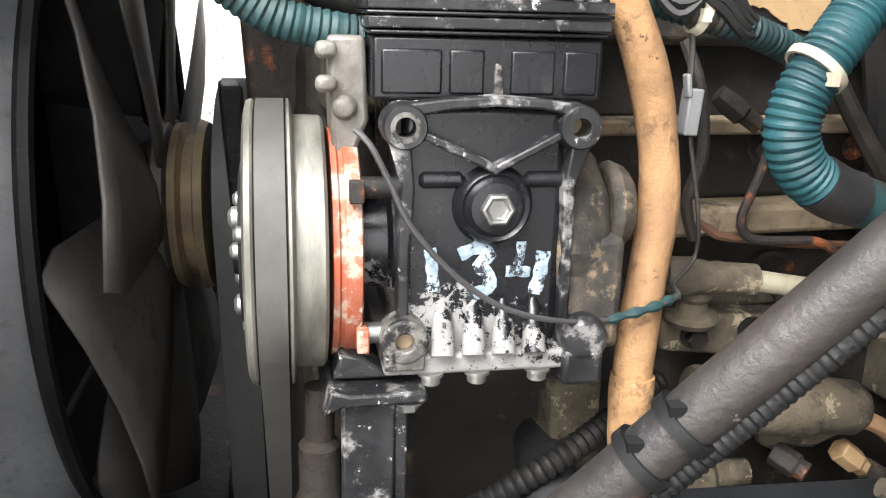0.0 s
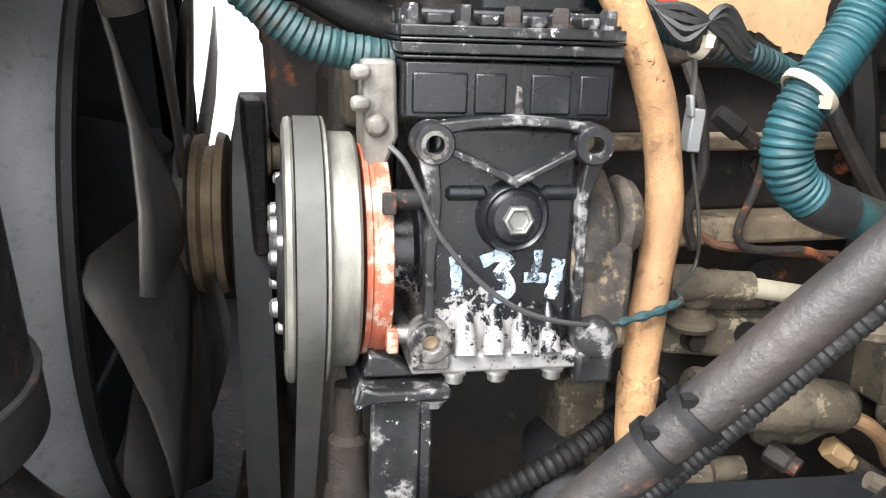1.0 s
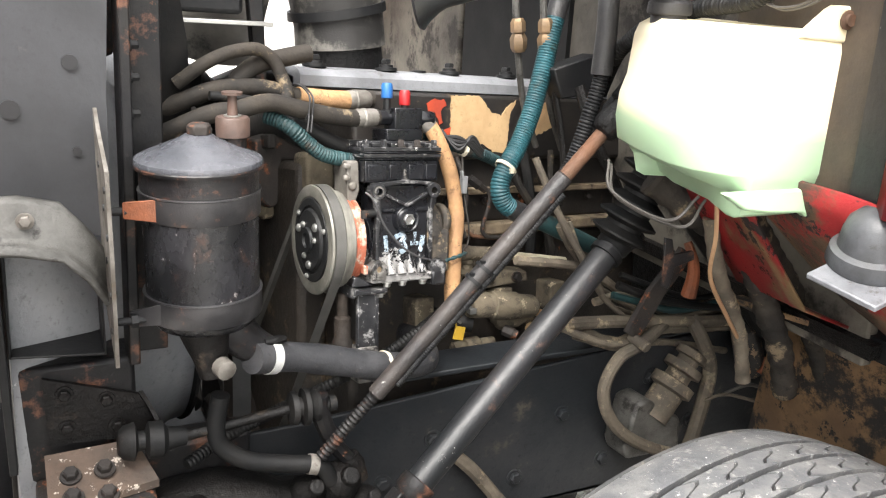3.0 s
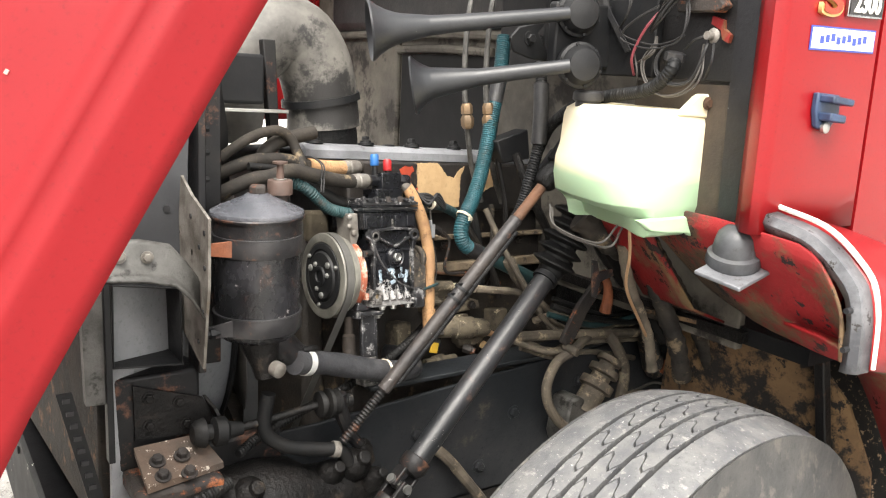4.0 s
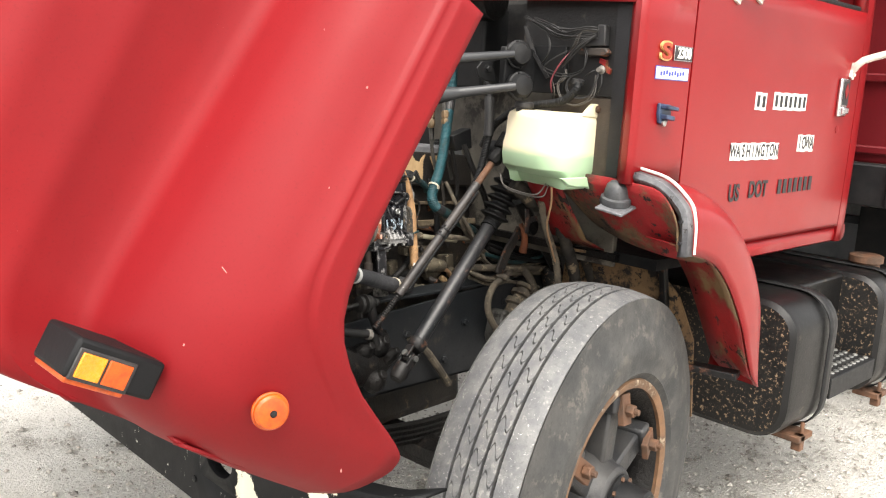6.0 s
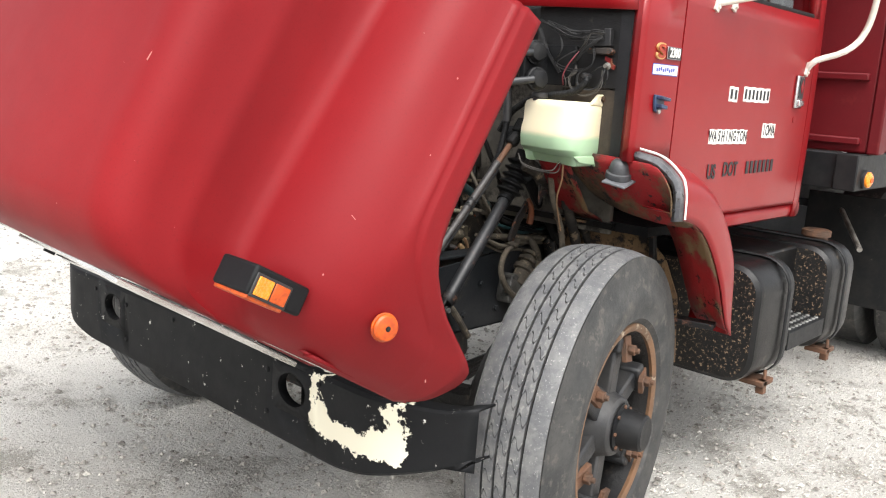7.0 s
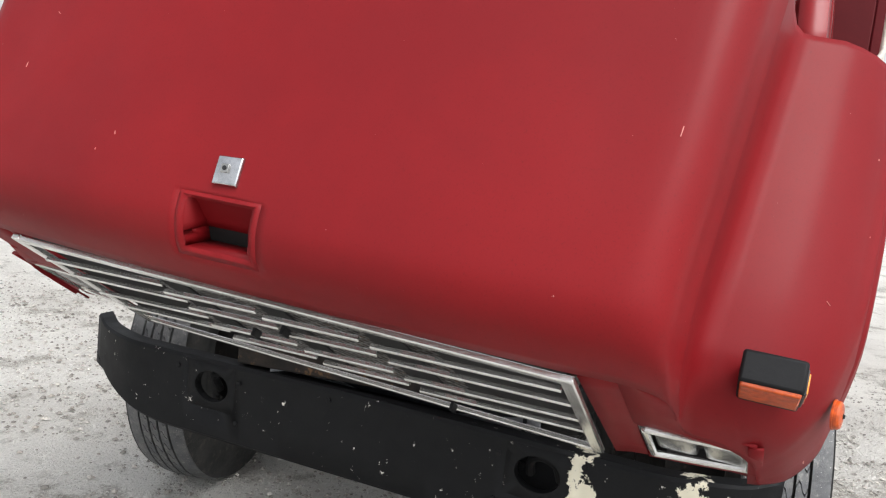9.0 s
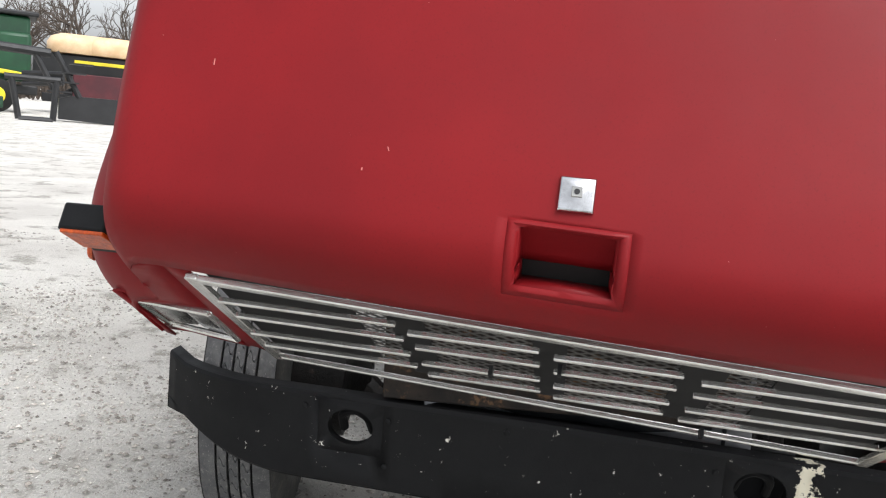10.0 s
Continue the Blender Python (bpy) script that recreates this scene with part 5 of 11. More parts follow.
for x, z in ((0.50, 1.722), (0.62, 1.735), (1.305, 1.565)):
    bm = bmesh.new()
    box(bm, (x, -CY - 0.004, z), (0.026, 0.008, 0.05), Euler((0, radians(20), 0)).to_matrix())
    bolt(bm, (x, -CY - 0.008, z - 0.012), (0, -1, 0), 0.006, 0.005, False)
    part("mount_tab", bm, white_tube, mirror, bevel=0.002)

# rear half of the wheel arch, fixed to the cab: flare, torn front edge, liner
flare = thing("fender_flare", (0.3, -1.06, 0.65), "red rear fender flare with grimy inner face and torn edge", "fender")


def lip(t):
    xs = (0.128, 0.19, 0.245, 0.33, 0.41, 0.475, 0.535, 0.598)
    zs = (1.092, 1.077, 1.055, 0.987, 0.890, 0.797, 0.718, 0.668)
    k = t * 7
    ks = range(8)
    return smooth_interp(k, ks, xs), smooth_interp(k, ks, zs)


def root(t):
    xs = (0.125, 0.29, 0.42, 0.515, 0.585, 0.622, 0.628, 0.616)
    zs = (1.268, 1.236, 1.180, 1.105, 1.01, 0.90, 0.785, 0.668)
    k = t * 7
    return smooth_interp(k, range(8), xs), smooth_interp(k, range(8), zs)


FU = (0.0, 0.2, 0.4, 0.6, 0.8, 1.0)


def flare_y(u):
    return smooth_interp(u, FU, (-0.983, -1.053, -1.106, -1.136, -1.146, -1.148))


def flare_s(u):
    return smooth_interp(u, FU, (0.0, 0.07, 0.243, 0.432, 0.70, 1.0))


bm = bmesh.new()
rows_ = []
for i in range(29):
    t = i / 28
    (xl, zl), (xr, zr) = lip(t), root(t)
    rows_.append([(xr + (xl - xr) * flare_s(k / 12), flare_y(k / 12) + 0.05 * max(0, t - 0.62), zr + (zl - zr) * flare_s(k / 12)) for k in range(13)])
grid_faces(bm, rows_)
part("flare_skin", bm, red_cab, flare, thick=0.005, smooth=60)
bm = bmesh.new()
rows_ = []
for i in range(29):
    t = i / 28
    (xl, zl), (xr, zr) = lip(t), root(t)
    rows_.append([(xl + 0.002, -1.140 + 0.05 * max(0, t - 0.62), zl + 0.002), (xl + 0.010, -1.11, zl + 0.012), (xl + 0.020, -1.06, zl + 0.018), (xl + 0.026, -1.00, zl + 0.020)])
grid_faces(bm, rows_)
part("arch_liner", bm, red_dirty, flare, "mud-caked inner arch with red left on it", thick=0.004)
edge = [Vector((0.128, flare_y(k / 16), 1.272 - 0.182 * flare_s(k / 16))) for k in range(17)]
bm = bmesh.new()
rows_ = []
for k, p in enumerate(edge):
    w = 0.005 * noise.noise(Vector((k * 0.9, 0, 0)))
    inn = (Vector((0.128, -0.99, 1.10)) - p).normalized()
    inn = (inn + Vector((0, 0.6, -0.3)) * (k / 16) + Vector((0, 0, -0.8)) * (1 - k / 16)).normalized()
    rows_.append([p + inn * (0.028 + w) + Vector((-0.022, 0, 0)), p + inn * 0.016 + Vector((-0.028, 0, 0)), p + inn * 0.004 + Vector((-0.024, 0, 0)), p + inn * 0.002])
grid_faces(bm, rows_)
part("torn_edge", bm, liner_grey, flare, "scuffed grey torn edge strip", thick=0.003)
bm = bmesh.new()
hose(bm, [p + Vector((0.004, 0, 0.004)) for p in edge], 0.004, 6, 0.01)
part("white_bead", bm, plate_white, flare, "chalky white bare edge")
bm = bmesh.new()
rows_ = []
top_e = ((-0.70, 1.250), (-0.78, 1.250), (-0.87, 1.248), (-0.95, 1.244), (-1.04, 1.238), (-1.09, 1.205), (-1.115, 1.155), (-1.122, 1.10))
low_e = ((-0.72, 1.165), (-0.77, 1.12), (-0.83, 1.092), (-0.93, 1.068), (-1.03, 1.058), (-1.08, 1.058), (-1.11, 1.06), (-1.13, 1.07))
for k in range(22):
    q = k / 21 * 7
    ty, tz = smooth_interp(q, range(8), [p[0] for p in top_e]), smooth_interp(q, range(8), [p[1] for p in top_e])
    ly, lz = smooth_interp(q, range(8), [p[0] for p in low_e]), smooth_interp(q, range(8), [p[1] for p in low_e])
    row = []
    for j in range(7):
        v = j / 6
        y_, z_ = ty + (ly - ty) * v, tz + (lz - tz) * v
        row.append((0.104 + 0.13 * v ** 1.3 + 0.012 * noise.noise(Vector((y_ * 9, z_ * 14, 2))), y_, z_))
    rows_.append(row)
grid_faces(bm, rows_)
part("front_liner", bm, mud_liner, flare, "red liner streaked with mud", thick=0.004)
# rivet holes as short black rods, their shade put into the colour
for y, z in ((-1.135, 1.17), (-1.138, 1.12)):
    bm = bmesh.new()
    rod(bm, (0.1, y + 0.008, z), (0.09, y + 0.008, z), 0.004, seg=10)
    part("rivet_hole", bm, ink, flare)
# splash panel behind the wheel
splash = thing("splash_panel", (0.45, -0.8, 0.5), "rusty black splash panel behind the front wheel", "splash panel")
bm = bmesh.new()
extrude_outline(bm, [(0.44, -0.55, 1.0), (0.40, -0.70, 1.005), (0.44, -0.86, 0.985), (0.47, -0.93, 0.90), (0.50, -0.97, 0.78), (0.52, -0.98, 0.55), (0.50, -0.7, 0.5), (0.46, -0.5, 0.55)], (0.006, 0, 0))
part("panel", bm, rust_panel, splash)
bm = bmesh.new()
extrude_outline(bm, [(0.28, -0.60, 1.01), (0.40, -0.84, 1.0), (0.45, -0.86, 0.985), (0.36, -0.56, 0.99)], (0, 0, -0.008))
part("top_flange", bm, rust_panel, splash)
bm = bmesh.new()
box(bm, (0.455, -0.90, 0.84), (0.02, 0.02, 0.34), Euler((0, radians(-14), 0)).to_matrix())
box(bm, (0.52, -0.985, 0.70), (0.05, 0.22, 0.02), Euler((0, 0, radians(15))).to_matrix())
part("stiffener", bm, black_rusty, splash, bevel=0.003)

# hood rest: rubber cone on a bracket
rest = thing("hood_rest_bumper", (0.09, -0.96, 1.2), "grey rubber hood rest cone on a bent bracket", "rubber bumper")
bm = bmesh.new()
lathe(bm, (0.113, -0.932, 1.184), (0.101, -0.944, 1.25), [(0, 0.037), (0.004, 0.039), (0.018, 0.037), (0.021, 0.031), (0.036, 0.029), (0.048, 0.026), (0.057, 0.018), (0.060, 0.006)], 28)
part("rubber_cone", bm, mat("grey_rubber", lin(74, 76, 79), lin(50, 51, 53), 0.45, s1=20, s2=120, bump=0.2, spots=lin(46, 44, 42), spots_at=0.6, spots_scale=22), rest)
bm = bmesh.new()
extrude_outline(bm, [(0.051, -0.917, 1.178), (0.068, -0.984, 1.166), (0.160, -0.975, 1.186), (0.198, -0.937, 1.202), (0.190, -0.902, 1.208)], (0.001, 0.001, -0.006))
part("bracket", bm, mat("dull_grey_sheet", lin(112, 114, 118), lin(86, 87, 90), 0.5, metal=0.2, s1=20, s2=130, bump=0.3, spots=lin(64, 60, 56), spots_at=0.6, spots_scale=26), rest, bevel=0.0015)
bm = bmesh.new()
extrude_outline(bm, [(0.160, -0.975, 1.186), (0.198, -0.937, 1.202), (0.200, -0.936, 1.150), (0.165, -0.972, 1.140)], (-0.003, 0.004, 0))
part("bracket_leg", bm, black_rusty, rest)

# ---- fuel tank and step ----
ftank = thing("fuel_tank", (1.2, -0.85, 0.42), "black saddle fuel tank with straps, mud-specked front end", "fuel tank")


def tank_section(x, inset=0.0, y_out=-1.135, z0=0.435, z1=0.872, y_in=-0.55):
    p = []
    r = 0.11
    for cy, cz, a0 in ((y_out + r, z1 - r, 90), (y_out + r, z0 + r, 180), (y_in - 0.03, z0 + 0.03, 270), (y_in - 0.03, z1 - 0.03, 0)):
        rr = r if cy < -0.9 else 0.03
        for k in range(7):
            an = radians(a0 + 15 * k)
            p.append((x, cy + (rr - inset) * math.cos(an) * 1.0, cz + (rr - inset) * math.sin(an)))
    return p


def tank_body(name, x0, x1, mt, parent, ends):
    bm = bmesh.new()
    rows_ = [tank_section(x0, 0.02), tank_section(x0 + 0.012, 0.004), tank_section(x0 + 0.03), tank_section((x0 + x1) / 2), tank_section(x1 - 0.03), tank_section(x1 - 0.012, 0.004), tank_section(x1, 0.02)]
    vs_ = [[bm.verts.new(p) for p in r] for r in rows_]
    for r0, r1 in zip(vs_, vs_[1:]):
        for k in range(len(r0)):
            bm.faces.new((r0[k], r0[(k + 1) % len(r0)], r1[(k + 1) % len(r0)], r1[k]))
    f0 = bm.faces.new(vs_[0])
    f1 = bm.faces.new(vs_[-1][::-1])
    ob = part(name, bm, [mt, ends], parent)
    for poly in ob.data.polygons:
        if len(poly.vertices) > 4:
            poly.material_index = 1
    return ob


tank_body("front_section", 0.80, 1.12, tank_black, ftank, mud_black)
tank_body("rear_section", 1.50, 1.78, tank_black, ftank, mud_black)
bm = bmesh.new()
box(bm, (1.31, -0.80, 0.65), (0.40, 0.36, 0.42))
part("recess_box", bm, tank_black, ftank, bevel=0.01)
bm = bmesh.new()
box(bm, (1.31, -1.05, 0.575), (0.37, 0.15, 0.02))
box(bm, (1.31, -1.125, 0.55), (0.37, 0.012, 0.07))
step_ob = part("step", bm, black_steel, ftank, bevel=0.003)
bm = bmesh.new()
for i in range(10):
    for j in range(4):
        lathe(bm, (1.15 + 0.036 * i, -1.105 + 0.035 * j, 0.585), (1.15 + 0.036 * i, -1.105 + 0.035 * j, 1.0), [(0, 0.009), (0.005, 0.008), (0.005, 0.005)], 10)
part("step_studs", bm, steel, step_ob)
for x in (1.03, 1.64):
    bm = bmesh.new()
    sec = tank_section(x)
    o_ = [(x, y * 1.004, z + 0.004 * (1 if z > 0.65 else -1)) for _, y, z in sec]
    v = []
    for p in o_:
        v.append([bm.verts.new((p[0] + dx, p[1] + (-0.006 if p[1] < -0.7 else 0), p[2])) for dx in (-0.022, 0.022)])
    for k in range(len(v)):
        a_, b_ = v[k], v[(k + 1) % len(v)]
        bm.faces.new((a_[0], b_[0], b_[1], a_[1]))
    part("strap", bm, black_steel, ftank, thick=-0.004)
for x in (0.97, 1.62):
    bm = bmesh.new()
    box(bm, (x, -1.09, 0.425), (0.10, 0.09, 0.02))
    box(bm, (x - 0.02, -1.12, 0.41), (0.03, 0.03, 0.05))
    rod(bm, (x, -1.12, 0.40), (x, -1.12, 0.47), 0.007, seg=8)
    part("strap_bracket", bm, rusty_clamp, ftank, bevel=0.003)
bm = bmesh.new()
lathe(bm, (1.70, -0.98, 0.865), (1.70, -0.98, 1.0), [(0, 0.05), (0.02, 0.05), (0.022, 0.06), (0.045, 0.06), (0.05, 0.05)], 24)
part("filler_cap", bm, rusty_clamp, ftank)

for x in (0.97, 1.62):
    bm = bmesh.new()
    box(bm, (x, -0.49, 0.66), (0.06, 0.13, 0.22))
    part("tank_hanger", bm, black_steel, ftank, bevel=0.004)

# ---- dump body behind the cab ----
body = thing("dump_body", (3.5, 0, 1.2), "dark red steel dump body on black subframe", "dump body")
bm = bmesh.new()
box(bm, (3.9, 0, 1.85), (4.4, 2.26, 1.2))
shell = part("body_shell", bm, red_body, body, bevel=0.012)
for s in (-1, 1):
    for k in range(5):
        bm = bmesh.new()
        box(bm, (1.74 + 0.9 * k, s * 1.15, 1.85), (0.09, 0.05, 1.2))
        part("side_stake", bm, red_body, body, bevel=0.008)
for z in (1.30, 1.56, 1.95, 2.40):
    bm = bmesh.new()
    box(bm, (1.69, 0, z), (0.03, 2.2, 0.03))
    part("front_rib", bm, red_body, body, bevel=0.006)
bm = bmesh.new()
box(bm, (3.85, -1.09, 1.175), (4.5, 0.09, 0.15))
box(bm, (3.85, 1.09, 1.175), (4.5, 0.09, 0.15))
box(bm, (1.66, 0, 1.175), (0.08, 2.2, 0.15))
part("subframe", bm, black_steel, body, bevel=0.005)
bm = bmesh.new()
for y in (-0.38, 0.38):
    box(bm, (3.8, y, 1.0), (4.3, 0.09, 0.22))
part("long_sill", bm, black_steel, body, bevel=0.004)
lamp2 = thing("body_marker_lamp", (1.615, -1.14, 1.145), "round bright amber marker lamp on black subframe", "marker lamp")
bm = bmesh.new()
lathe(bm, (1.70, -1.135, 1.147), (1.62, -2.1, 1.147), [(0, 0.040), (0.014, 0.040), (0.016, 0.034)], 28)
part("lamp_base", bm, ink, lamp2)
bm = bmesh.new()
lathe(bm, (1.70, -1.147, 1.147), (1.62, -2.1, 1.147), [(0, 0.034), (0.012, 0.032), (0.018, 0.024), (0.02, 0.006)], 28)
part("lens", bm, amber_bright, lamp2)
bm = bmesh.new()
rod(bm, (1.698, -1.162, 1.147), (1.696, -1.17, 1.147), 0.010, seg=12)
part("lens_centre", bm, amber, lamp2)
rear = thing("rear_wheel", (3.6, -0.95, 0.51), "dark dual rear tyre under the dump body", "wheel", "rear wheels")
bm = bmesh.new()
for y0 in (-1.12, -0.79):
    lathe(bm, (3.6, y0, 0.51), (3.6, y0 + 1, 0.51), [(0, 0.29), (-0.01, 0.40), (0.0, 0.48), (0.02, 0.51), (0.23, 0.51), (0.25, 0.48), (0.26, 0.40), (0.25, 0.29)], 48, cap=False, closed=True)
part("tyre", bm, tyre_side, rear)
bm = bmesh.new()
lathe(bm, (3.6, -1.05, 0.51), (3.6, -0.4, 0.51), [(0, 0.1), (0.02, 0.28), (0.5, 0.28), (0.55, 0.1)], 32)
part("rim", bm, black_steel, rear)
copy_thing(rear, pose(3.6, 0.95, 0.51, 0, 0, 180))
flap = thing("mud_flap", (2.6, -0.9, 0.4), "black rubber mud flap behind the tank", "mud flap")
bm = bmesh.new()
box(bm, (2.55, -0.88, 0.72), (0.02, 0.5, 0.56))
part("flap", bm, rubber, flap, bevel=0.004)
bm = bmesh.new()
box(bm, (2.57, -0.66, 0.93), (0.03, 0.48, 0.04))
part("hanger_bar", bm, frame_black, flap, bevel=0.004)
bm = bmesh.new()
rod(bm, (2.2, -1.02, 0.78), (2.55, -0.8, 0.92), 0.013, seg=10)
part("flap_stay", bm, alu_dirty, flap)

# ---- engine ----
engine = thing("engine", (0.3, 0.3, -0.4), "grimy diesel engine, grey valve cover, flaking beige and orange paint", "engine")
# the engine's frame: x rearwards along the crank, y inwards, z up; FRONT seats the timing gear in it
ENG = Matrix(((0.97993, -0.19551, 0.03894, -0.196), (0.18665, 0.96845, 0.16513, -0.43), (-0.06999, -0.15454, 0.9855, 1.15), (0, 0, 0, 1)))
FRONT = Matrix(((0.923, 0.354, -0.055, 0.434), (-0.358, 0.906, -0.175, 0.584), (-0.012, 0.183, 0.973, -1.064), (0, 0, 0, 1)))
head_black = mat("greasy_black_head", lin(30, 29, 29), lin(46, 42, 39), 0.42, s1=12, s2=130, bump=0.5, spots=lin(86, 74, 60), spots_at=0.62, spots_scale=18, chip=lin(128, 112, 90), chip_at=0.69, chip_scale=70, bump_dist=0.002)
ledge_dust = mat("dust_on_ledges", lin(134, 119, 98), lin(96, 84, 68), 0.85, s1=18, s2=140, bump=0.6, spots=lin(58, 51, 44), spots_at=0.58, spots_scale=26, bump_dist=0.002)
block_grime = mat("oily_block_side", lin(50, 44, 38), lin(32, 30, 28), 0.6, s1=12, s2=120, bump=0.7, spots=lin(104, 90, 70), spots_at=0.60, spots_scale=15, bump_dist=0.003)
rusty_black = mat("rust_streaked_black", lin(52, 46, 42), lin(36, 34, 33), 0.7, s1=16, s2=120, bump=0.5, spots=lin(150, 88, 52), spots_at=0.58, spots_scale=22)
for nm, (x0, x1), (y0, y1), (z0, z1), m_, bv in (
        ("crankcase", (0.03, 0.66), (0.128, 0.60), (-0.50, -0.086), block_grime, 0.012),
        ("front_cover", (-0.02, 0.03), (0.20, 0.60), (-0.50, 0.03), block_grime, 0.012),
        ("oil_pan", (-0.02, 0.62), (0.20, 0.54), (-0.68, -0.50), block_grime, 0.03),
        ("block_flange", (0.06, 0.66), (0.095, 0.58), (-0.086, -0.066), ledge_dust, 0.004),
        ("side_cover", (0.05, 0.66), (0.122, 0.58), (-0.066, -0.019), head_black, 0.004),
        ("cover_rail", (0.08, 0.66), (0.104, 0.58), (-0.020, -0.010), ledge_dust, 0.002),
        ("head_recess", (0.04, 0.66), (0.128, 0.58), (-0.011, 0.040), head_black, 0.003),
        ("cylinder_head", (0.02, 0.66), (0.105, 0.58), (0.036, 0.137), head_black, 0.006)):
    bm = bmesh.new()
    box(bm, ((x0 + x1) / 2, (y0 + y1) / 2, (z0 + z1) / 2), (x1 - x0, y1 - y0, z1 - z0))
    part(nm, bm, m_, engine, bevel=bv)
bm = bmesh.new()
rows_ = []
for x in (-0.052, -0.046, 0.1, 0.4, 0.64, 0.646):
    e = 0.010 if x in (-0.052, 0.646) else 0
    rows_.append([(x, 0.150 + e, 0.138), (x, 0.141 + e, 0.141), (x, 0.141 + e, 0.156), (x, 0.150 + e, 0.166 - e), (x, 0.172 + e, 0.171 - e), (x, 0.36, 0.176 - e), (x, 0.50, 0.160 - e), (x, 0.51, 0.138)])
grid_faces(bm, rows_)
vc = part("valve_cover", bm, alu_cover, engine, "grey painted valve cover", thick=0.008)
for x in (-0.01, 0.112, 0.232, 0.352, 0.472):
    bm = bmesh.new()
    lathe(bm, (x, 0.166, 0.169), (x, 0.166, 1), [(0, 0.017), (0.005, 0.017), (0.006, 0.011), (0.010, 0.011)], 20)
    bolt(bm, (x, 0.166, 0.179), (0, 0, 1), 0.008, 0.007, False)
    part("cover_nut", bm, black_steel, vc)
bm = bmesh.new()
lathe(bm, (0.178, 0.176, 0.170), (0.178, 0.176, 1), [(0, 0.013), (0.003, 0.013), (0.004, 0.010)], 24)
part("oval_plate", bm, black_steel, vc)


def frayed(pts, y, seed):
    """A flake's outline (x, z) with its edges broken up at random."""
    r = random.Random(seed)
    out = []
    for (x0, z0), (x1, z1) in zip(pts, pts[1:] + pts[:1]):
        n = max(1, int(math.hypot(x1 - x0, z1 - z0) / 0.004))
        for k in range(n):
            t = k / n
            out.append((x0 + (x1 - x0) * t + r.uniform(-0.0013, 0.0013), y, z0 + (z1 - z0) * t + r.uniform(-0.0013, 0.0013)))
    return out


for pts, mt, sd in (([(0.191, 0.134), (0.244, 0.136), (0.258, 0.125), (0.272, 0.110), (0.292, 0.105), (0.302, 0.119), (0.323, 0.130), (0.311, 0.108), (0.304, 0.046), (0.277, 0.048), (0.255, 0.061), (0.191, 0.061)], beige_patch, 3),
                    ([(0.146, 0.122), (0.160, 0.128), (0.178, 0.127), (0.182, 0.119), (0.171, 0.111), (0.176, 0.092), (0.169, 0.090), (0.161, 0.109), (0.150, 0.109)], orange_patch, 4),
                    ([(0.179, 0.080), (0.1905, 0.087), (0.1905, 0.066), (0.170, 0.070)], orange_patch, 8),
                    ([(0.345, 0.125), (0.40, 0.13), (0.41, 0.09), (0.37, 0.075)], beige_patch, 6)):
    bm = bmesh.new()
    extrude_outline(bm, frayed(pts, 0.1035, sd), (0, 0.003, 0))
    part("bare_patch", bm, mt, engine, "flaked patch of old paint", smooth=0)
dust_cast = mat("dust_caked_casting", lin(104, 95, 79), lin(70, 63, 53), 0.85, s1=16, s2=120, bump=0.7, spots=lin(60, 54, 47), spots_at=0.56, spots_scale=22, chip=lin(150, 138, 116), chip_at=0.6, chip_scale=40, bump_dist=0.003)
# timing cover, water pump, front parts
bm = bmesh.new()
extrude_outline(bm, [(-0.30, -0.22, 0.66), (-0.30, -0.26, 0.85), (-0.30, -0.24, 1.06), (-0.30, -0.14, 1.2), (-0.30, 0.14, 1.2), (-0.30, 0.24, 1.06), (-0.30, 0.22, 0.66)], (0.06, 0, 0))
bm.transform(FRONT)
part("timing_cover", bm, engine_dark, engine, bevel=0.008)
bm = bmesh.new()
extrude_outline(bm, [(-0.058, 0.27, 0.062), (-0.026, 0.27, 0.071), (0.030, 0.27, 0.045), (0.030, 0.27, 0.028), (-0.012, 0.27, 0.030), (-0.020, 0.27, -0.04), (-0.034, 0.27, -0.045), (-0.052, 0.27, -0.030)], (0, 0.05, 0))
part("front_bracket", bm, rusty_black, engine, "rust-streaked bracket", bevel=0.004)
bm = bmesh.new()
box(bm, (-0.040, 0.262, 0.060), (0.014, 0.03, 0.022))
part("bracket_lug", bm, rusty_black, engine, bevel=0.003)
bm = bmesh.new()
extrude_outline(bm, [(-0.075, 0.28, -0.004), (-0.058, 0.28, -0.004), (-0.056, 0.28, -0.13), (-0.068, 0.28, -0.13)], (0, 0.06, 0))
part("idler_plate", bm, grimy, engine, bevel=0.003)
bm = bmesh.new()
lathe(bm, (-0.066, 0.30, -0.050), (0.0, 0.30, -0.050), [(0, 0.012), (0.004, 0.016), (0.012, 0.016), (0.014, 0.011), (0.030, 0.011), (0.032, 0.015), (0.046, 0.014), (0.060, 0.010)], 20)
part("idler_shaft", bm, dust_cast, engine, "dusty idler shaft")
bm = bmesh.new()
box(bm, (0.012, 0.21, 0.015), (0.05, 0.05, 0.06))
part("grey_boss", bm, dust_cast, engine, bevel=0.008)
bm = bmesh.new()
hose(bm, [(0.1145, 0.371, 0.150), (0.1145, 0.371, 0.186)], 0.012, 10)
lathe(bm, (0.1145, 0.352, 0.2125), (0.1145, 0.390, 0.2125), [(0, 0.020), (0, 0.036), (0.006, 0.039), (0.032, 0.039), (0.038, 0.036), (0.038, 0.020)], 40, cap=False, closed=True)
part("lifting_eye", bm, alu_dirty, engine)
bm = bmesh.new()
hose(bm, [(-0.15, -0.32, 1.03), (-0.15, -0.33, 0.985), (-0.12, -0.35, 0.955), (-0.07, -0.36, 0.935), (-0.02, -0.37, 0.93)], 0.016, 12)
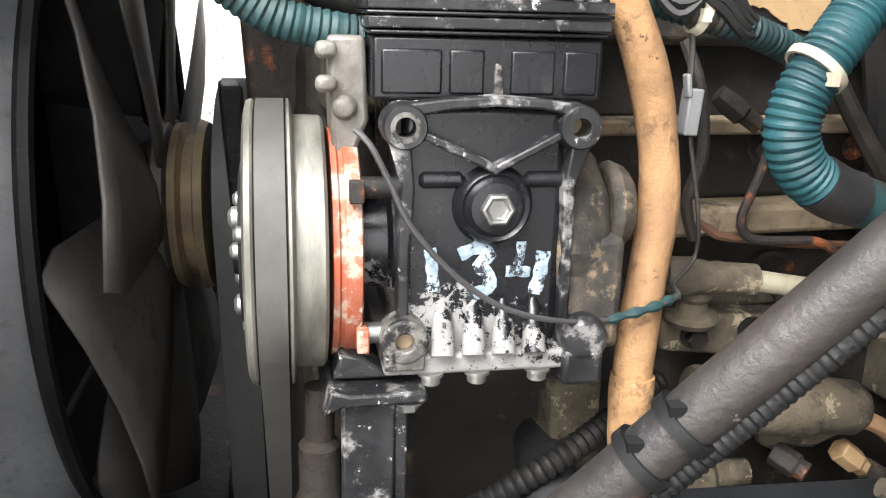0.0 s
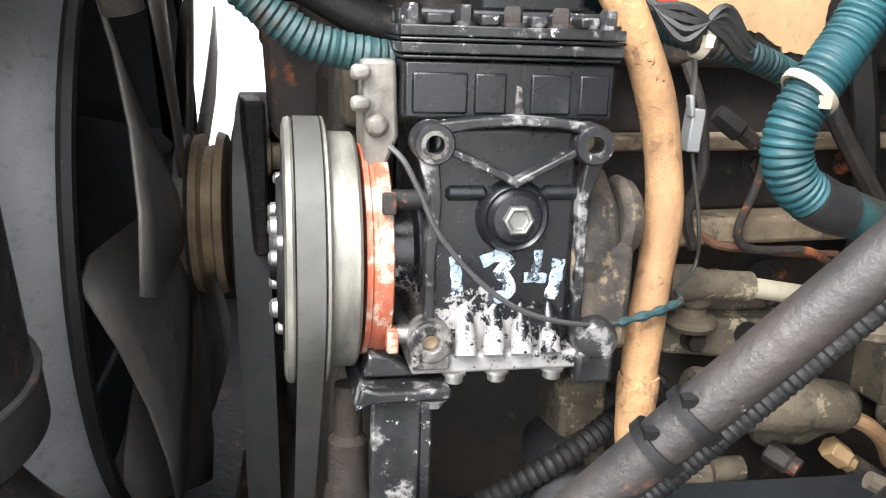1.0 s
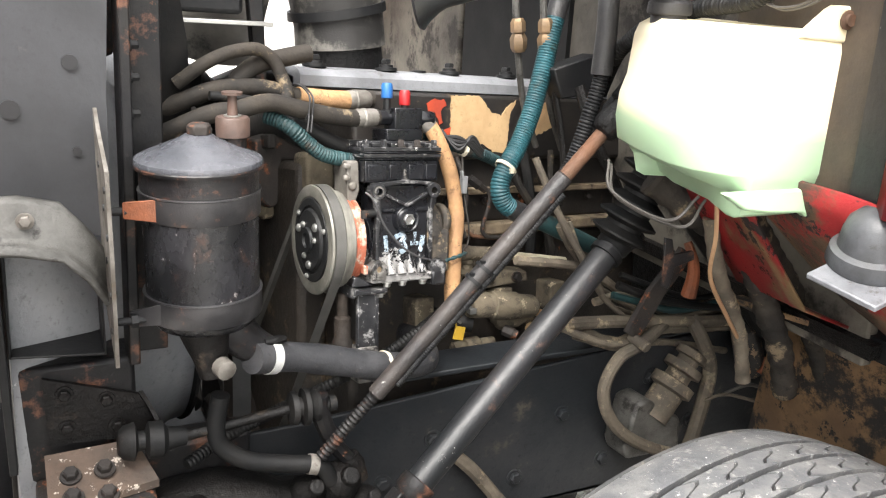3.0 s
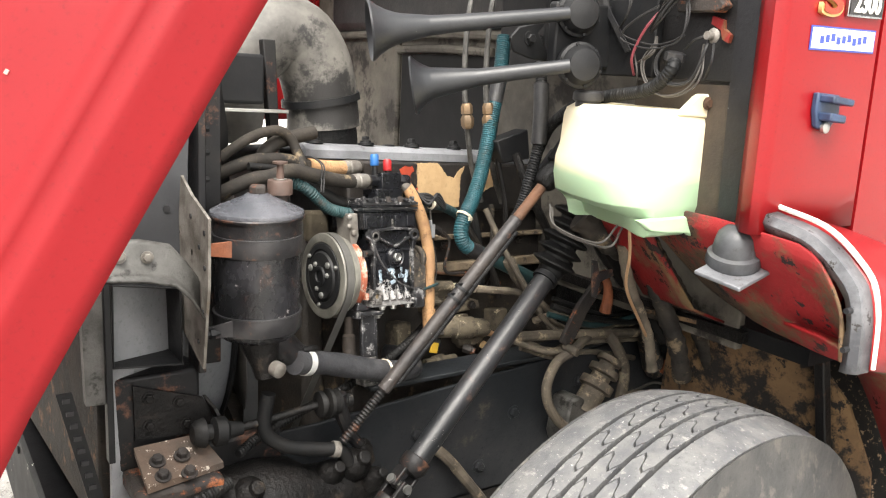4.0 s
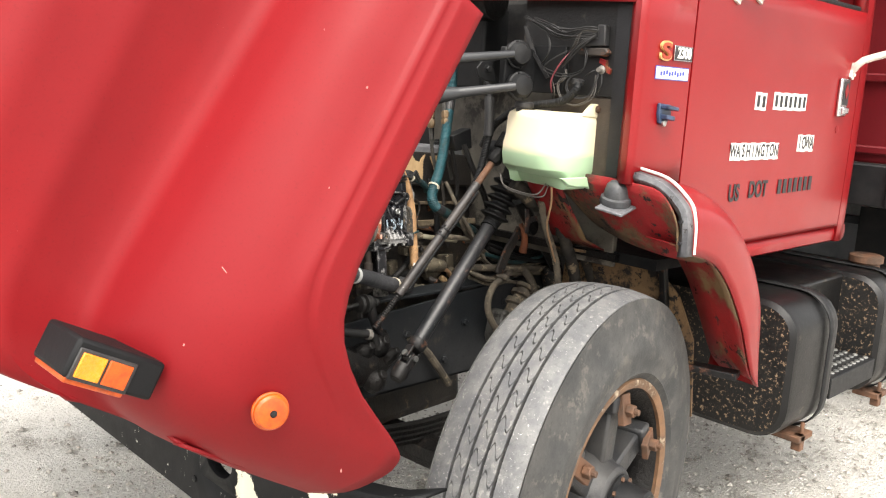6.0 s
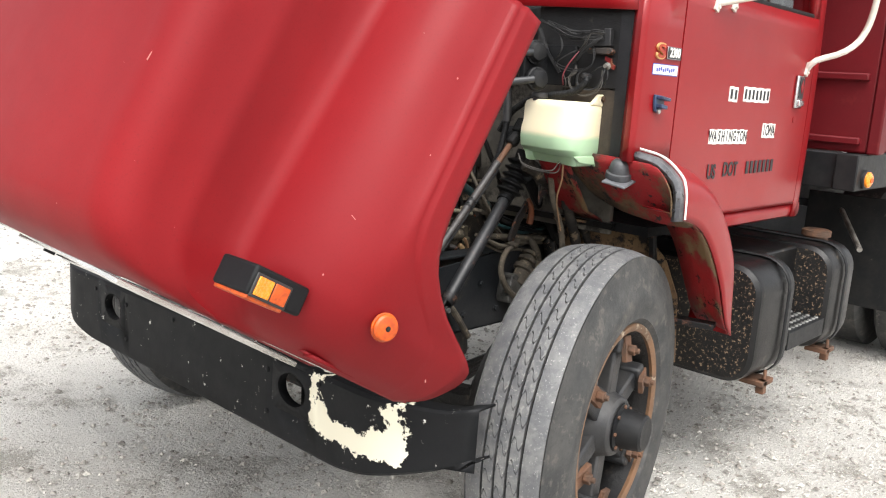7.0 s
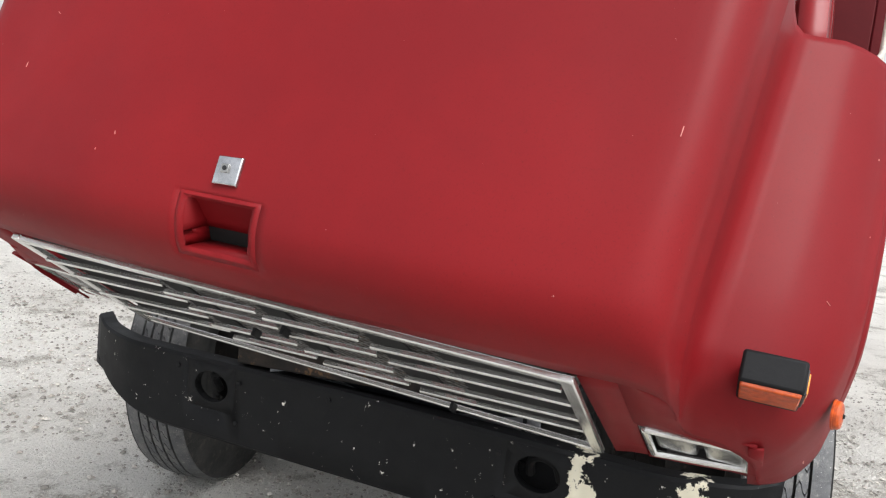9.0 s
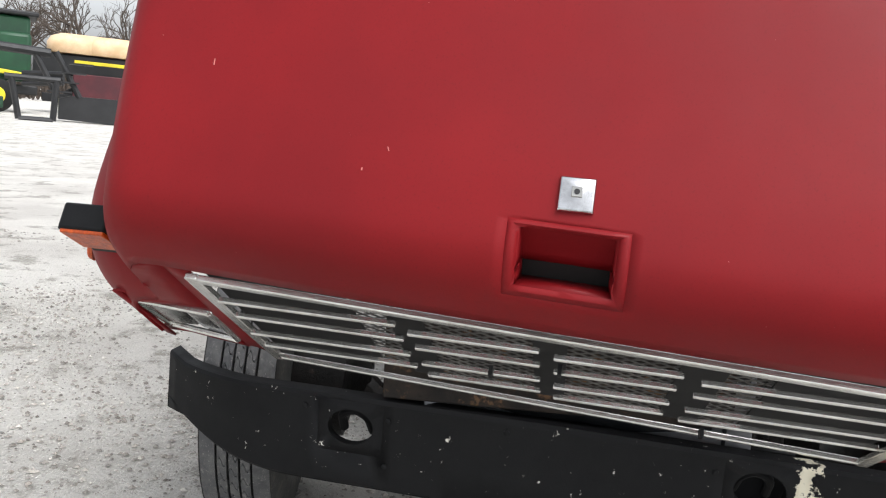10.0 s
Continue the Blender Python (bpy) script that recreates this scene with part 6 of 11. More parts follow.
bm.transform(FRONT)
part("lower_hose", bm, rubber, engine)
for pts, r, m_ in (
        ([(0.215, 0.100, -0.070), (0.232, 0.094, -0.084), (0.258, 0.094, -0.088), (0.300, 0.096, -0.094), (0.343, 0.100, -0.098)], 0.0032, rusty_clamp),
        ([(0.196, 0.095, 0.040), (0.206, 0.088, 0.010), (0.212, 0.088, -0.030), (0.206, 0.092, -0.060), (0.216, 0.095, -0.086)], 0.0040, rusty_black),
        ([(0.300, 0.10, 0.036), (0.318, 0.085, -0.005), (0.352, 0.082, -0.050), (0.385, 0.085, -0.090), (0.41, 0.09, -0.15)], 0.0065, rubber_dusty),
        ([(0.335, 0.10, 0.060), (0.342, 0.09, 0.000), (0.350, 0.088, -0.060), (0.352, 0.09, -0.12)], 0.0090, rubber),
        ([(0.40, 0.10, 0.050), (0.392, 0.09, -0.01), (0.385, 0.09, -0.07), (0.40, 0.095, -0.13)], 0.0055, rubber_dusty)):
    bm = bmesh.new()
    hose(bm, pts, r, 8)
    part("fuel_line", bm, m_, engine)
for x in (0.14, 0.30, 0.42):
    bm = bmesh.new()
    box(bm, (x, 0.116, -0.20), (0.035, 0.05, 0.05))
    lathe(bm, (x, 0.10, -0.23), (x, 0.08, -0.23), [(0, 0.018), (0.02, 0.014)], 16)
    part("block_boss", bm, dust_cast, engine, bevel=0.004)
bm = bmesh.new()
lathe(bm, (0.33, 0.20, -0.40), (0.33, 0.06, -0.44), [(0, 0.055), (0.11, 0.055), (0.12, 0.045)], 28)
part("oil_filter", bm, engine_dark, engine)
for k in range(7):
    bm = bmesh.new()
    bolt(bm, (0.12 + 0.078 * k, 0.121, -0.032), (0, -1, 0), 0.0065, 0.006)
    part("cover_bolt", bm, rusty_black, engine)
for k in range(4):
    bm = bmesh.new()
    lathe(bm, (0.17 + 0.13 * k, 0.128, -0.128), (0.17 + 0.13 * k, 0.10, -0.128), [(0, 0.022), (0.006, 0.022), (0.0065, 0.018), (0.004, 0.016)], 24)
    part("core_plug", bm, rusty_black, engine)
# fuel pump, cover plate and ball-jointed link low on the engine's side
pump = thing("fuel_pump", (0.03, -0.34, 0.94), "dusty cast fuel pump with cover plate and fittings", "fuel pump")
pale_rod = mat("pale_dusty_rod", lin(178, 172, 150), lin(140, 132, 112), 0.7, s1=14, s2=110, bump=0.3, spots=lin(96, 88, 76), spots_at=0.62, spots_scale=26)
bm = bmesh.new()
extrude_outline(bm, [(-0.040, -0.352, 0.985), (-0.043, -0.352, 1.008), (-0.02, -0.352, 1.012), (0.03, -0.352, 1.010), (0.095, -0.352, 1.002), (0.10, -0.352, 0.985), (0.02, -0.352, 0.978)], (0, 0.03, 0))
part("cover_plate", bm, dust_cast, pump, "dusty cover plate", bevel=0.003)
bm = bmesh.new()
extrude_outline(bm, [(-0.020, -0.338, 1.008), (-0.012, -0.338, 1.034), (0.012, -0.338, 1.036), (0.052, -0.338, 1.010)], (0, 0.03, 0))
part("raised_casting", bm, dust_cast, pump, bevel=0.006)
for x, z in ((-0.018, 0.997), (0.023, 1.000), (0.075, 0.994)):
    bm = bmesh.new()
    lathe(bm, (x, -0.352, z), (x, -0.40, z), [(0, 0.0095), (0.002, 0.0095)], 20)
    bolt(bm, (x, -0.354, z), (0, -1, 0), 0.0072, 0.007, False)
    part("plate_bolt", bm, engine_dark, pump)
bm = bmesh.new()
lathe(bm, (-0.022, -0.352, 1.008), (-0.022, -0.352, 1.06), [(0, 0.017), (0.004, 0.019), (0.008, 0.017), (0.010, 0.011), (0.016, 0.010), (0.020, 0.013), (0.030, 0.012)], 24)
part("ball_stud", bm, dust_cast, pump)
bm = bmesh.new()
lathe(bm, (-0.048, -0.362, 1.047), (0.0, -0.362, 1.043), [(0, 0.010), (0.004, 0.0125), (0.018, 0.0130), (0.021, 0.0115), (0.025, 0.0115), (0.028, 0.0105), (0.05, 0.0105), (0.062, 0.0105), (0.064, 0.0075)], 20)
lk = part("link_end", bm, dust_cast, pump)
bm = bmesh.new()
rod(bm, (0.015, -0.362, 1.041), (0.155, -0.372, 1.020), 0.0072, seg=14)
part("link_rod", bm, pale_rod, pump, "pale dusty link rod")
bm = bmesh.new()
lathe(bm, (-0.024, -0.372, 0.962), (0.12, -0.378, 0.946), [(0.006, 0.012), (0, 0.013), (0, 0.0195), (0.004, 0.021), (0.04, 0.0205), (0.042, 0.023), (0.085, 0.023), (0.09, 0.020), (0.118, 0.019), (0.126, 0.014), (0.128, 0.004)], 28)
body_p = part("pump_barrel", bm, dust_cast, pump, "grey cast pump barrel")
bm = bmesh.new()
box(bm, (-0.027, -0.388, 0.958), (0.012, 0.012, 0.010))
part("pinch_lug", bm, steel, body_p, bevel=0.001)
bm = bmesh.new()
extrude_outline(bm, [(0.03, -0.372, 0.935), (0.036, -0.372, 0.915), (0.075, -0.372, 0.912), (0.10, -0.372, 0.925), (0.10, -0.372, 0.94)], (0, 0.03, 0))
part("pump_foot", bm, dust_cast, pump, bevel=0.004)
for p0, p1, m_ in (((0.045, -0.372, 0.912), (0.062, -0.392, 0.906), rusty_black), ((0.092, -0.375, 0.914), (0.116, -0.38, 0.896), beige_patch)):
    bm = bmesh.new()
    lathe(bm, p0, p1, [(0, 0.0095), (0.018, 0.0095), (0.019, 0.0075), (0.026, 0.0075)], 6)
    part("hex_fitting", bm, m_, pump, bevel=0.0012)
for pts, r, m_ in (([(0.112, -0.379, 0.899), (0.14, -0.385, 0.882), (0.18, -0.38, 0.862), (0.24, -0.36, 0.85)], 0.0085, rubber_dusty), ([(0.098, -0.37, 0.938), (0.118, -0.375, 0.932), (0.14, -0.37, 0.913), (0.16, -0.36, 0.885)], 0.0065, wire_mats[3]),
                   ([(-0.006, -0.345, 1.154), (0.013, -0.35, 1.136), (0.011, -0.352, 1.111), (0.003, -0.352, 1.082), (0.010, -0.352, 1.068), (0.028, -0.35, 1.064), (0.061, -0.348, 1.062), (0.082, -0.345, 1.050)], 0.0032, rusty_black)):
    bm = bmesh.new()
    hose(bm, pts, r, 10, 0.005)
    part("fuel_line", bm, m_, pump)
bm = bmesh.new()
lathe(bm, (-0.020, -0.34, 1.160), (0.010, -0.349, 1.138), [(0, 0.007), (0.008, 0.0085), (0.02, 0.0085), (0.022, 0.006), (0.034, 0.0055)], 6)
part("line_nut", bm, engine_dark, pump)
bm = bmesh.new()
lathe(bm, (-0.04, -0.36, 0.882), (0.035, -0.36, 0.887), [(0, 0.013), (0.02, 0.013), (0.022, 0.016), (0.045, 0.016), (0.05, 0.011), (0.075, 0.010)], 12)
part("drain_fitting", bm, dust_cast, pump)
# pulleys, fan and belts
FAN = Vector((-0.432, -0.01, 0.972))
CRANK_Y, CRANK_Z = -0.01, 0.64
drive = thing("fan_drive", (-0.3, FAN.y, 0.6), "dusty pulleys and drive hub on the engine front", "pulleys")
bm = bmesh.new()
lathe(bm, (-0.23, FAN.y, FAN.z), (-0.60, FAN.y, FAN.z), [(0, 0.03), (0.05, 0.035), (0.068, 0.035), (0.072, 0.085), (0.077, 0.105), (0.109, 0.105), (0.114, 0.085), (0.117, 0.04), (0.125, 0.035)], 40)
part("fan_pulley", bm, engine_dark, drive)
bm = bmesh.new()
lathe(bm, (-0.350, FAN.y, FAN.z), (-0.60, FAN.y, FAN.z), [(0, 0.05), (0.002, 0.075), (0.009, 0.078), (0.012, 0.066), (0.021, 0.064), (0.024, 0.076), (0.031, 0.074), (0.034, 0.050), (0.044, 0.048), (0.046, 0.03)], 40)
part("fan_drive_hub", bm, tan_steel, drive, "tan dusty fan drive hub")
fan = thing("cooling_fan", FAN, "black cooling fan with broad blades, at rest", "fan")
bm = bmesh.new()
lathe(bm, (FAN.x + 0.02, FAN.y, FAN.z), (FAN.x - 0.1, FAN.y, FAN.z), [(0, 0.045), (0.004, 0.078), (0.012, 0.082), (0.022, 0.06), (0.03, 0.058)], 40)
hubp = part("fan_hub", bm, fan_grey, fan)
for k in range(8):
    an = 2 * math.pi * (k + 0.3) / 8
    bm = bmesh.new()
    rows_ = []
    for i in range(6):
        r = 0.062 + 0.195 * i / 5
        w = (0.046 + 0.080 * i / 5) * (0.90 if i == 5 else 1.0)
        tw = radians(20 - 8 * i / 5)
        d, e = Vector((0, math.cos(an), math.sin(an))), Vector((0, -math.sin(an), math.cos(an)))
        row = []
        for j in range(5):
            s_ = (j / 4 - 0.5) * 2 * w
            bow = 0.010 * (1 - (2 * j / 4 - 1) ** 2)
            row.append(FAN + d * r + e * (s_ * math.cos(tw)) + Vector((s_ * math.sin(tw) * 0.8 + bow, 0, 0)))
        rows_.append(row)
    grid_faces(bm, rows_)
    part("blade", bm, fan_grey, fan, thick=0.003)
crank = Vector((-0.32, CRANK_Y, CRANK_Z))
bm = bmesh.new()
lathe(bm, (-0.23, crank.y, crank.z), (-0.44, crank.y, crank.z), [(0, 0.05), (0.005, 0.1), (0.05, 0.10), (0.055, 0.1), (0.075, 0.11), (0.11, 0.11), (0.115, 0.06), (0.125, 0.05)], 40)
part("crank_pulley", bm, engine_dark, drive)


def belt_loop(name, x0, x1, wheels, thick, mt, label, step=0.02):
    """A belt round two pulleys in a plane across the truck: wheels are (y, z, r)."""
    (ya, za, ra), (yb, zb, rb) = wheels
    d = math.hypot(yb - ya, zb - za)
    base = math.atan2(zb - za, yb - ya)
    off = math.acos((ra - rb) / d)
    pts = []
    for k in range(25):
        a = base + off + (2 * math.pi - 2 * off) * k / 24
        pts.append((ya + ra * math.cos(a), za + ra * math.sin(a), a))
    for k in range(25):
        a = base - off + 2 * off * k / 24
        pts.append((yb + rb * math.cos(a), zb + rb * math.sin(a), a))
    bm = bmesh.new()
    ring = []
    for y, z, a in pts:
        o = Vector((0, math.cos(a), math.sin(a))) * thick
        p = Vector((0, y, z))
        ring.append([bm.verts.new(p + Vector((x0, 0, 0)) + o), bm.verts.new(p + Vector((x1, 0, 0)) + o), bm.verts.new(p + Vector((x1 - 0.003, 0, 0))), bm.verts.new(p + Vector((x0 + 0.003, 0, 0)))])
    n = len(ring)
    for i in range(n):
        r0, r1 = ring[i], ring[(i + 1) % n]
        for k in range(4):
            bm.faces.new((r0[k], r0[(k + 1) % 4], r1[(k + 1) % 4], r1[k]))
    o = tagged(link(name, bm, mt, smooth=50), label, "belt")
    return o


fan_belt = belt_loop("fan_belt", -0.338, -0.308, ((FAN.y, FAN.z, 0.105), (crank.y, crank.z, 0.11)), 0.010, belt_mat, "worn black rubber fan belt round two pulleys")

# fan shroud and radiator
shroud = thing("fan_shroud", (-0.6, 0, 0.55), "black fan shroud with chipped paint beside the fan", "fan shroud")
bm = bmesh.new()
rows_ = []
for x, rr, sq in ((-0.425, 0.282, 0.0), (-0.450, 0.285, 0.05), (-0.50, 0.31, 0.25), (-0.57, 0.36, 0.65), (-0.66, 0.40, 1.0)):
    row = []
    for k in range(65):
        a = 2 * math.pi * k / 64
        c_, s_ = math.cos(a), math.sin(a)
        m_ = 1 / max(abs(c_), abs(s_)) ** sq if sq else 1
        row.append((x, FAN.y + rr * c_ * m_, 0.985 + rr * s_ * m_))
    rows_.append(row)
grid_faces(bm, rows_)
part("shroud_shell", bm, shroud_black, shroud, thick=0.006, smooth=60)
bm = bmesh.new()
hose(bm, [(-0.423, FAN.y + 0.282 * math.cos(a), 0.985 + 0.282 * math.sin(a)) for a in np.linspace(0, 2 * math.pi, 40)], 0.006, 6, 0.03)
part("shroud_lip", bm, black_steel, shroud)
radiator = thing("radiator", (-0.70, 0, 0.55), "black radiator core in steel side channels", "radiator")
bm = bmesh.new()
box(bm, (-0.655, 0, 1.09), (0.06, 0.86, 0.74))
part("core", bm, engine_dark, radiator, bevel=0.004)
bm = bmesh.new()
box(bm, (-0.665, 0, 1.52), (0.10, 0.88, 0.12))
part("top_tank", bm, black_steel, radiator, bevel=0.02)
panel_grey = mat("side_panel_black", lin(58, 59, 62), lin(42, 43, 45), 0.5, s1=5, s2=120, bump=0.15, spots=lin(80, 78, 76), spots_at=0.66, spots_scale=9)
bm = bmesh.new()
extrude_outline(bm, [(-0.86, -0.49, 1.14), (-0.565, -0.49, 1.14), (-0.565, -0.49, 1.30), (-0.55, -0.49, 1.62), (-0.86, -0.49, 1.62)], (0, 0.006, 0))
sp_ = part("side_panel", bm, panel_grey, radiator, "black side panel with punched holes")
# solid discs, black to give the dark of punched holes
for x, z, r in ((-0.60, 1.33, 0.008), (-0.597, 1.235, 0.005), (-0.575, 1.20, 0.004), (-0.60, 1.42, 0.006), (-0.66, 1.28, 0.01)):
    bm = bmesh.new()
    rod(bm, (x, -0.4935, z), (x, -0.485, z), r, seg=16)
    part("punched_hole", bm, ink, sp_)
bm = bmesh.new()
box(bm, (-0.545, -0.47, 1.28), (0.012, 0.05, 0.60))
box(bm, (-0.525, -0.45, 1.28), (0.05, 0.006, 0.60))
part("side_channel", bm, black_rusty, radiator, bevel=0.002)
for z in (1.22, 1.275, 1.315, 1.35, 1.16):
    bm = bmesh.new()
    bolt(bm, (-0.538, -0.478, z), (1, 0, 0), 0.005, 0.008)
    part("channel_bolt", bm, black_steel, radiator)
bm = bmesh.new()
rows_ = []
for z, w in ((1.23, 0.055), (1.35, 0.05), (1.48, 0.03), (1.6, 0.02)):
    rows_.append([(-0.52, -0.36, z), (-0.50, -0.37, z), (-0.50 + w, -0.35, z), (-0.50 + w, -0.30, z)])
grid_faces(bm, rows_)
part("air_baffle", bm, rubber, radiator, thick=0.005)

bm = bmesh.new()
box(bm, (-0.465, -0.27, 1.43), (0.19, 0.10, 0.085))
part("header_box", bm, black_steel, radiator, bevel=0.006)
bm = bmesh.new()
box(bm, (-0.40, -0.28, 1.377), (0.13, 0.12, 0.006))
part("header_ledge", bm, steel, radiator, bevel=0.001)
bm = bmesh.new()
extrude_outline(bm, [(-0.367, -0.30, 1.50), (-0.343, -0.30, 1.50), (-0.330, -0.30, 1.27), (-0.345, -0.30, 1.27)], (0, 0.02, 0))
part("hose_post", bm, black_rusty, radiator, bevel=0.002)
bm = bmesh.new()
box(bm, (-0.60, 0.02, 1.45), (0.12, 0.80, 0.24))
part("upper_baffle", bm, black_rusty, radiator, bevel=0.01)

# perforated support bracket beside the canister
brace = thing("perforated_bracket", (-0.57, -0.58, 1.03), "grey perforated steel mounting bracket holding the canister", "bracket")
bm = bmesh.new()
extrude_outline(bm, [(-0.547, -0.483, 1.276), (-0.547, -0.531, 1.255), (-0.547, -0.607, 1.234), (-0.547, -0.602, 1.142), (-0.547, -0.573, 1.012), (-0.547, -0.462, 1.047), (-0.547, -0.465, 1.199)], (0.004, 0, 0))
pl_ = part("plate", bm, alu_dirty, brace)
# the plate is uncut: black discs paint the shade of its holes
for y, z in ((-0.590, 1.212), (-0.566, 1.188), (-0.590, 1.163), (-0.555, 1.128), (-0.580, 1.098), (-0.530, 1.225), (-0.555, 1.048)):
    bm = bmesh.new()
    rod(bm, (-0.5485, y, z), (-0.5415, y, z), 0.0036, seg=10)
    part("punched_hole", bm, ink, pl_)
bm = bmesh.new()
grid_faces(bm, [[(x, -0.555, z1 - 0.002), (x, -0.568, z1), (x, -0.574, z1 - 0.006), (x, -0.576, z0 + 0.006), (x, -0.582, z0), (x, -0.600, z0 - 0.004)] for x, z1, z0 in ((-0.76, 1.203, 1.164), (-0.70, 1.205, 1.165), (-0.661, 1.205, 1.164), (-0.625, 1.205, 1.160), (-0.588, 1.196, 1.151), (-0.566, 1.170, 1.128), (-0.550, 1.146, 1.100))])
arm_grey = mat("grimy_grey_bracket", lin(92, 91, 88), lin(54, 53, 50), 0.5, metal=0.2, s1=18, s2=140, bump=0.4, spots=lin(36, 34, 32), spots_at=0.58, spots_scale=22)
part("bent_arm", bm, arm_grey, brace, "grey pressed bracket arm", thick=0.004, smooth=60)
for x, z in ((-0.655, 1.185), (-0.620, 1.182)):
    bm = bmesh.new()
    bolt(bm, (x, -0.577, z), (0, -1, 0), 0.006, 0.004)
    part("arm_bolt", bm, alu_dirty, brace)
bm = bmesh.new()
extrude_outline(bm, [(-0.662, -0.50, 1.15), (-0.653, -0.50, 1.15), (-0.655, -0.50, 0.86), (-0.664, -0.50, 0.86)], (0, 0.02, 0))
part("upright_channel", bm, black_steel, brace, bevel=0.001)
bm = bmesh.new()
extrude_outline(bm, [(-0.729, -0.49, 0.975), (-0.708, -0.49, 0.975), (-0.672, -0.49, 0.806), (-0.692, -0.49, 0.800)], (0, 0.004, 0))
slot = part("slotted_strip", bm, black_steel, brace, "black slotted steel strip")
# black blocks on the strip paint the dark of its slots
for k in range(8):
    t = 0.06 + 0.115 * k
    bm = bmesh.new()
    box(bm, (-0.7185 + 0.0365 * t, -0.491, 0.975 - 0.172 * t), (0.010, 0.004, 0.007))
    part("slot", bm, ink, slot)
for y, z in ((-0.530, 1.173), (-0.540, 1.051)):
    bm = bmesh.new()
    rod(bm, (-0.547, y, z), (-0.510, y, z), 0.0045, seg=10)
    lathe(bm, (-0.526, y, z), (-0.516, y, z), [(0, 0.0085), (0.007, 0.0085)], 6)
    part("strap_bolt", bm, black_steel, brace)
bm = bmesh.new()
extrude_outline(bm, [(-0.691, -0.49, 1.085), (-0.657, -0.49, 1.122), (-0.658, -0.49, 0.949), (-0.690, -0.49, 0.951)], (0, 0.02, 0))
part("side_strip", bm, arm_grey, brace)

# ---- compressor: built in the engine's frame (x rearwards along the crank, y inwards, z up) ----


def flaked_casting():
    """Gloss black paint on a cast case, flaked to bare aluminium towards the base along a ragged line."""
    m = mat("black_compressor_paint", lin(20, 21, 24), lin(28, 29, 33), 0.26, s1=16, s2=220, bump=0.2, chip=lin(176, 176, 178), chip_at=0.70, chip_scale=150, spots=lin(48, 48, 50), spots_at=0.66, spots_scale=24, bump_dist=0.001)
    n, l = m.node_tree.nodes, m.node_tree.links
    p = n["Principled BSDF"]
    src, rsrc = p.inputs["Base Color"].links[0].from_socket, p.inputs["Roughness"].links[0].from_socket
    tc, sp = n.new("ShaderNodeTexCoord"), n.new("ShaderNodeSeparateXYZ")
    l.new(tc.outputs["Object"], sp.inputs[0])
    big, fine = n.new("ShaderNodeTexNoise"), n.new("ShaderNodeTexNoise")
    for t, sc in ((big, 70), (fine, 260)):
        t.inputs["Scale"].default_value, t.inputs["Detail"].default_value, t.inputs["Roughness"].default_value = sc, 8, 0.72
        l.new(tc.outputs["Object"], t.inputs["Vector"])
    f = lambda op, a, b=None: math_node(n, l, op, a, b)
    edge = f("SUBTRACT", f("MULTIPLY", sp.outputs["X"], -0.30), 0.078)
    field = f("ADD", f("MULTIPLY", f("SUBTRACT", edge, sp.outputs["Z"]), 22.0), f("MULTIPLY", f("ADD", big.outputs["Fac"], -0.5), 3.0))
    field = f("ADD", f("MINIMUM", field, 0.42), f("MULTIPLY", f("ADD", fine.outputs["Fac"], -0.52), 2.2))
    fac = f("GREATER_THAN", field, 0.16)
    pale = n.new("ShaderNodeMix")
    pale.data_type = "RGBA"
    l.new(big.outputs["Fac"], pale.inputs[0])
    pale.inputs[6].default_value, pale.inputs[7].default_value = lin(74, 71, 67), lin(168, 167, 166)
    mx, mr = n.new("ShaderNodeMix"), n.new("ShaderNodeMix")
    mx.data_type = "RGBA"
    l.new(fac, mx.inputs[0])
    l.new(src, mx.inputs[6])
    l.new(pale.outputs[2], mx.inputs[7])
    l.new(mx.outputs[2], p.inputs["Base Color"])
    l.new(fac, mr.inputs[0])
    l.new(rsrc, mr.inputs[2])
    mr.inputs[3].default_value = 0.6
    l.new(mr.outputs[0], p.inputs["Roughness"])
    return m


case_paint = flaked_casting()
scuffed = mat("scuffed_black_casting", lin(22, 23, 25), lin(46, 46, 48), 0.34, s1=34, s2=220, bump=0.4, spots=lin(128, 127, 126), spots_at=0.58, spots_scale=42, chip=lin(190, 189, 188), chip_at=0.62, chip_scale=120, bump_dist=0.0012)
rear_dust = mat("dust_caked_rear_cover", lin(84, 76, 66), lin(40, 38, 36), 0.75, s1=34, s2=180, bump=0.7, spots=lin(118, 104, 84), spots_at=0.56, spots_scale=50, bump_dist=0.002)
bare_pale = mat("bare_scraped_aluminium", lin(122, 119, 115), lin(66, 64, 61), 0.5, metal=0.15, s1=60, s2=260, bump=0.5, spots=lin(26, 25, 25), spots_at=0.52, spots_scale=90, bump_dist=0.001)
comp = thing("air_conditioning_compressor", (0, 0, 0), "black chipped air-conditioning compressor with belt clutch", "compressor")
bm = bmesh.new()
box(bm, (0.041, 0.072, -0.055), (0.084, 0.124, 0.132))
part("crankcase", bm, case_paint, comp, bevel=0.006, seg=3)
bm = bmesh.new()
box(bm, (0.0425, 0.068, 0.026), (0.113, 0.106, 0.030))
cyl = part("cylinder_block", bm, case_paint, comp, bevel=0.0018)
for x0, x1 in ((-0.010, 0.019), (0.0225, 0.0395), (0.0525, 0.0745), (0.079, 0.096)):
    bm = bmesh.new()
    box(bm, ((x0 + x1) / 2, 0.0148, 0.0245), (x1 - x0, 0.0030, 0.021))
    part("raised_panel", bm, case_paint, cyl, bevel=0.0012)
bm = bmesh.new()
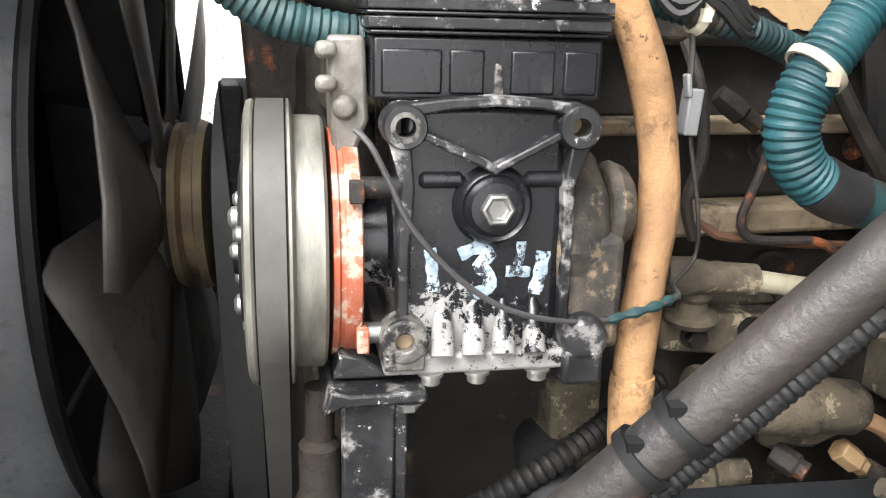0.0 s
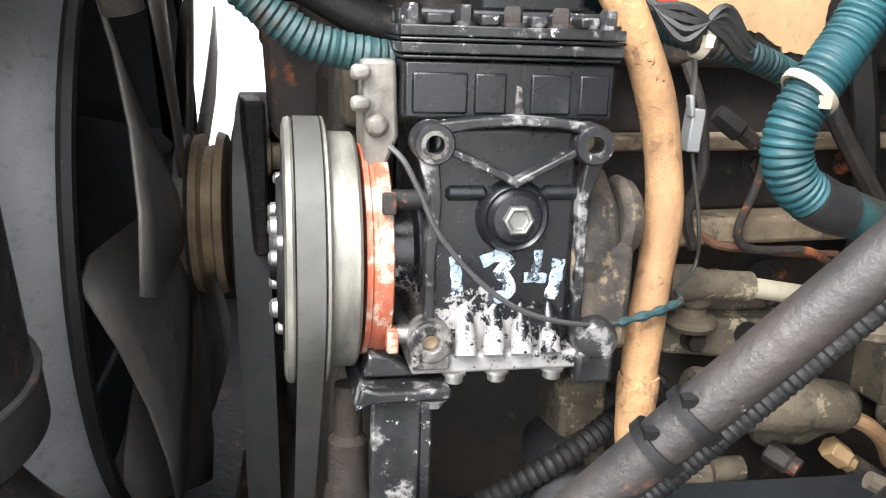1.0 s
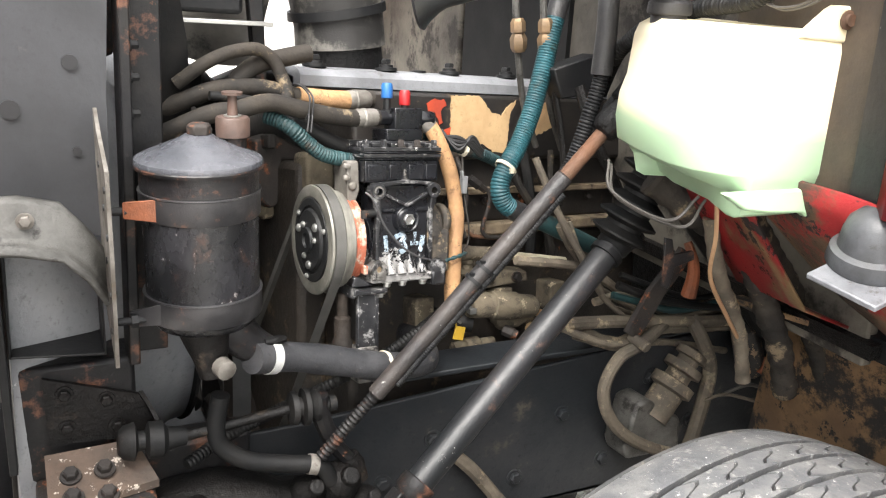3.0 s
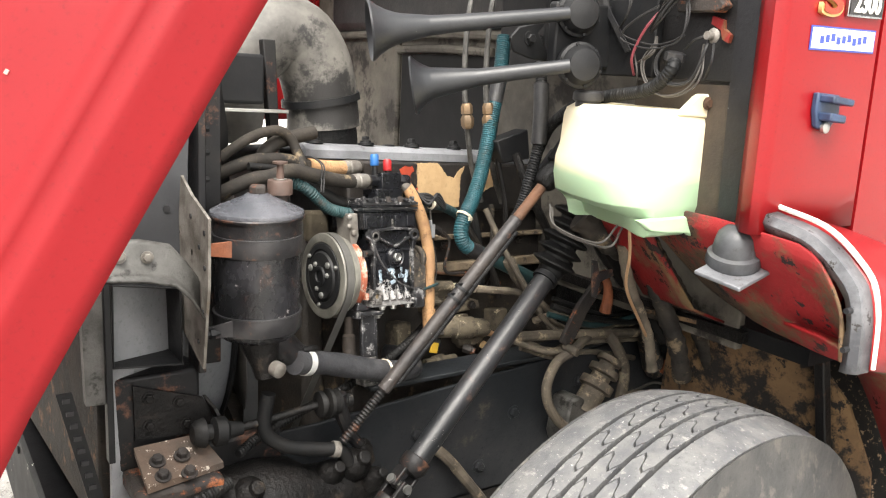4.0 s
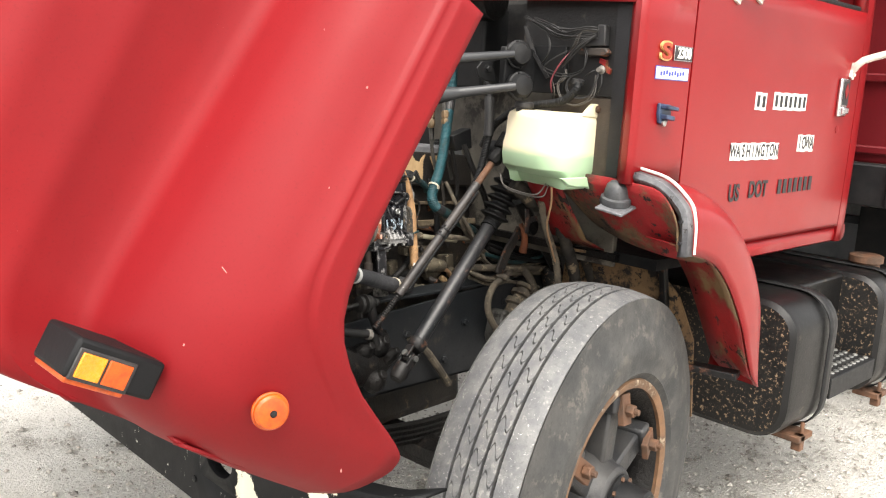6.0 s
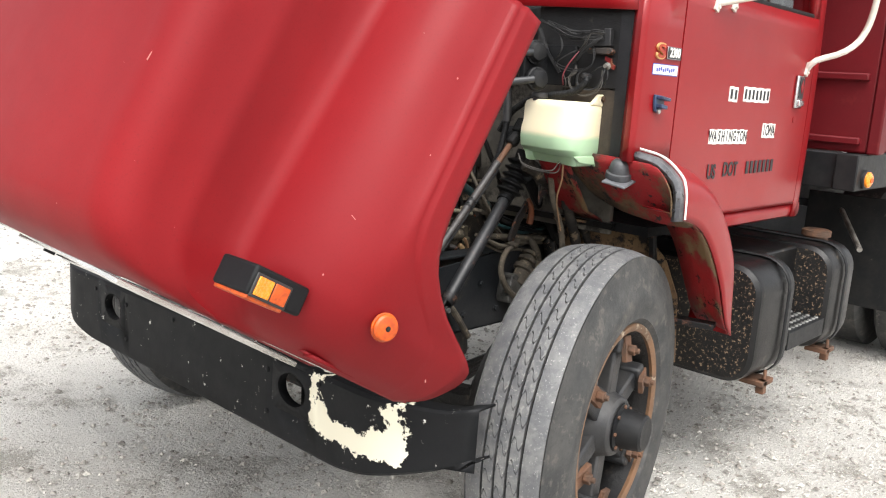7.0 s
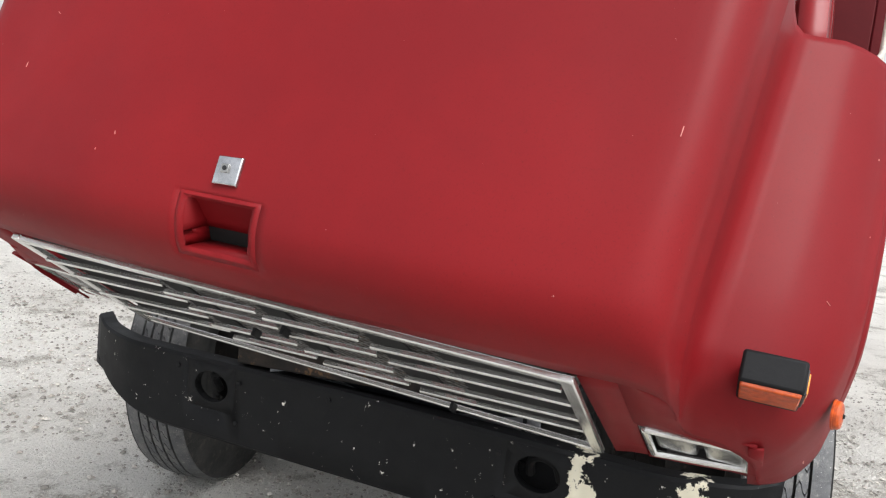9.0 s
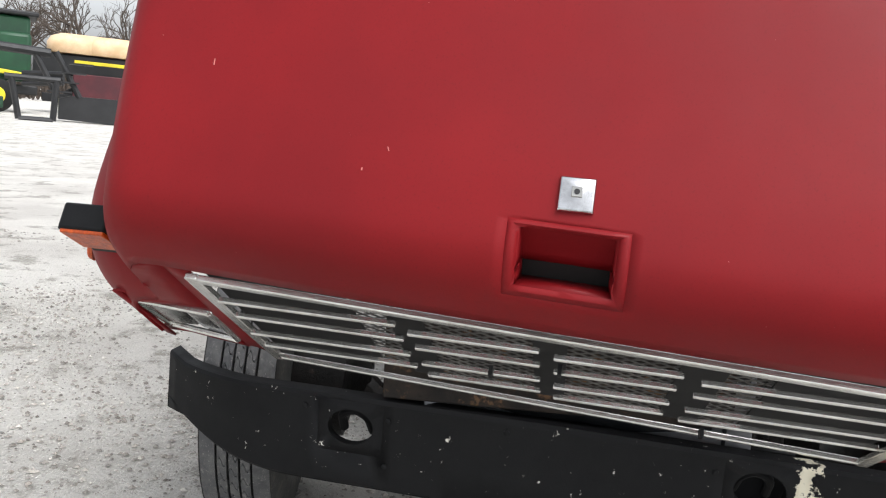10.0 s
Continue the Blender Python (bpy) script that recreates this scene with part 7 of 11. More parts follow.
extrude_outline(bm, [(0.0435, 0.0125, 0.012), (0.0495, 0.0125, 0.012), (0.049, 0.0125, 0.018), (0.0475, 0.0125, 0.028), (0.0448, 0.0125, 0.029), (0.0445, 0.0125, 0.019)], (0, 0.004, 0))
part("scraped_ridge", bm, bare_pale, comp, "scraped bare metal ridge", bevel=0.0006)
for z, h, e in ((0.0425, 0.0020, 0.002), (0.0470, 0.0055, 0.004), (0.0513, 0.0018, 0.0055), (0.0555, 0.0055, 0.005)):
    bm = bmesh.new()
    box(bm, (0.0425, 0.068, z), (0.114 + e, 0.109 + e, h))
    part("head_plate", bm, scuffed if h > 0.003 else case_paint, comp, bevel=0.0008)
for x in (-0.010, 0.017, 0.043, 0.069, 0.095):
    for y in (0.021, 0.115):
        bm = bmesh.new()
        bolt(bm, (x, y, 0.0583), (0, 0, 1), 0.0050, 0.0085)
        part("head_bolt", bm, rusty_black if x in (0.043, 0.069) else scuffed, comp)
for x0, x1 in ((-0.0035, 0.0100), (0.0245, 0.0350), (0.0510, 0.0600), (0.0775, 0.0880)):
    bm = bmesh.new()
    box(bm, ((x0 + x1) / 2, 0.068, 0.0612), (x1 - x0, 0.108, 0.0062))
    part("head_rib", bm, scuffed, comp, bevel=0.0015)
bm = bmesh.new()
box(bm, (0.0425, 0.075, 0.062), (0.112, 0.082, 0.009))
part("head_top", bm, scuffed, comp, bevel=0.002)
# mounting frame on the near face: ears, arched bar, V brace, side legs
for x in (0.0, 0.085):
    bm = bmesh.new()
    lathe(bm, (x, -0.001, 0), (x, 0.016, 0), [(0, 0.0048), (0, 0.0098), (0.0012, 0.0107), (0.017, 0.0112), (0.017, 0.0048)], 28, cap=False, closed=True)
    part("mount_ear", bm, scuffed, comp)
    # disc closing the ring: black for shade on the left, tan on the right
    bm = bmesh.new()
    lathe(bm, (x, 0.014, 0), (x, 0.017, 0), [(0, 0.0049), (0.002, 0.0049)], 20)
    part("bolt_hole", bm, ink if x < 0.04 else tan_steel, comp)
bm = bmesh.new()
lathe(bm, (0, -0.0016, 0), (0, 0.0, 0), [(0, 0.0049), (0.0, 0.0072), (0.0012, 0.0072), (0.0012, 0.0049)], 28, cap=False, closed=True)
part("worn_ear_face", bm, bare_pale, comp, "bare worn ring round the hole")
bm = bmesh.new()
extrude_outline(bm, [(-0.006, 0.0005, 0.0082), (0.004, 0.0005, 0.0112), (0.020, 0.0005, 0.0132), (0.044, 0.0005, 0.0148), (0.066, 0.0005, 0.0132), (0.084, 0.0005, 0.0110), (0.091, 0.0005, 0.0078), (0.082, 0.0005, 0.0048), (0.066, 0.0005, 0.0084), (0.044, 0.0005, 0.0098), (0.022, 0.0005, 0.0080), (0.005, 0.0005, 0.0046)], (0, 0.0125, 0))
part("arched_bar", bm, scuffed, comp, "scuffed arched bar", bevel=0.0012)
for p, q in (((0.0085, -0.0035), (0.0462, -0.0212)), ((0.0768, -0.0035), (0.0428, -0.0212))):
    bm = bmesh.new()
    d = Vector((q[0] - p[0], 0, q[1] - p[1]))
    box(bm, ((p[0] + q[0]) / 2, 0.007, (p[1] + q[1]) / 2), (d.length, 0.012, 0.0042), Euler((0, -math.atan2(d.z, d.x), 0)).to_matrix())
    part("brace_arm", bm, scuffed, comp, bevel=0.0012)
for sx, x0 in ((1, -0.004), (-1, 0.0885)):
    bm = bmesh.new()
    extrude_outline(bm, [(x0 - sx * 0.004, 0.001, -0.006), (x0 + sx * 0.007, 0.001, -0.008), (x0 + sx * 0.0095, 0.003, -0.030), (x0 + sx * 0.0075, 0.005, -0.062), (x0 + sx * 0.0075, 0.005, -0.100), (x0 + sx * 0.002, 0.005, -0.100), (x0 + sx * 0.002, 0.005, -0.055), (x0 + sx * 0.003, 0.003, -0.028)], (0, 0.010, 0))
    part("side_rib", bm, scuffed, comp, bevel=0.0012)
for x0, x1 in ((0.008, 0.030), (0.060, 0.081)):
    bm = bmesh.new()
    rod(bm, (x0, 0.0105, -0.0265), (x1, 0.0105, -0.0265), 0.0042, seg=14, edge=0.002)
    part("face_rib", bm, case_paint, comp)
bm = bmesh.new()
lathe(bm, (0.045, 0.014, -0.039), (0.045, -0.02, -0.039), [(0, 0.0225), (0.004, 0.0205), (0.008, 0.0188), (0.0105, 0.0182), (0.0118, 0.0168), (0.0105, 0.0150), (0.0122, 0.0132), (0.0135, 0.0124), (0.014, 0.008)], 44)
boss = part("oil_plug_boss", bm, case_paint, comp)
bm = bmesh.new()
lathe(bm, (0.045, 0.001, -0.039), (0.045, -0.02, -0.039), [(0, 0.0085), (0.0045, 0.0085), (0.0055, 0.0078), (0.0056, 0.0062), (0.0030, 0.0054), (0.0029, 0.001)], 6)
part("hex_plug", bm, steel, boss, "bright hexagon plug", bevel=0.0006)
bm = bmesh.new()
box(bm, (0.045, 0.064, -0.1195), (0.108, 0.124, 0.011))
part("base_flange", bm, case_paint, comp, "flaking base flange", bevel=0.0022)
for x in (0.0205, 0.0365, 0.052, 0.068):
    bm = bmesh.new()
    lathe(bm, (x, 0.0005, -0.1145), (x + 0.001, 0.0125, -0.088), [(0, 0.0062), (0.010, 0.0058), (0.022, 0.0044), (0.030, 0.002)], 14)
    part("flange_lug", bm, case_paint, comp)
bm = bmesh.new()
lathe(bm, (0.001, -0.003, -0.1055), (0.001, 0.014, -0.1055), [(0, 0.0047), (0, 0.0110), (0.001, 0.0118), (0.017, 0.0122), (0.017, 0.0047)], 28, cap=False, closed=True)
box(bm, (0.001, 0.0055, -0.1165), (0.020, 0.016, 0.008))
part("base_ear", bm, bare_pale, comp, "bare grey base ear", bevel=0.001)
bm = bmesh.new()
lathe(bm, (0.001, 0.003, -0.1055), (0.001, 0.008, -0.1055), [(0, 0.0048), (0.004, 0.0048)], 20)
part("base_bolt_hole", bm, tan_steel, comp)
bm = bmesh.new()
lathe(bm, (0.095, -0.002, -0.109), (0.095, 0.02, -0.109), [(0, 0.004), (0.0, 0.010), (0.002, 0.0125), (0.022, 0.0135)], 24)
box(bm, (0.094, 0.010, -0.1235), (0.022, 0.024, 0.020))
part("rear_ear", bm, scuffed, comp, "scuffed rear base ear", bevel=0.003)
for x in (0.0155, 0.0395, 0.0715):
    bm = bmesh.new()
    lathe(bm, (x, 0.006, -0.1245), (x, 0.006, -0.2), [(0, 0.0068), (0.0018, 0.0068), (0.002, 0.0052), (0.0062, 0.0050), (0.0072, 0.0036)], 14)
    part("base_bolt", bm, steel, comp)
chalk = mat("chalky_paint_strokes", lin(176, 190, 200), lin(110, 128, 142), 0.7, s1=90, s2=500, bump=0.2, chip=lin(40, 44, 50), chip_at=0.545, chip_scale=130)
for w_, pts in ((0.0030, [(0.0142, -0.0605), (0.0155, -0.0715), (0.0164, -0.083)]), (0.0034, [(0.0292, -0.0644), (0.0387, -0.0607), (0.0445, -0.0648), (0.0392, -0.0696), (0.0447, -0.0753), (0.0441, -0.0827), (0.0341, -0.0853)]),
                (0.0024, [(0.0608, -0.0579), (0.0606, -0.064), (0.0592, -0.0705)]), (0.0028, [(0.0532, -0.0735), (0.0595, -0.0737), (0.0659, -0.0742)]), (0.0036, [(0.0726, -0.0632), (0.0714, -0.0745), (0.0687, -0.0858)])):
    bm = bmesh.new()
    c_ = spline([(x, 0.0094, z) for x, z in pts], 0.002)
    rows_ = []
    for i, p in enumerate(c_):
        t = (c_[min(i + 1, len(c_) - 1)] - c_[max(i - 1, 0)]).normalized()
        nn = Vector((-t.z, 0, t.x)) * (w_ * (1 + 0.12 * math.sin(i * 1.7)))
        rows_.append([p - nn, p - nn * 0.4 + Vector((0, -0.0006, 0)), p + nn * 0.4 + Vector((0, -0.0006, 0)), p + nn])
    grid_faces(bm, rows_)
    part("chalk_stroke", bm, chalk, comp, "chalky white painted numeral stroke")
# clutch: coil, pulley with belt groove, slotted front plate
AY, AZ = 0.057, -0.068
bm = bmesh.new()
lathe(bm, (0.004, AY, AZ), (-0.4, AY, AZ), [(0, 0.034), (0.006, 0.034), (0.008, 0.026), (0.030, 0.024)], 24)
part("shaft_housing", bm, case_paint, comp)
bm = bmesh.new()
lathe(bm, (-0.0185, AY, AZ), (-0.4, AY, AZ), [(0, 0.046), (0.0006, 0.0590), (0.0015, 0.0605), (0.0085, 0.0612), (0.0092, 0.0595), (0.0112, 0.0592), (0.0122, 0.0610), (0.0150, 0.0605), (0.0158, 0.046)], 64)
coil = part("clutch_coil", bm, orange_coil, comp, "orange painted clutch coil")
bm = bmesh.new()
box(bm, (-0.0195, 0.004, -0.1045), (0.006, 0.012, 0.012))
part("coil_tab", bm, orange_coil, coil, bevel=0.001)
bm = bmesh.new()
box(bm, (-0.0225, 0.0005, -0.030), (0.007, 0.006, 0.011))
part("coil_terminal", bm, rusty_black, coil, bevel=0.001)
bm = bmesh.new()
lathe(bm, (-0.0355, AY, AZ), (-0.4, AY, AZ), [(0, 0.050), (0.0004, 0.0650), (0.002, 0.0668), (0.0145, 0.0672), (0.0158, 0.0668), (0.0160, 0.0720), (0.0172, 0.0752), (0.0185, 0.0752), (0.0198, 0.0700), (0.0335, 0.0700), (0.0346, 0.0745), (0.0358, 0.0752), (0.0385, 0.0742), (0.0398, 0.0700), (0.0394, 0.0600), (0.036, 0.0560)], 80)
rotor = part("clutch_rotor", bm, rotor_grey, comp, "grey steel clutch pulley")
bm = bmesh.new()
lathe(bm, (-0.0700, AY, AZ), (-0.4, AY, AZ), [(0, 0.056), (0.0045, 0.0575), (0.0056, 0.0565), (0.0058, 0.0470), (0.0040, 0.0455), (0.0042, 0.0430), (0.0068, 0.0420), (0.0085, 0.0405), (0.0090, 0.0180), (0.0125, 0.0165), (0.0128, 0.0105), (0.0095, 0.0095), (0.0095, 0.002)], 56)
plate_c = part("clutch_plate", bm, black_steel, comp, "dark clutch front plate")
for k in range(3):
    a = 2 * math.pi * (k + 0.2) / 3
    for rr, off, sz in ((0.0335, 0.0, 0.0058), (0.0245, 0.55, 0.0045), (0.0515, 0.3, 0.0040)):
        bm = bmesh.new()
        c_ = Vector((-0.0785 if rr < 0.05 else -0.0752, AY + rr * math.cos(a + off), AZ + rr * math.sin(a + off)))
        lathe(bm, c_, c_ + Vector((-0.02, 0, 0)), [(0, sz), (0.003, sz * 0.95), (0.0048, sz * 0.5)], 14)
        part("plate_rivet", bm, steel, plate_c)
comp_belt = belt_loop("compressor_belt", -0.0692, -0.0553, ((AY, AZ, 0.0702), (AY + 0.385, AZ - 0.448, 0.098)), 0.0052, dusty_belt, "grey worn drive belt on the compressor clutch")
# rear housing and side fittings
bm = bmesh.new()
lathe(bm, (0.080, 0.058, -0.064), (0.2, 0.058, -0.064), [(0, 0.053), (0.014, 0.0535), (0.022, 0.050), (0.030, 0.046), (0.034, 0.030), (0.046, 0.026), (0.048, 0.01)], 10)
part("rear_bearing_cover", bm, rear_dust, comp, "dust-caked rear cover", bevel=0.004)
bm = bmesh.new()
box(bm, (0.1005, 0.040, -0.088), (0.034, 0.062, 0.062))
lathe(bm, (0.112, 0.038, -0.047), (0.128, 0.038, -0.047), [(0, 0.026), (0.010, 0.024), (0.014, 0.018), (0.015, 0.006)], 14)
part("rear_casting", bm, rear_dust, comp, bevel=0.008)
for y, z, r_c, m_ in ((0.010, -0.030, 0.0055, black_steel), (0.012, -0.1045, 0.0055, steel)):
    bm = bmesh.new()
    rod(bm, (-0.020, y, z), (0.002, y, z), r_c, seg=16, edge=0.001)
    part("mount_spacer", bm, m_, comp)
bm = bmesh.new()
extrude_outline(bm, [(-0.034, 0.030, 0.040), (-0.016, 0.030, 0.040), (-0.014, 0.030, 0.0), (-0.022, 0.030, -0.020), (-0.032, 0.030, -0.018)], (0, 0.045, 0))
for z in (0.0335, 0.0175):
    lathe(bm, (-0.030, 0.028, z), (-0.042, 0.026, z), [(0, 0.0048), (0.010, 0.0048)], 6)
lathe(bm, (-0.026, 0.031, 0.006), (-0.026, 0.02, 0.006), [(0, 0.0065), (0.006, 0.006), (0.007, 0.003)], 16)
part("side_mount", bm, alu_dirty, comp, bevel=0.003)
# service valves and caps on the head
for x, z0, m_, nm in ((0.0410, 0.119, blue_cap, "blue_cap"), (0.0690, 0.110, red_cap, "red_cap")):
    bm = bmesh.new()
    lathe(bm, (x, 0.060, 0.098), (x, 0.060, 0.2), [(0, 0.0085), (0.010, 0.0085), (0.0115, 0.0058), (0.030, 0.0055)], 8)
    st = part("valve_stem", bm, black_steel, comp)
    bm = bmesh.new()
    lathe(bm, (x, 0.060, z0 + 0.006), (x, 0.060, 0.3), [(0, 0.0075), (0.0015, 0.0082), (0.018, 0.0080), (0.021, 0.0062)], 12)
    part(nm, bm, m_, st)
bm = bmesh.new()
box(bm, (0.058, 0.060, 0.0745), (0.058, 0.046, 0.017))
box(bm, (0.067, 0.060, 0.097), (0.044, 0.034, 0.030))
lathe(bm, (0.088, 0.056, 0.098), (0.112, 0.052, 0.096), [(0, 0.0125), (0.010, 0.0135), (0.02, 0.0135), (0.024, 0.011)], 6)
lathe(bm, (0.046, 0.060, 0.098), (0.020, 0.060, 0.098), [(0, 0.011), (0.026, 0.0115)], 6)
part("valve_block", bm, case_paint, comp, bevel=0.002)
# bracket carrying the compressor
cbr = thing("compressor_bracket", (-0.02, 0, -0.25), "black flaking steel bracket under the compressor", "bracket")
bm = bmesh.new()
extrude_outline(bm, [(-0.040, -0.004, -0.1425), (-0.036, -0.004, -0.1285), (-0.026, -0.004, -0.1315), (0.0125, -0.004, -0.1315), (0.0125, -0.004, -0.1375), (-0.030, -0.004, -0.1385)], (0, 0.10, 0))
part("shelf", bm, scuffed, cbr, "scuffed shelf", bevel=0.0016)
bm = bmesh.new()
extrude_outline(bm, [(-0.034, 0.012, -0.130), (-0.030, 0.012, -0.115), (-0.018, 0.012, -0.118), (-0.002, 0.012, -0.130)], (0, 0.02, 0))
part("shelf_gusset", bm, scuffed, cbr, bevel=0.002)
bm = bmesh.new()
box(bm, (-0.0165, 0.006, -0.185), (0.027, 0.008, 0.096))
box(bm, (0.0005, 0.030, -0.185), (0.007, 0.05, 0.096))
part("leg", bm, scuffed, cbr, "flaking leg", bevel=0.0016)
bm = bmesh.new()
box(bm, (-0.0155, 0.012, -0.236), (0.030, 0.030, 0.050))
part("foot_block", bm, bare_pale, cbr, "bare grey foot block", bevel=0.003)
bm = bmesh.new()
lathe(bm, (-0.040, 0.030, -0.140), (-0.040, 0.030, -0.4), [(0, 0.008), (0.03, 0.008), (0.034, 0.0115), (0.062, 0.0115), (0.066, 0.014), (0.10, 0.014)], 14)
part("adjuster", bm, engine_dark, cbr)
bm = bmesh.new()
bolt(bm, (0.004, 0.004, -0.1385), (0, 0, -1), 0.0055, 0.005)
part("shelf_bolt", bm, steel, cbr)

# tan wrapped hose from the compressor down past the engine
oh = thing("tan_hose", (0.14, 0.02, -0.18), "tan cloth-wrapped refrigerant hose with dark scuffs", "hose")
bm = bmesh.new()
hose(bm, [(0.106, 0.052, 0.096), (0.112, 0.046, 0.086), (0.1245, 0.038, 0.060), (0.1375, 0.035, 0.029), (0.147, 0.034, -0.006), (0.1502, 0.030, -0.046), (0.1435, 0.024, -0.086), (0.1375, 0.019, -0.126), (0.1365, 0.018, -0.163), (0.1385, 0.017, -0.188)], lambda d, s: 0.0112 * (1 + 0.03 * math.sin(d * 90)), 18, 0.005)
part("wrap", bm, tan_hose, oh)
bm = bmesh.new()
hose(bm, [(0.1370, 0.0185, -0.142), (0.1365, 0.018, -0.165), (0.1388, 0.017, -0.190)], lambda d, s: 0.0124 + 0.0004 * math.sin(d * 200), 18, 0.004)
part("end_sleeve", bm, tan_hose, oh, "thicker tan end sleeve")
bm = bmesh.new()
lathe(bm, (0.100, 0.054, 0.100), (0.113, 0.045, 0.084), [(0, 0.011), (0.004, 0.0135), (0.016, 0.0135), (0.022, 0.0115)], 14)
part("crimp", bm, alu_dirty, oh)
bm = bmesh.new()
rod(bm, (0.123, 0.008, -0.186), (0.120, 0.004, -0.200), 0.0036, seg=8)
hose(bm, [(0.1255, 0.012, -0.182), (0.132, 0.004, -0.190), (0.142, 0.004, -0.197)], 0.0018, 6)
part("hose_clip", bm, steel, oh)
tagc = thing("yellow_tag", (0.158, 0.03, -0.24), "small yellow tag on the tan hose", "tag")
bm = bmesh.new()
box(bm, (0.1545, 0.024, -0.218), (0.018, 0.004, 0.020), Euler((0, radians(14), 0)).to_matrix())
hose(bm, [(0.150, 0.024, -0.210), (0.146, 0.022, -0.200), (0.141, 0.018, -0.188)], 0.0016, 6)
part("tag", bm, mat("yellow_plastic", lin(196, 160, 52), lin(168, 134, 44), 0.5, s2=90), tagc, bevel=0.001)
# thin lead across the compressor
lead = thing("sensor_wire", (0.05, -0.01, -0.08), "thin grey wire lead drooping across the compressor", "wire")
bm = bmesh.new()
hose(bm, [(-0.0245, -0.002, 0.0), (-0.0187, -0.008, -0.006), (-0.0103, -0.010, -0.0225), (0.0005, -0.010, -0.0443), (0.0226, -0.010, -0.0691), (0.0486, -0.010, -0.087), (0.0807, -0.006, -0.0973), (0.1109, 0.003, -0.1019), (0.1361, 0.004, -0.0974), (0.158, 0.015, -0.096), (0.170, 0.040, -0.0977)], 0.0015, 7, 0.004)
part("lead", bm, mat("grey_wire_sheath", lin(74, 73, 74), lin(58, 57, 58), 0.5, s2=90, bump=0.1), lead)
bm = bmesh.new()
hose(bm, [(0.1109, 0.003, -0.1019), (0.1361, 0.004, -0.0974), (0.158, 0.015, -0.096)], lambda d, s: 0.0026 + 0.0008 * math.sin(d * 500), 8, 0.003)
part("taped_joint", bm, teal_dark, lead)
bm = bmesh.new()
hose(bm, [(0.170, 0.040, -0.0977), (0.1957, 0.060, -0.0881), (0.190, 0.052, -0.06), (0.1754, 0.046, -0.012)], 0.0013, 6, 0.004)
hose(bm, [(0.1721, 0.046, 0.0155), (0.1708, 0.046, 0.0419), (0.166, 0.046, 0.058), (0.176, 0.042, 0.062)], 0.0018, 6, 0.004)
part("lead_tail", bm, wire_mats[1], lead)
bm = bmesh.new()
box(bm, (0.1738, 0.046, 0.0018), (0.0088, 0.010, 0.026), Euler((0, radians(4), 0)).to_matrix())
box(bm, (0.1690, 0.043, 0.0165), (0.0030, 0.006, 0.013), Euler((0, radians(-10), 0)).to_matrix())
part("connector", bm, mat("grey_plastic_connector", lin(132, 133, 134), lin(100, 101, 103), 0.5, s2=120, bump=0.1), lead, bevel=0.001)
COMP_YAW = Matrix.Translation((0.04, 0, 0)) @ Matrix.Rotation(radians(-5.5), 4, "Z") @ Matrix.Translation((-0.04, 0, 0))
for o in (comp, comp_belt, cbr):
    o.matrix_basis = COMP_YAW @ o.matrix_basis
for o in (comp, comp_belt, cbr, oh, tagc, lead):
    o.matrix_basis = ENG @ o.matrix_basis

# ---- reservoir canister and its hose ----
can = thing("reservoir_canister", (-0.443, -0.512, 0.98), "black rusting steering-fluid reservoir canister with conical lid", "reservoir")
CX, CYY = -0.443, -0.512
can_paint = mat("scuffed_canister_black", lin(21, 22, 24), lin(42, 42, 45), 0.24, s1=14, s2=150, bump=0.7, spots=lin(62, 48, 43), spots_at=0.60, spots_scale=30, chip=lin(138, 134, 132), chip_at=0.655, chip_scale=60, bump_scale=38, bump_dist=0.004, stretch=(1, 1, 0.7))
rusty_shell = mat("rust_blotched_black", lin(22, 22, 24), lin(40, 39, 40), 0.32, s1=18, s2=150, bump=0.5, spots=lin(84, 58, 47), spots_at=0.57, spots_scale=44, chip=lin(17, 16, 16), chip_at=0.60, chip_scale=36, bump_dist=0.002)
band_paint = mat("rust_streaked_band", lin(34, 34, 36), lin(56, 55, 56), 0.36, s1=18, s2=150, bump=0.45, spots=lin(92, 70, 60), spots_at=0.61, spots_scale=40, chip=lin(150, 146, 142), chip_at=0.69, chip_scale=70, bump_dist=0.001)
bm = bmesh.new()
lathe(bm, (CX, CYY, 1.0), (CX, CYY, 2), [(0.022, 0.020), (0.026, 0.040), (0.032, 0.055), (0.042, 0.0628), (0.050, 0.0635), (0.163, 0.0635), (0.190, 0.0635)], 64)
part("shell", bm, can_paint, can, "black rusting steel shell")
bm = bmesh.new()
lathe(bm, (CX, CYY, 1.0), (CX, CYY, 2), [(0.1900, 0.0638), (0.1905, 0.0645), (0.2130, 0.0648), (0.2155, 0.0655)], 64)
part("upper_shell", bm, rusty_shell, can, "rust-blotched upper shell")
bm = bmesh.new()
lathe(bm, (CX, CYY, 1.214), (CX, CYY, 2), [(0, 0.0645), (0.0, 0.0670), (0.003, 0.0690), (0.008, 0.0695), (0.0105, 0.0685), (0.013, 0.0640), (0.018, 0.0530), (0.025, 0.0370), (0.032, 0.0215), (0.036, 0.0150), (0.0365, 0.010)], 64)
lid = part("conical_lid", bm, mat("grey_painted_lid", lin(66, 68, 73), lin(88, 89, 94), 0.24, s1=18, s2=140, bump=0.3, spots=lin(112, 84, 70), spots_at=0.66, spots_scale=18, chip=lin(176, 176, 178), chip_at=0.69, chip_scale=60), can, "grey conical lid with rusty rim")
bm = bmesh.new()
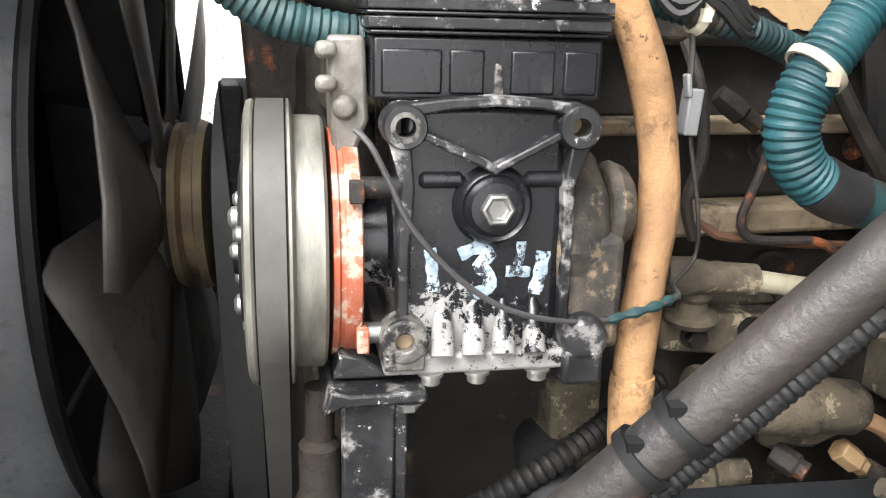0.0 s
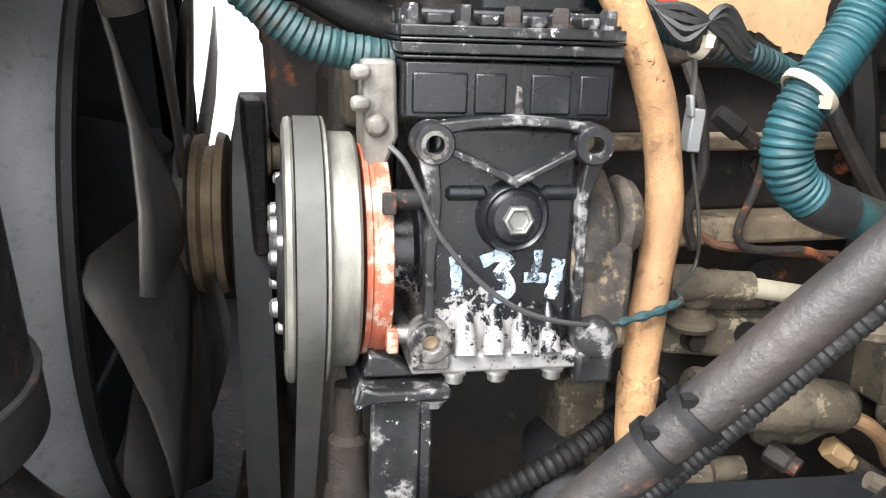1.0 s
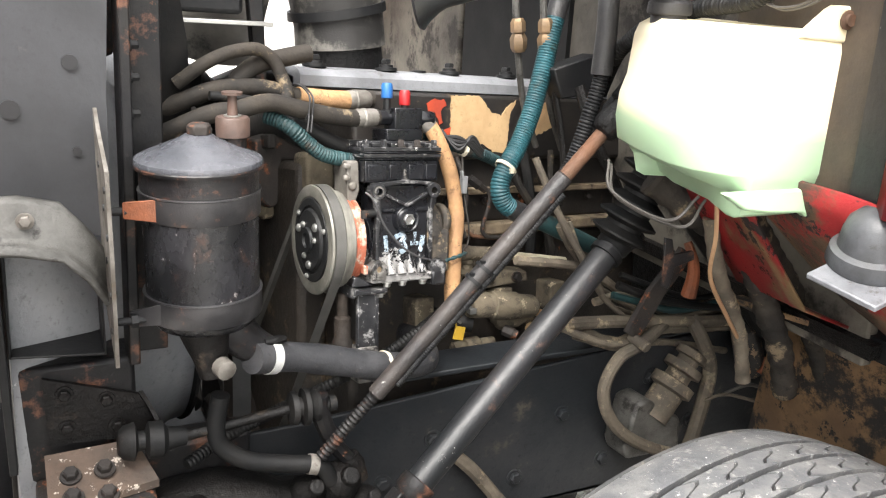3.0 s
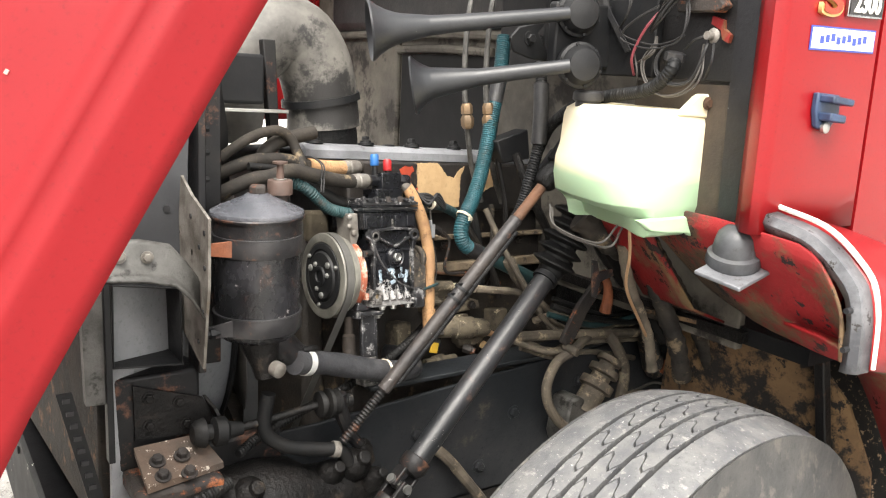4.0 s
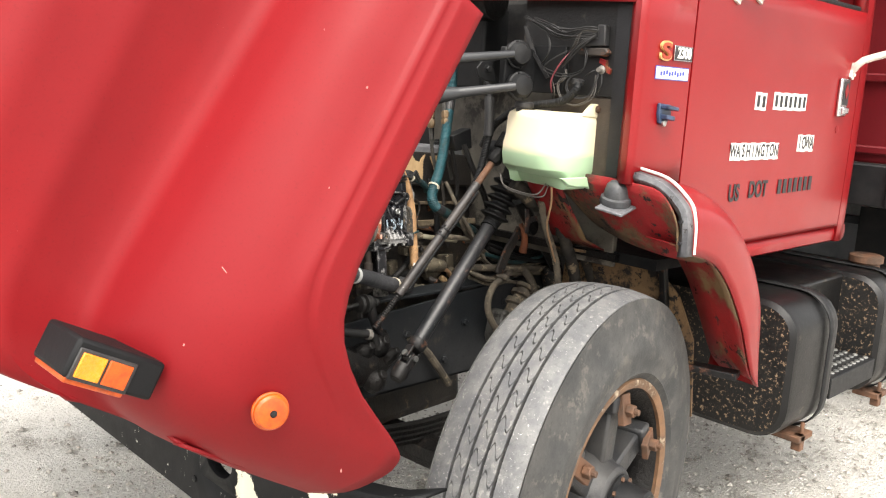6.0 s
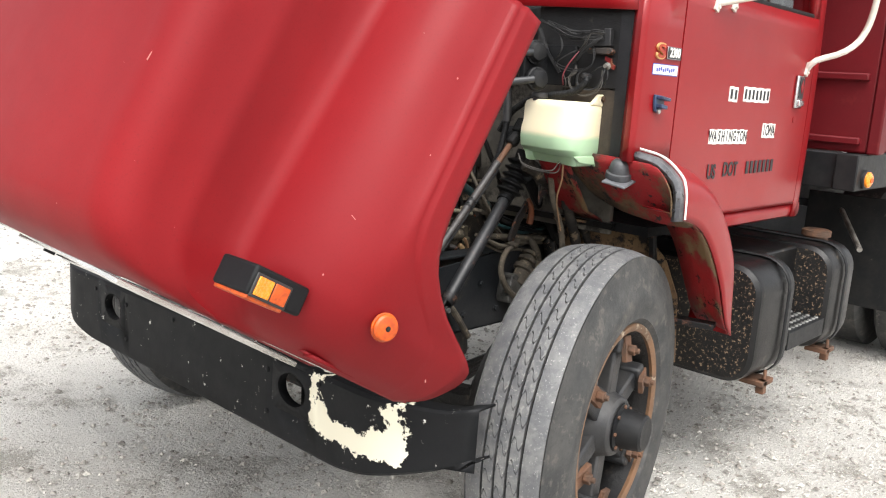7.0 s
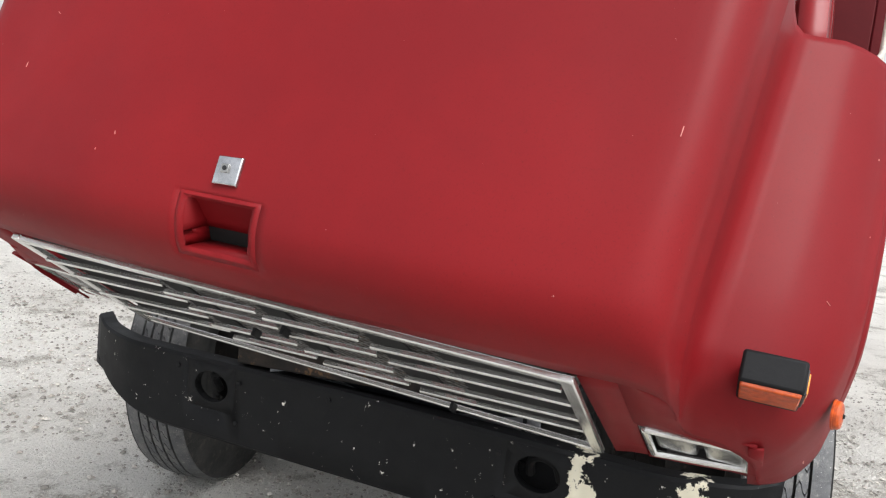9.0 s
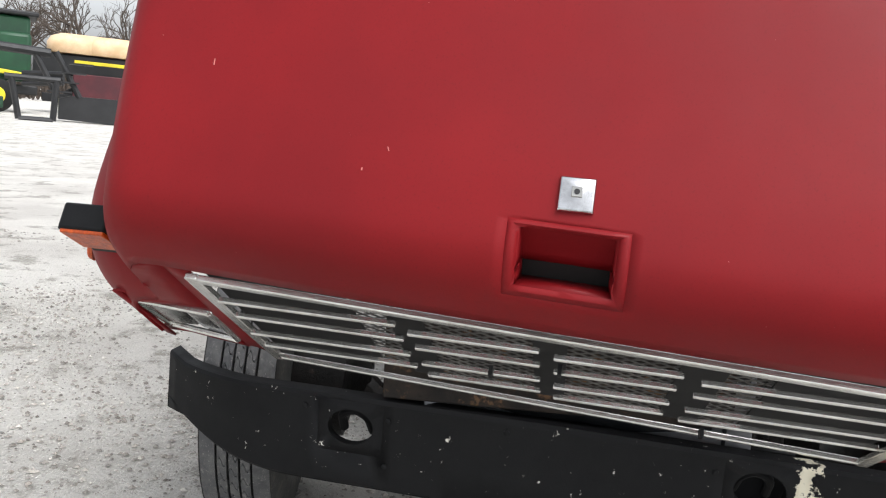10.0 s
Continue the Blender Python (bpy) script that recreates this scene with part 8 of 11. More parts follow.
lathe(bm, (CX, CYY, 1.2145), (CX, CYY, 2), [(0.0, 0.0672), (0.0, 0.0692), (0.0030, 0.0700), (0.0045, 0.0692), (0.0045, 0.068)], 64, cap=False, closed=True)
part("rusty_rim", bm, rusty_shell, lid, "rusty lid rim")
bm = bmesh.new()
lathe(bm, (CX + 0.001, CYY, 1.2495), (CX + 0.001, CYY, 2), [(0, 0.0115), (0.001, 0.0135), (0.010, 0.0135), (0.0128, 0.0105)], 6)
part("lid_nut", bm, rusty_black, lid, bevel=0.001)
bx_, by_ = -0.4035, -0.503
bm = bmesh.new()
lathe(bm, (bx_, by_, 1.220), (bx_, by_, 2), [(0, 0.0150), (0.026, 0.0150)], 28)
part("breather_neck", bm, black_rusty, lid)
bm = bmesh.new()
lathe(bm, (bx_, by_, 1.2445), (bx_, by_, 2), [(0, 0.0170), (0.001, 0.0188), (0.020, 0.0190), (0.0225, 0.0175), (0.0230, 0.006), (0.031, 0.0055), (0.046, 0.005), (0.047, 0.0115), (0.050, 0.0115)], 28)
part("breather_cap", bm, mat("brown_cap", lin(88, 70, 62), lin(64, 54, 50), 0.55, s1=20, s2=120, bump=0.3), lid, "brown rusted breather cap")
bm = bmesh.new()
lathe(bm, (bx_, by_, 1.2676), (bx_, by_, 2), [(0, 0.0055), (0.0, 0.0098), (0.0012, 0.0098), (0.0012, 0.0055)], 20, cap=False, closed=True)
part("cap_washer", bm, steel, lid)
for z, h, tz in ((1.1620, 0.0290, 1.176), (1.0440, 0.0290, 1.052)):
    bm = bmesh.new()
    lathe(bm, (CX, CYY, z), (CX, CYY, z + 1), [(0, 0.0636), (0.0, 0.0655), (0.001, 0.0662), (h - 0.002, 0.0662), (h - 0.0012, 0.0672), (h, 0.0668), (h, 0.0636)], 64, cap=False, closed=True)
    bd_ = part("band_clamp", bm, band_paint, can, "rust-streaked band clamp")
    bm = bmesh.new()
    extrude_outline(bm, [(CX - 0.0520, CYY - 0.040, z + 0.002), (CX - 0.0850, CYY - 0.024, tz - 0.010), (CX - 0.0850, CYY - 0.024, tz + 0.008), (CX - 0.0520, CYY - 0.040, z + h - 0.002)], (0.002, 0.003, 0))
    part("band_tab", bm, orange_rust if z > 1.1 else band_paint, bd_, "rusted band tab", bevel=0.0008)
bm = bmesh.new()
hose(bm, [(-0.432, -0.516, 1.040), (-0.412, -0.519, 1.016), (-0.392, -0.519, 0.996), (-0.372, -0.517, 0.982)], lambda d, s: 0.030 - 0.010 * s, 22, 0.006)
part("outlet_neck", bm, rusty_shell, can, "rusty outlet elbow")
bm = bmesh.new()
lathe(bm, (-0.445, -0.526, 1.028), (-0.438, -0.540, 0.955), [(0, 0.032), (0.02, 0.026), (0.038, 0.020), (0.06, 0.016)], 20)
part("drain_neck", bm, grimy, can)
bm = bmesh.new()
lathe(bm, (-0.434, -0.556, 0.990), (-0.428, -0.574, 0.988), [(0, 0.012), (0.014, 0.012), (0.016, 0.009)], 12)
part("drain_plug", bm, alu_dirty, can)
sh = thing("suction_hose", (-0.28, -0.56, 0.95), "black rubber suction hose with a bright worm clamp", "hose")
bm = bmesh.new()
hose(bm, [(-0.428, -0.586, 1.013), (-0.40, -0.573, 1.006), (-0.36, -0.563, 0.996), (-0.30, -0.553, 0.978), (-0.234, -0.543, 0.958), (-0.18, -0.53, 0.950), (-0.15, -0.50, 0.945), (-0.13, -0.44, 0.94), (-0.12, -0.36, 0.93)], lambda d, s: 0.0195 + 0.0006 * math.sin(d * 70), 18, 0.008)
part("hose", bm, mat("dusty_suction_rubber", lin(38, 39, 42), lin(62, 62, 64), 0.5, s1=22, s2=130, bump=0.4, spots=lin(92, 88, 82), spots_at=0.62, spots_scale=30, chip=lin(140, 138, 134), chip_at=0.68, chip_scale=120), sh)
bm = bmesh.new()
lathe(bm, (-0.408, -0.577, 1.008), (-0.388, -0.570, 1.003), [(0, 0.0198), (0, 0.0212), (0.012, 0.0212), (0.012, 0.0198)], 28, cap=False)
cl = part("worm_clamp", bm, mat("zinc_clamp", lin(206, 206, 204), lin(184, 184, 182), 0.35, metal=0.3, s1=30, s2=300, bump=0.1), sh, "bright steel worm clamp")
bm = bmesh.new()
lathe(bm, (-0.412, -0.582, 1.030), (-0.382, -0.574, 1.028), [(0, 0.004), (0.004, 0.006), (0.022, 0.006), (0.030, 0.004)], 8)
part("clamp_screw", bm, grimy, cl)
bm = bmesh.new()
lathe(bm, (-0.240, -0.5445, 0.960), (-0.230, -0.5425, 0.957), [(0, 0.0198), (0, 0.0212), (0.005, 0.0212), (0.005, 0.0198)], 24, cap=False)
box(bm, (-0.233, -0.565, 0.947), (0.008, 0.008, 0.008))
hose(bm, [(-0.234, -0.559, 0.976), (-0.231, -0.567, 0.962), (-0.232, -0.566, 0.937)], 0.002, 6)
part("cable_tie", bm, tie_white, sh)

# ---- brace rod with conduit, steering shaft, boot ----
br = thing("brace_rod", (-0.09, -0.52, 0.84), "dark steel radiator brace rod with taped conduit along it", "brace rod")
R0, R1 = Vector((-0.318, -0.542, 0.828)), Vector((0.063, -0.578, 1.270))


def on_rod(t):
    return R0.lerp(R1, t)


bm = bmesh.new()
rod(bm, on_rod(0.20), on_rod(0.83), 0.0115, seg=20, edge=0.002)
part("tube", bm, mat("brown_black_tube", lin(36, 35, 36), lin(56, 51, 48), 0.42, s1=14, s2=140, bump=0.35, spots=lin(110, 80, 66), spots_at=0.62, spots_scale=16, chip=lin(176, 174, 170), chip_at=0.655, chip_scale=60), br, "scuffed brown-black steel tube")
bm = bmesh.new()
rod(bm, on_rod(0.82), on_rod(0.97), 0.0095, seg=16)
part("upper_end", bm, rusty_clamp, br, "rusty threaded end")
bm = bmesh.new()
hose(bm, [on_rod(0.02), on_rod(0.11), on_rod(0.21)], ribbed(0.0085, 0.006, 0.25), 12, 0.0015)
part("threaded_end", bm, black_rusty, br)
bm = bmesh.new()
off = Vector((0.008, -0.005, -0.009))
hose(bm, [on_rod(0.25) + off, on_rod(0.5) + off, on_rod(0.80) + off], ribbed(0.0056, 0.0034, 0.14), 10, 0.0012)
part("conduit", bm, black_steel, br, "ribbed black conduit")
for t in (0.525, 0.56):
    bm = bmesh.new()
    d = (R1 - R0).normalized()
    lathe(bm, on_rod(t), on_rod(t) + d, [(0, 0.0118), (0, 0.0138), (0.005, 0.0138), (0.005, 0.0118)], 24, cap=False)
    box(bm, on_rod(t) + Vector((-0.004, -0.005, 0.0125)), (0.006, 0.005, 0.004))
    part("cable_tie", bm, black_steel, br)
bm = bmesh.new()
lathe(bm, on_rod(0.95), on_rod(1.05), [(0, 0.016), (0.012, 0.022), (0.03, 0.022), (0.05, 0.016)], 8)
box(bm, on_rod(1.07), (0.05, 0.03, 0.045), Euler((0, radians(-52), 0)).to_matrix())
part("firewall_clevis", bm, grimy, br, bevel=0.004)
# ball joint bell crank at the foot
bc = thing("bell_crank", (-0.30, -0.5, 0.83), "grimy forged bell crank with ball joints on the frame", "bell crank")
bm = bmesh.new()
hose(bm, [(-0.306, -0.515, 0.910), (-0.304, -0.515, 0.892), (-0.299, -0.515, 0.871), (-0.288, -0.514, 0.846), (-0.274, -0.513, 0.822), (-0.258, -0.513, 0.804)], lambda d, s: 0.0135 - 0.003 * s, 10)
part("arm", bm, black_rusty, bc)
bm = bmesh.new()
lathe(bm, (-0.345, -0.516, 0.898), (-0.285, -0.516, 0.896), [(0, 0.008), (0.003, 0.021), (0.010, 0.022), (0.012, 0.013), (0.017, 0.013), (0.019, 0.024), (0.025, 0.024), (0.028, 0.014), (0.034, 0.021), (0.039, 0.020), (0.041, 0.009), (0.052, 0.008), (0.053, 0.011), (0.062, 0.010)], 24)
part("bushing", bm, rubber, bc)
bm = bmesh.new()
rod(bm, (-0.480, -0.515, 0.883), (-0.340, -0.516, 0.898), 0.0065, seg=12)
part("link_rod", bm, grimy, bc)
bm = bmesh.new()
lathe(bm, (-0.548, -0.515, 0.889), (-0.470, -0.515, 0.883), [(0, 0.014), (0.006, 0.020), (0.018, 0.023), (0.022, 0.012), (0.030, 0.012), (0.034, 0.022), (0.050, 0.022), (0.056, 0.014), (0.078, 0.010)], 24)
part("rubber_mount", bm, rubber, bc)
bm = bmesh.new()
lathe(bm, (-0.262, -0.513, 0.812), (-0.245, -0.515, 0.776), [(0, 0.013), (0.015, 0.016), (0.03, 0.012), (0.042, 0.010)], 16)
part("ball_stud", bm, grimy, bc)
# box and gusset plate ahead of the gear
fb = thing("frame_bracket", (-0.58, -0.52, 0.84), "rusty frame bracket plate with four bolts and a gusset", "bracket")
bm = bmesh.new()
extrude_outline(bm, [(-0.627, -0.488, 0.873), (-0.527, -0.482, 0.873), (-0.506, -0.532, 0.842), (-0.626, -0.560, 0.842)], (0, 0, -0.010))
part("bolted_plate", bm, mat("rusty_worn_plate", lin(92, 76, 64), lin(64, 56, 50), 0.7, s1=14, s2=110, bump=0.5, chip=lin(190, 180, 168), chip_at=0.6, chip_scale=60), fb, "worn rusty plate")
for p in ((-0.601, -0.519, 0.858), (-0.564, -0.516, 0.858), (-0.563, -0.550, 0.845), (-0.600, -0.545, 0.846)):
    bm = bmesh.new()
    bolt(bm, p, (0, -0.4, 1), 0.0085, 0.010)
    part("plate_bolt", bm, rusty_black, fb)
bm = bmesh.new()
extrude_outline(bm, [(-0.622, -0.475, 0.964), (-0.518, -0.475, 0.928), (-0.492, -0.475, 0.869), (-0.621, -0.475, 0.878)], (0, 0.006, 0))
gus = part("gusset", bm, grimy, fb)
bm = bmesh.new()
extrude_outline(bm, [(-0.518, -0.470, 0.930), (-0.490, -0.470, 0.866), (-0.490, -0.515, 0.866), (-0.508, -0.496, 0.915)], (0.005, 0, 0))
part("gusset_flange", bm, grimy, fb)
for x, z in ((-0.600, 0.942), (-0.555, 0.928), (-0.600, 0.898), (-0.545, 0.892)):
    bm = bmesh.new()
    bolt(bm, (x, -0.475, z), (0, -1, 0), 0.007, 0.007)
    part("gusset_bolt", bm, grimy, gus)
bm = bmesh.new()
box(bm, (-0.585, -0.435, 0.90), (0.13, 0.065, 0.15))
part("support_box", bm, black_rusty, fb, bevel=0.006)
# dark box added only to close a gap onto bright ground
bm = bmesh.new()
box(bm, (-0.49, -0.43, 0.79), (0.22, 0.05, 0.10))
part("support_foot", bm, black_rusty, fb, bevel=0.006)
# the open-fronted box above it: back wall, and a rim of bent edges
RIM = [(-0.649, 1.126), (-0.652, 1.000), (-0.551, 0.991), (-0.551, 1.111)]
bm = bmesh.new()
extrude_outline(bm, [(x, -0.40, z) for x, z in RIM], (0, 0.004, 0))
part("box_back", bm, black_steel, fb)
for (x0, z0), (x1, z1) in zip(RIM, RIM[1:] + RIM[:1]):
    bm = bmesh.new()
    cx, cz = -0.600, 1.057
    inn = [(x0 + (cx - x0) * 0.05, z0 + (cz - z0) * 0.05), (x1 + (cx - x1) * 0.05, z1 + (cz - z1) * 0.05)]
    extrude_outline(bm, [(x0, -0.49, z0), (x1, -0.49, z1), (inn[1][0], -0.49, inn[1][1]), (inn[0][0], -0.49, inn[0][1])], (0, 0.09, 0))
    part("box_wall", bm, black_steel, fb, bevel=0.0012)
bm = bmesh.new()
hose(bm, [(-0.70, -0.50, 0.72), (-0.66, -0.54, 0.765), (-0.60, -0.560, 0.795), (-0.55, -0.560, 0.805), (-0.50, -0.54, 0.810)], ribbed(0.011, 0.005, 0.16), 10, 0.002)
part("conduit", bm, rubber, fb)
bm = bmesh.new()
box(bm, (-0.575, -0.505, 0.815), (0.13, 0.10, 0.03))
part("frame_horn", bm, rusty_black, fb, bevel=0.008)
# steering shaft
ss = thing("steering_shaft", (-0.02, -0.51, 0.76), "black steel steering shaft with universal joint at its foot", "steering shaft")
S0, S1 = Vector((-0.186, -0.573, 0.788)), Vector((0.136, -0.509, 1.075))
bm = bmesh.new()
rod(bm, S0, S1, 0.0198, seg=28, edge=0.002)
part("tube", bm, mat("black_shaft_paint", lin(25, 27, 29), lin(38, 38, 40), 0.42, s1=9, s2=150, bump=0.2, spots=lin(104, 82, 72), spots_at=0.64, spots_scale=9, chip=lin(176, 172, 168), chip_at=0.66, chip_scale=90), ss, "scuffed black tube")
bm = bmesh.new()
rod(bm, S1, S1 + (S1 - S0).normalized() * 0.05, 0.013, seg=16)
part("inner_shaft", bm, steel, ss)
bm = bmesh.new()
ud = (S0 - S1).normalized()
side_v = ud.cross(Vector((0, 1, 0))).normalized()
lathe(bm, S0 - ud * 0.005, S0 + ud * 0.03, [(0, 0.025), (0.02, 0.025), (0.03, 0.018)], 20)
for sg in (-1, 1):
    box(bm, S0 + ud * 0.04 + side_v * 0.017 * sg, (0.008, 0.024, 0.036), Matrix((side_v, side_v.cross(ud), ud)).transposed())
    box(bm, S0 + ud * 0.062 + side_v.cross(ud) * 0.017 * sg, (0.024, 0.008, 0.040), Matrix((side_v, side_v.cross(ud), ud)).transposed())
lathe(bm, S0 + ud * 0.075, S0 + ud * 0.12, [(0, 0.022), (0.03, 0.022), (0.045, 0.016)], 20)
part("universal_joint", bm, black_rusty, ss, bevel=0.002)
bm = bmesh.new()
rod(bm, S0 + ud * 0.05 - side_v * 0.026, S0 + ud * 0.05 + side_v * 0.026, 0.008, seg=14)
rod(bm, S0 + ud * 0.05 - side_v.cross(ud) * 0.026, S0 + ud * 0.05 + side_v.cross(ud) * 0.026, 0.008, seg=14)
part("cross_pin", bm, steel, ss)
boot = thing("shaft_boot", (0.2, -0.44, 1.12), "black ribbed rubber boot round the steering shaft", "rubber boot")
bm = bmesh.new()
bd = (S1 - S0).normalized()
lathe(bm, S1 - bd * 0.012, S1 + bd * 0.03, [(0, 0.0205), (0.004, 0.024), (0.020, 0.026), (0.042, 0.030)], 28)
fin_axis = Vector((0.40, -0.10, 0.90)).normalized()
prof = [(0.0, 0.026)]
for k in range(5):
    h, r = 0.002 + 0.0245 * k, 0.0425 + 0.0010 * k
    prof += [(h, 0.027), (h + 0.004, r - 0.004), (h + 0.0065, r), (h + 0.0095, r), (h + 0.013, r - 0.006), (h + 0.019, 0.027)]
lathe(bm, (0.136, -0.510, 1.080), Vector((0.136, -0.510, 1.080)) + fin_axis, prof + [(0.15, 0.03)], 36)
part("bellows", bm, rubber, boot)
bm = bmesh.new()
lathe(bm, S1 - bd * 0.026, S1, [(0, 0.0200), (0, 0.0245), (0.009, 0.0245), (0.009, 0.0200)], 24, cap=False)
part("boot_clamp", bm, black_steel, boot)
# steering gear box
gear = thing("steering_gear", (-0.40, -0.5, 0.62), "oily cast steering gear box bolted to the frame", "steering gear")
bm = bmesh.new()
lathe(bm, (-0.56, -0.485, 0.735), (-0.25, -0.52, 0.745), [(0, 0.03), (0.01, 0.06), (0.05, 0.075), (0.10, 0.08), (0.16, 0.075), (0.19, 0.055), (0.24, 0.05), (0.27, 0.035), (0.31, 0.022)], 20)
part("housing", bm, grimy, gear, smooth=50)
bm = bmesh.new()
lathe(bm, (-0.43, -0.40, 0.69), (-0.43, -0.60, 0.69), [(0, 0.07), (0.10, 0.075), (0.13, 0.07), (0.135, 0.05), (0.17, 0.04), (0.175, 0.03)], 24)
part("sector_cover", bm, grimy, gear)
for k in range(6):
    a = k * math.pi / 3 + 0.2
    bm = bmesh.new()
    bolt(bm, (-0.43 + 0.058 * math.cos(a), -0.532, 0.69 + 0.058 * math.sin(a)), (0, -1, 0), 0.008, 0.009)
    part("cover_bolt", bm, black_steel, gear)
bm = bmesh.new()
hose(bm, [(-0.43, -0.57, 0.69), (-0.42, -0.59, 0.65), (-0.40, -0.60, 0.56), (-0.39, -0.60, 0.48)], lambda d, s: 0.028 - 0.008 * s, 12)
part("pitman_arm", bm, grimy, gear)
for i, (x, y, z, s_) in enumerate(((-0.30, -0.545, 0.80, 0.03), (-0.27, -0.555, 0.77, 0.022), (-0.345, -0.54, 0.79, 0.026), (-0.49, -0.545, 0.79, 0.03), (-0.33, -0.57, 0.72, 0.03))):
    bm = bmesh.new()
    lathe(bm, (x, y + 0.03, z - 0.02), (x + 0.01, y - 0.02, z + 0.02), [(0, s_ * 0.9), (0.02, s_), (0.04, s_ * 0.8), (0.05, s_ * 0.45), (0.06, s_ * 0.4)], 10)
    part("fitting", bm, grimy, gear, bevel=0.002)
for pts, r, m_ in (([(-0.455, -0.535, 0.945), (-0.460, -0.53, 0.90), (-0.452, -0.53, 0.872), (-0.42, -0.535, 0.850), (-0.37, -0.54, 0.838), (-0.33, -0.545, 0.83), (-0.315, -0.545, 0.805)], 0.0115, rubber),
                   ([(-0.49, -0.50, 0.84), (-0.44, -0.47, 0.85), (-0.38, -0.45, 0.862), (-0.315, -0.44, 0.880), (-0.268, -0.44, 0.896), (-0.198, -0.44, 0.926), (-0.125, -0.43, 0.962), (-0.05, -0.38, 0.98)], 0.0085, rubber)):
    bm = bmesh.new()
    hose(bm, pts, r if m_ is rubber and pts[0][0] > -0.48 else ribbed(r, 0.006, 0.2), 12, 0.006 if pts[0][0] > -0.48 else 0.002)
    part("pressure_hose", bm, m_, gear)
bm = bmesh.new()
lathe(bm, (-0.345, -0.542, 0.834), (-0.325, -0.544, 0.829), [(0, 0.0118), (0, 0.0135), (0.012, 0.0135), (0.012, 0.0118)], 20, cap=False)
part("hose_clamp", bm, alu_dirty, gear)

# ---- teal looms and hoses over the engine ----
tl = thing("teal_wiring_loom", (0.2066, 0.0, -0.005), "teal corrugated wiring loom looping beside the engine", "wiring loom")
bm = bmesh.new()
hose(bm, [(0.345, 0.010, 0.385), (0.327, 0.005, 0.305), (0.3067, 0.005, 0.2395), (0.290, 0.005, 0.179), (0.268, 0.005, 0.111), (0.2455, 0.004, 0.0656), (0.2225, 0.0, 0.036), (0.2095, 0.0, 0.0139), (0.2066, 0.0, -0.005), (0.214, 0.0, -0.0216), (0.228, 0.0, -0.0325)], ribbed(0.0148, 0.0042, 0.10), 18, 0.0011)
part("main_loom", bm, teal, tl)
for pts in ([(0.226, 0.0, -0.0305), (0.240, 0.0, -0.0375), (0.252, 0.0, -0.041)], [(0.324, 0.005, 0.298), (0.316, 0.005, 0.270), (0.310, 0.005, 0.250)]):
    bm = bmesh.new()
    hose(bm, pts, 0.0155, 14, 0.004)
    part("tape_wrap", bm, tape_black, tl)
bm = bmesh.new()
hose(bm, [(0.250, 0.0, -0.040), (0.285, 0.0, -0.052), (0.34, 0.002, -0.074), (0.43, 0.005, -0.11)], 0.0140, 14)
part("lower_sleeve", bm, teal_dark, tl)
bm = bmesh.new()
hose(bm, [(0.110, 0.080, 0.082), (0.1426, 0.060, 0.065), (0.173, 0.045, 0.055), (0.2085, 0.045, 0.046), (0.255, 0.060, 0.032), (0.29, 0.08, 0.02)], ribbed(0.0092, 0.0045, 0.12), 12, 0.0013)
part("branch_loom", bm, teal_dark, tl)
for p0, p1, r in (((0.2145, 0.0, 0.0265), (0.2215, 0.0, 0.0345), 0.0152), ((0.171, 0.046, 0.056), (0.176, 0.0455, 0.0545), 0.0100)):
    bm = bmesh.new()
    lathe(bm, p0, p1, [(0, r), (0, r + 0.0018), (0.005, r + 0.0022), (0.005, r)], 20, cap=False)
    box(bm, Vector(p0) + Vector((0.0, -r, -0.002)), (0.005, 0.006, 0.007))
    part("cable_tie", bm, tie_white, tl, "dirty white cable tie")
for k in range(4):
    bm = bmesh.new()
    hose(bm, [(0.135, 0.052, 0.071 + 0.004 * k), (0.155, 0.036, 0.072 - 0.006 * k), (0.178, 0.033, 0.058 + 0.005 * k), (0.197, 0.036, 0.044 + 0.004 * k), (0.214, 0.045, 0.048)], 0.0028, 6, 0.004)
    part("loose_lead", bm, wire_mats[0], tl)

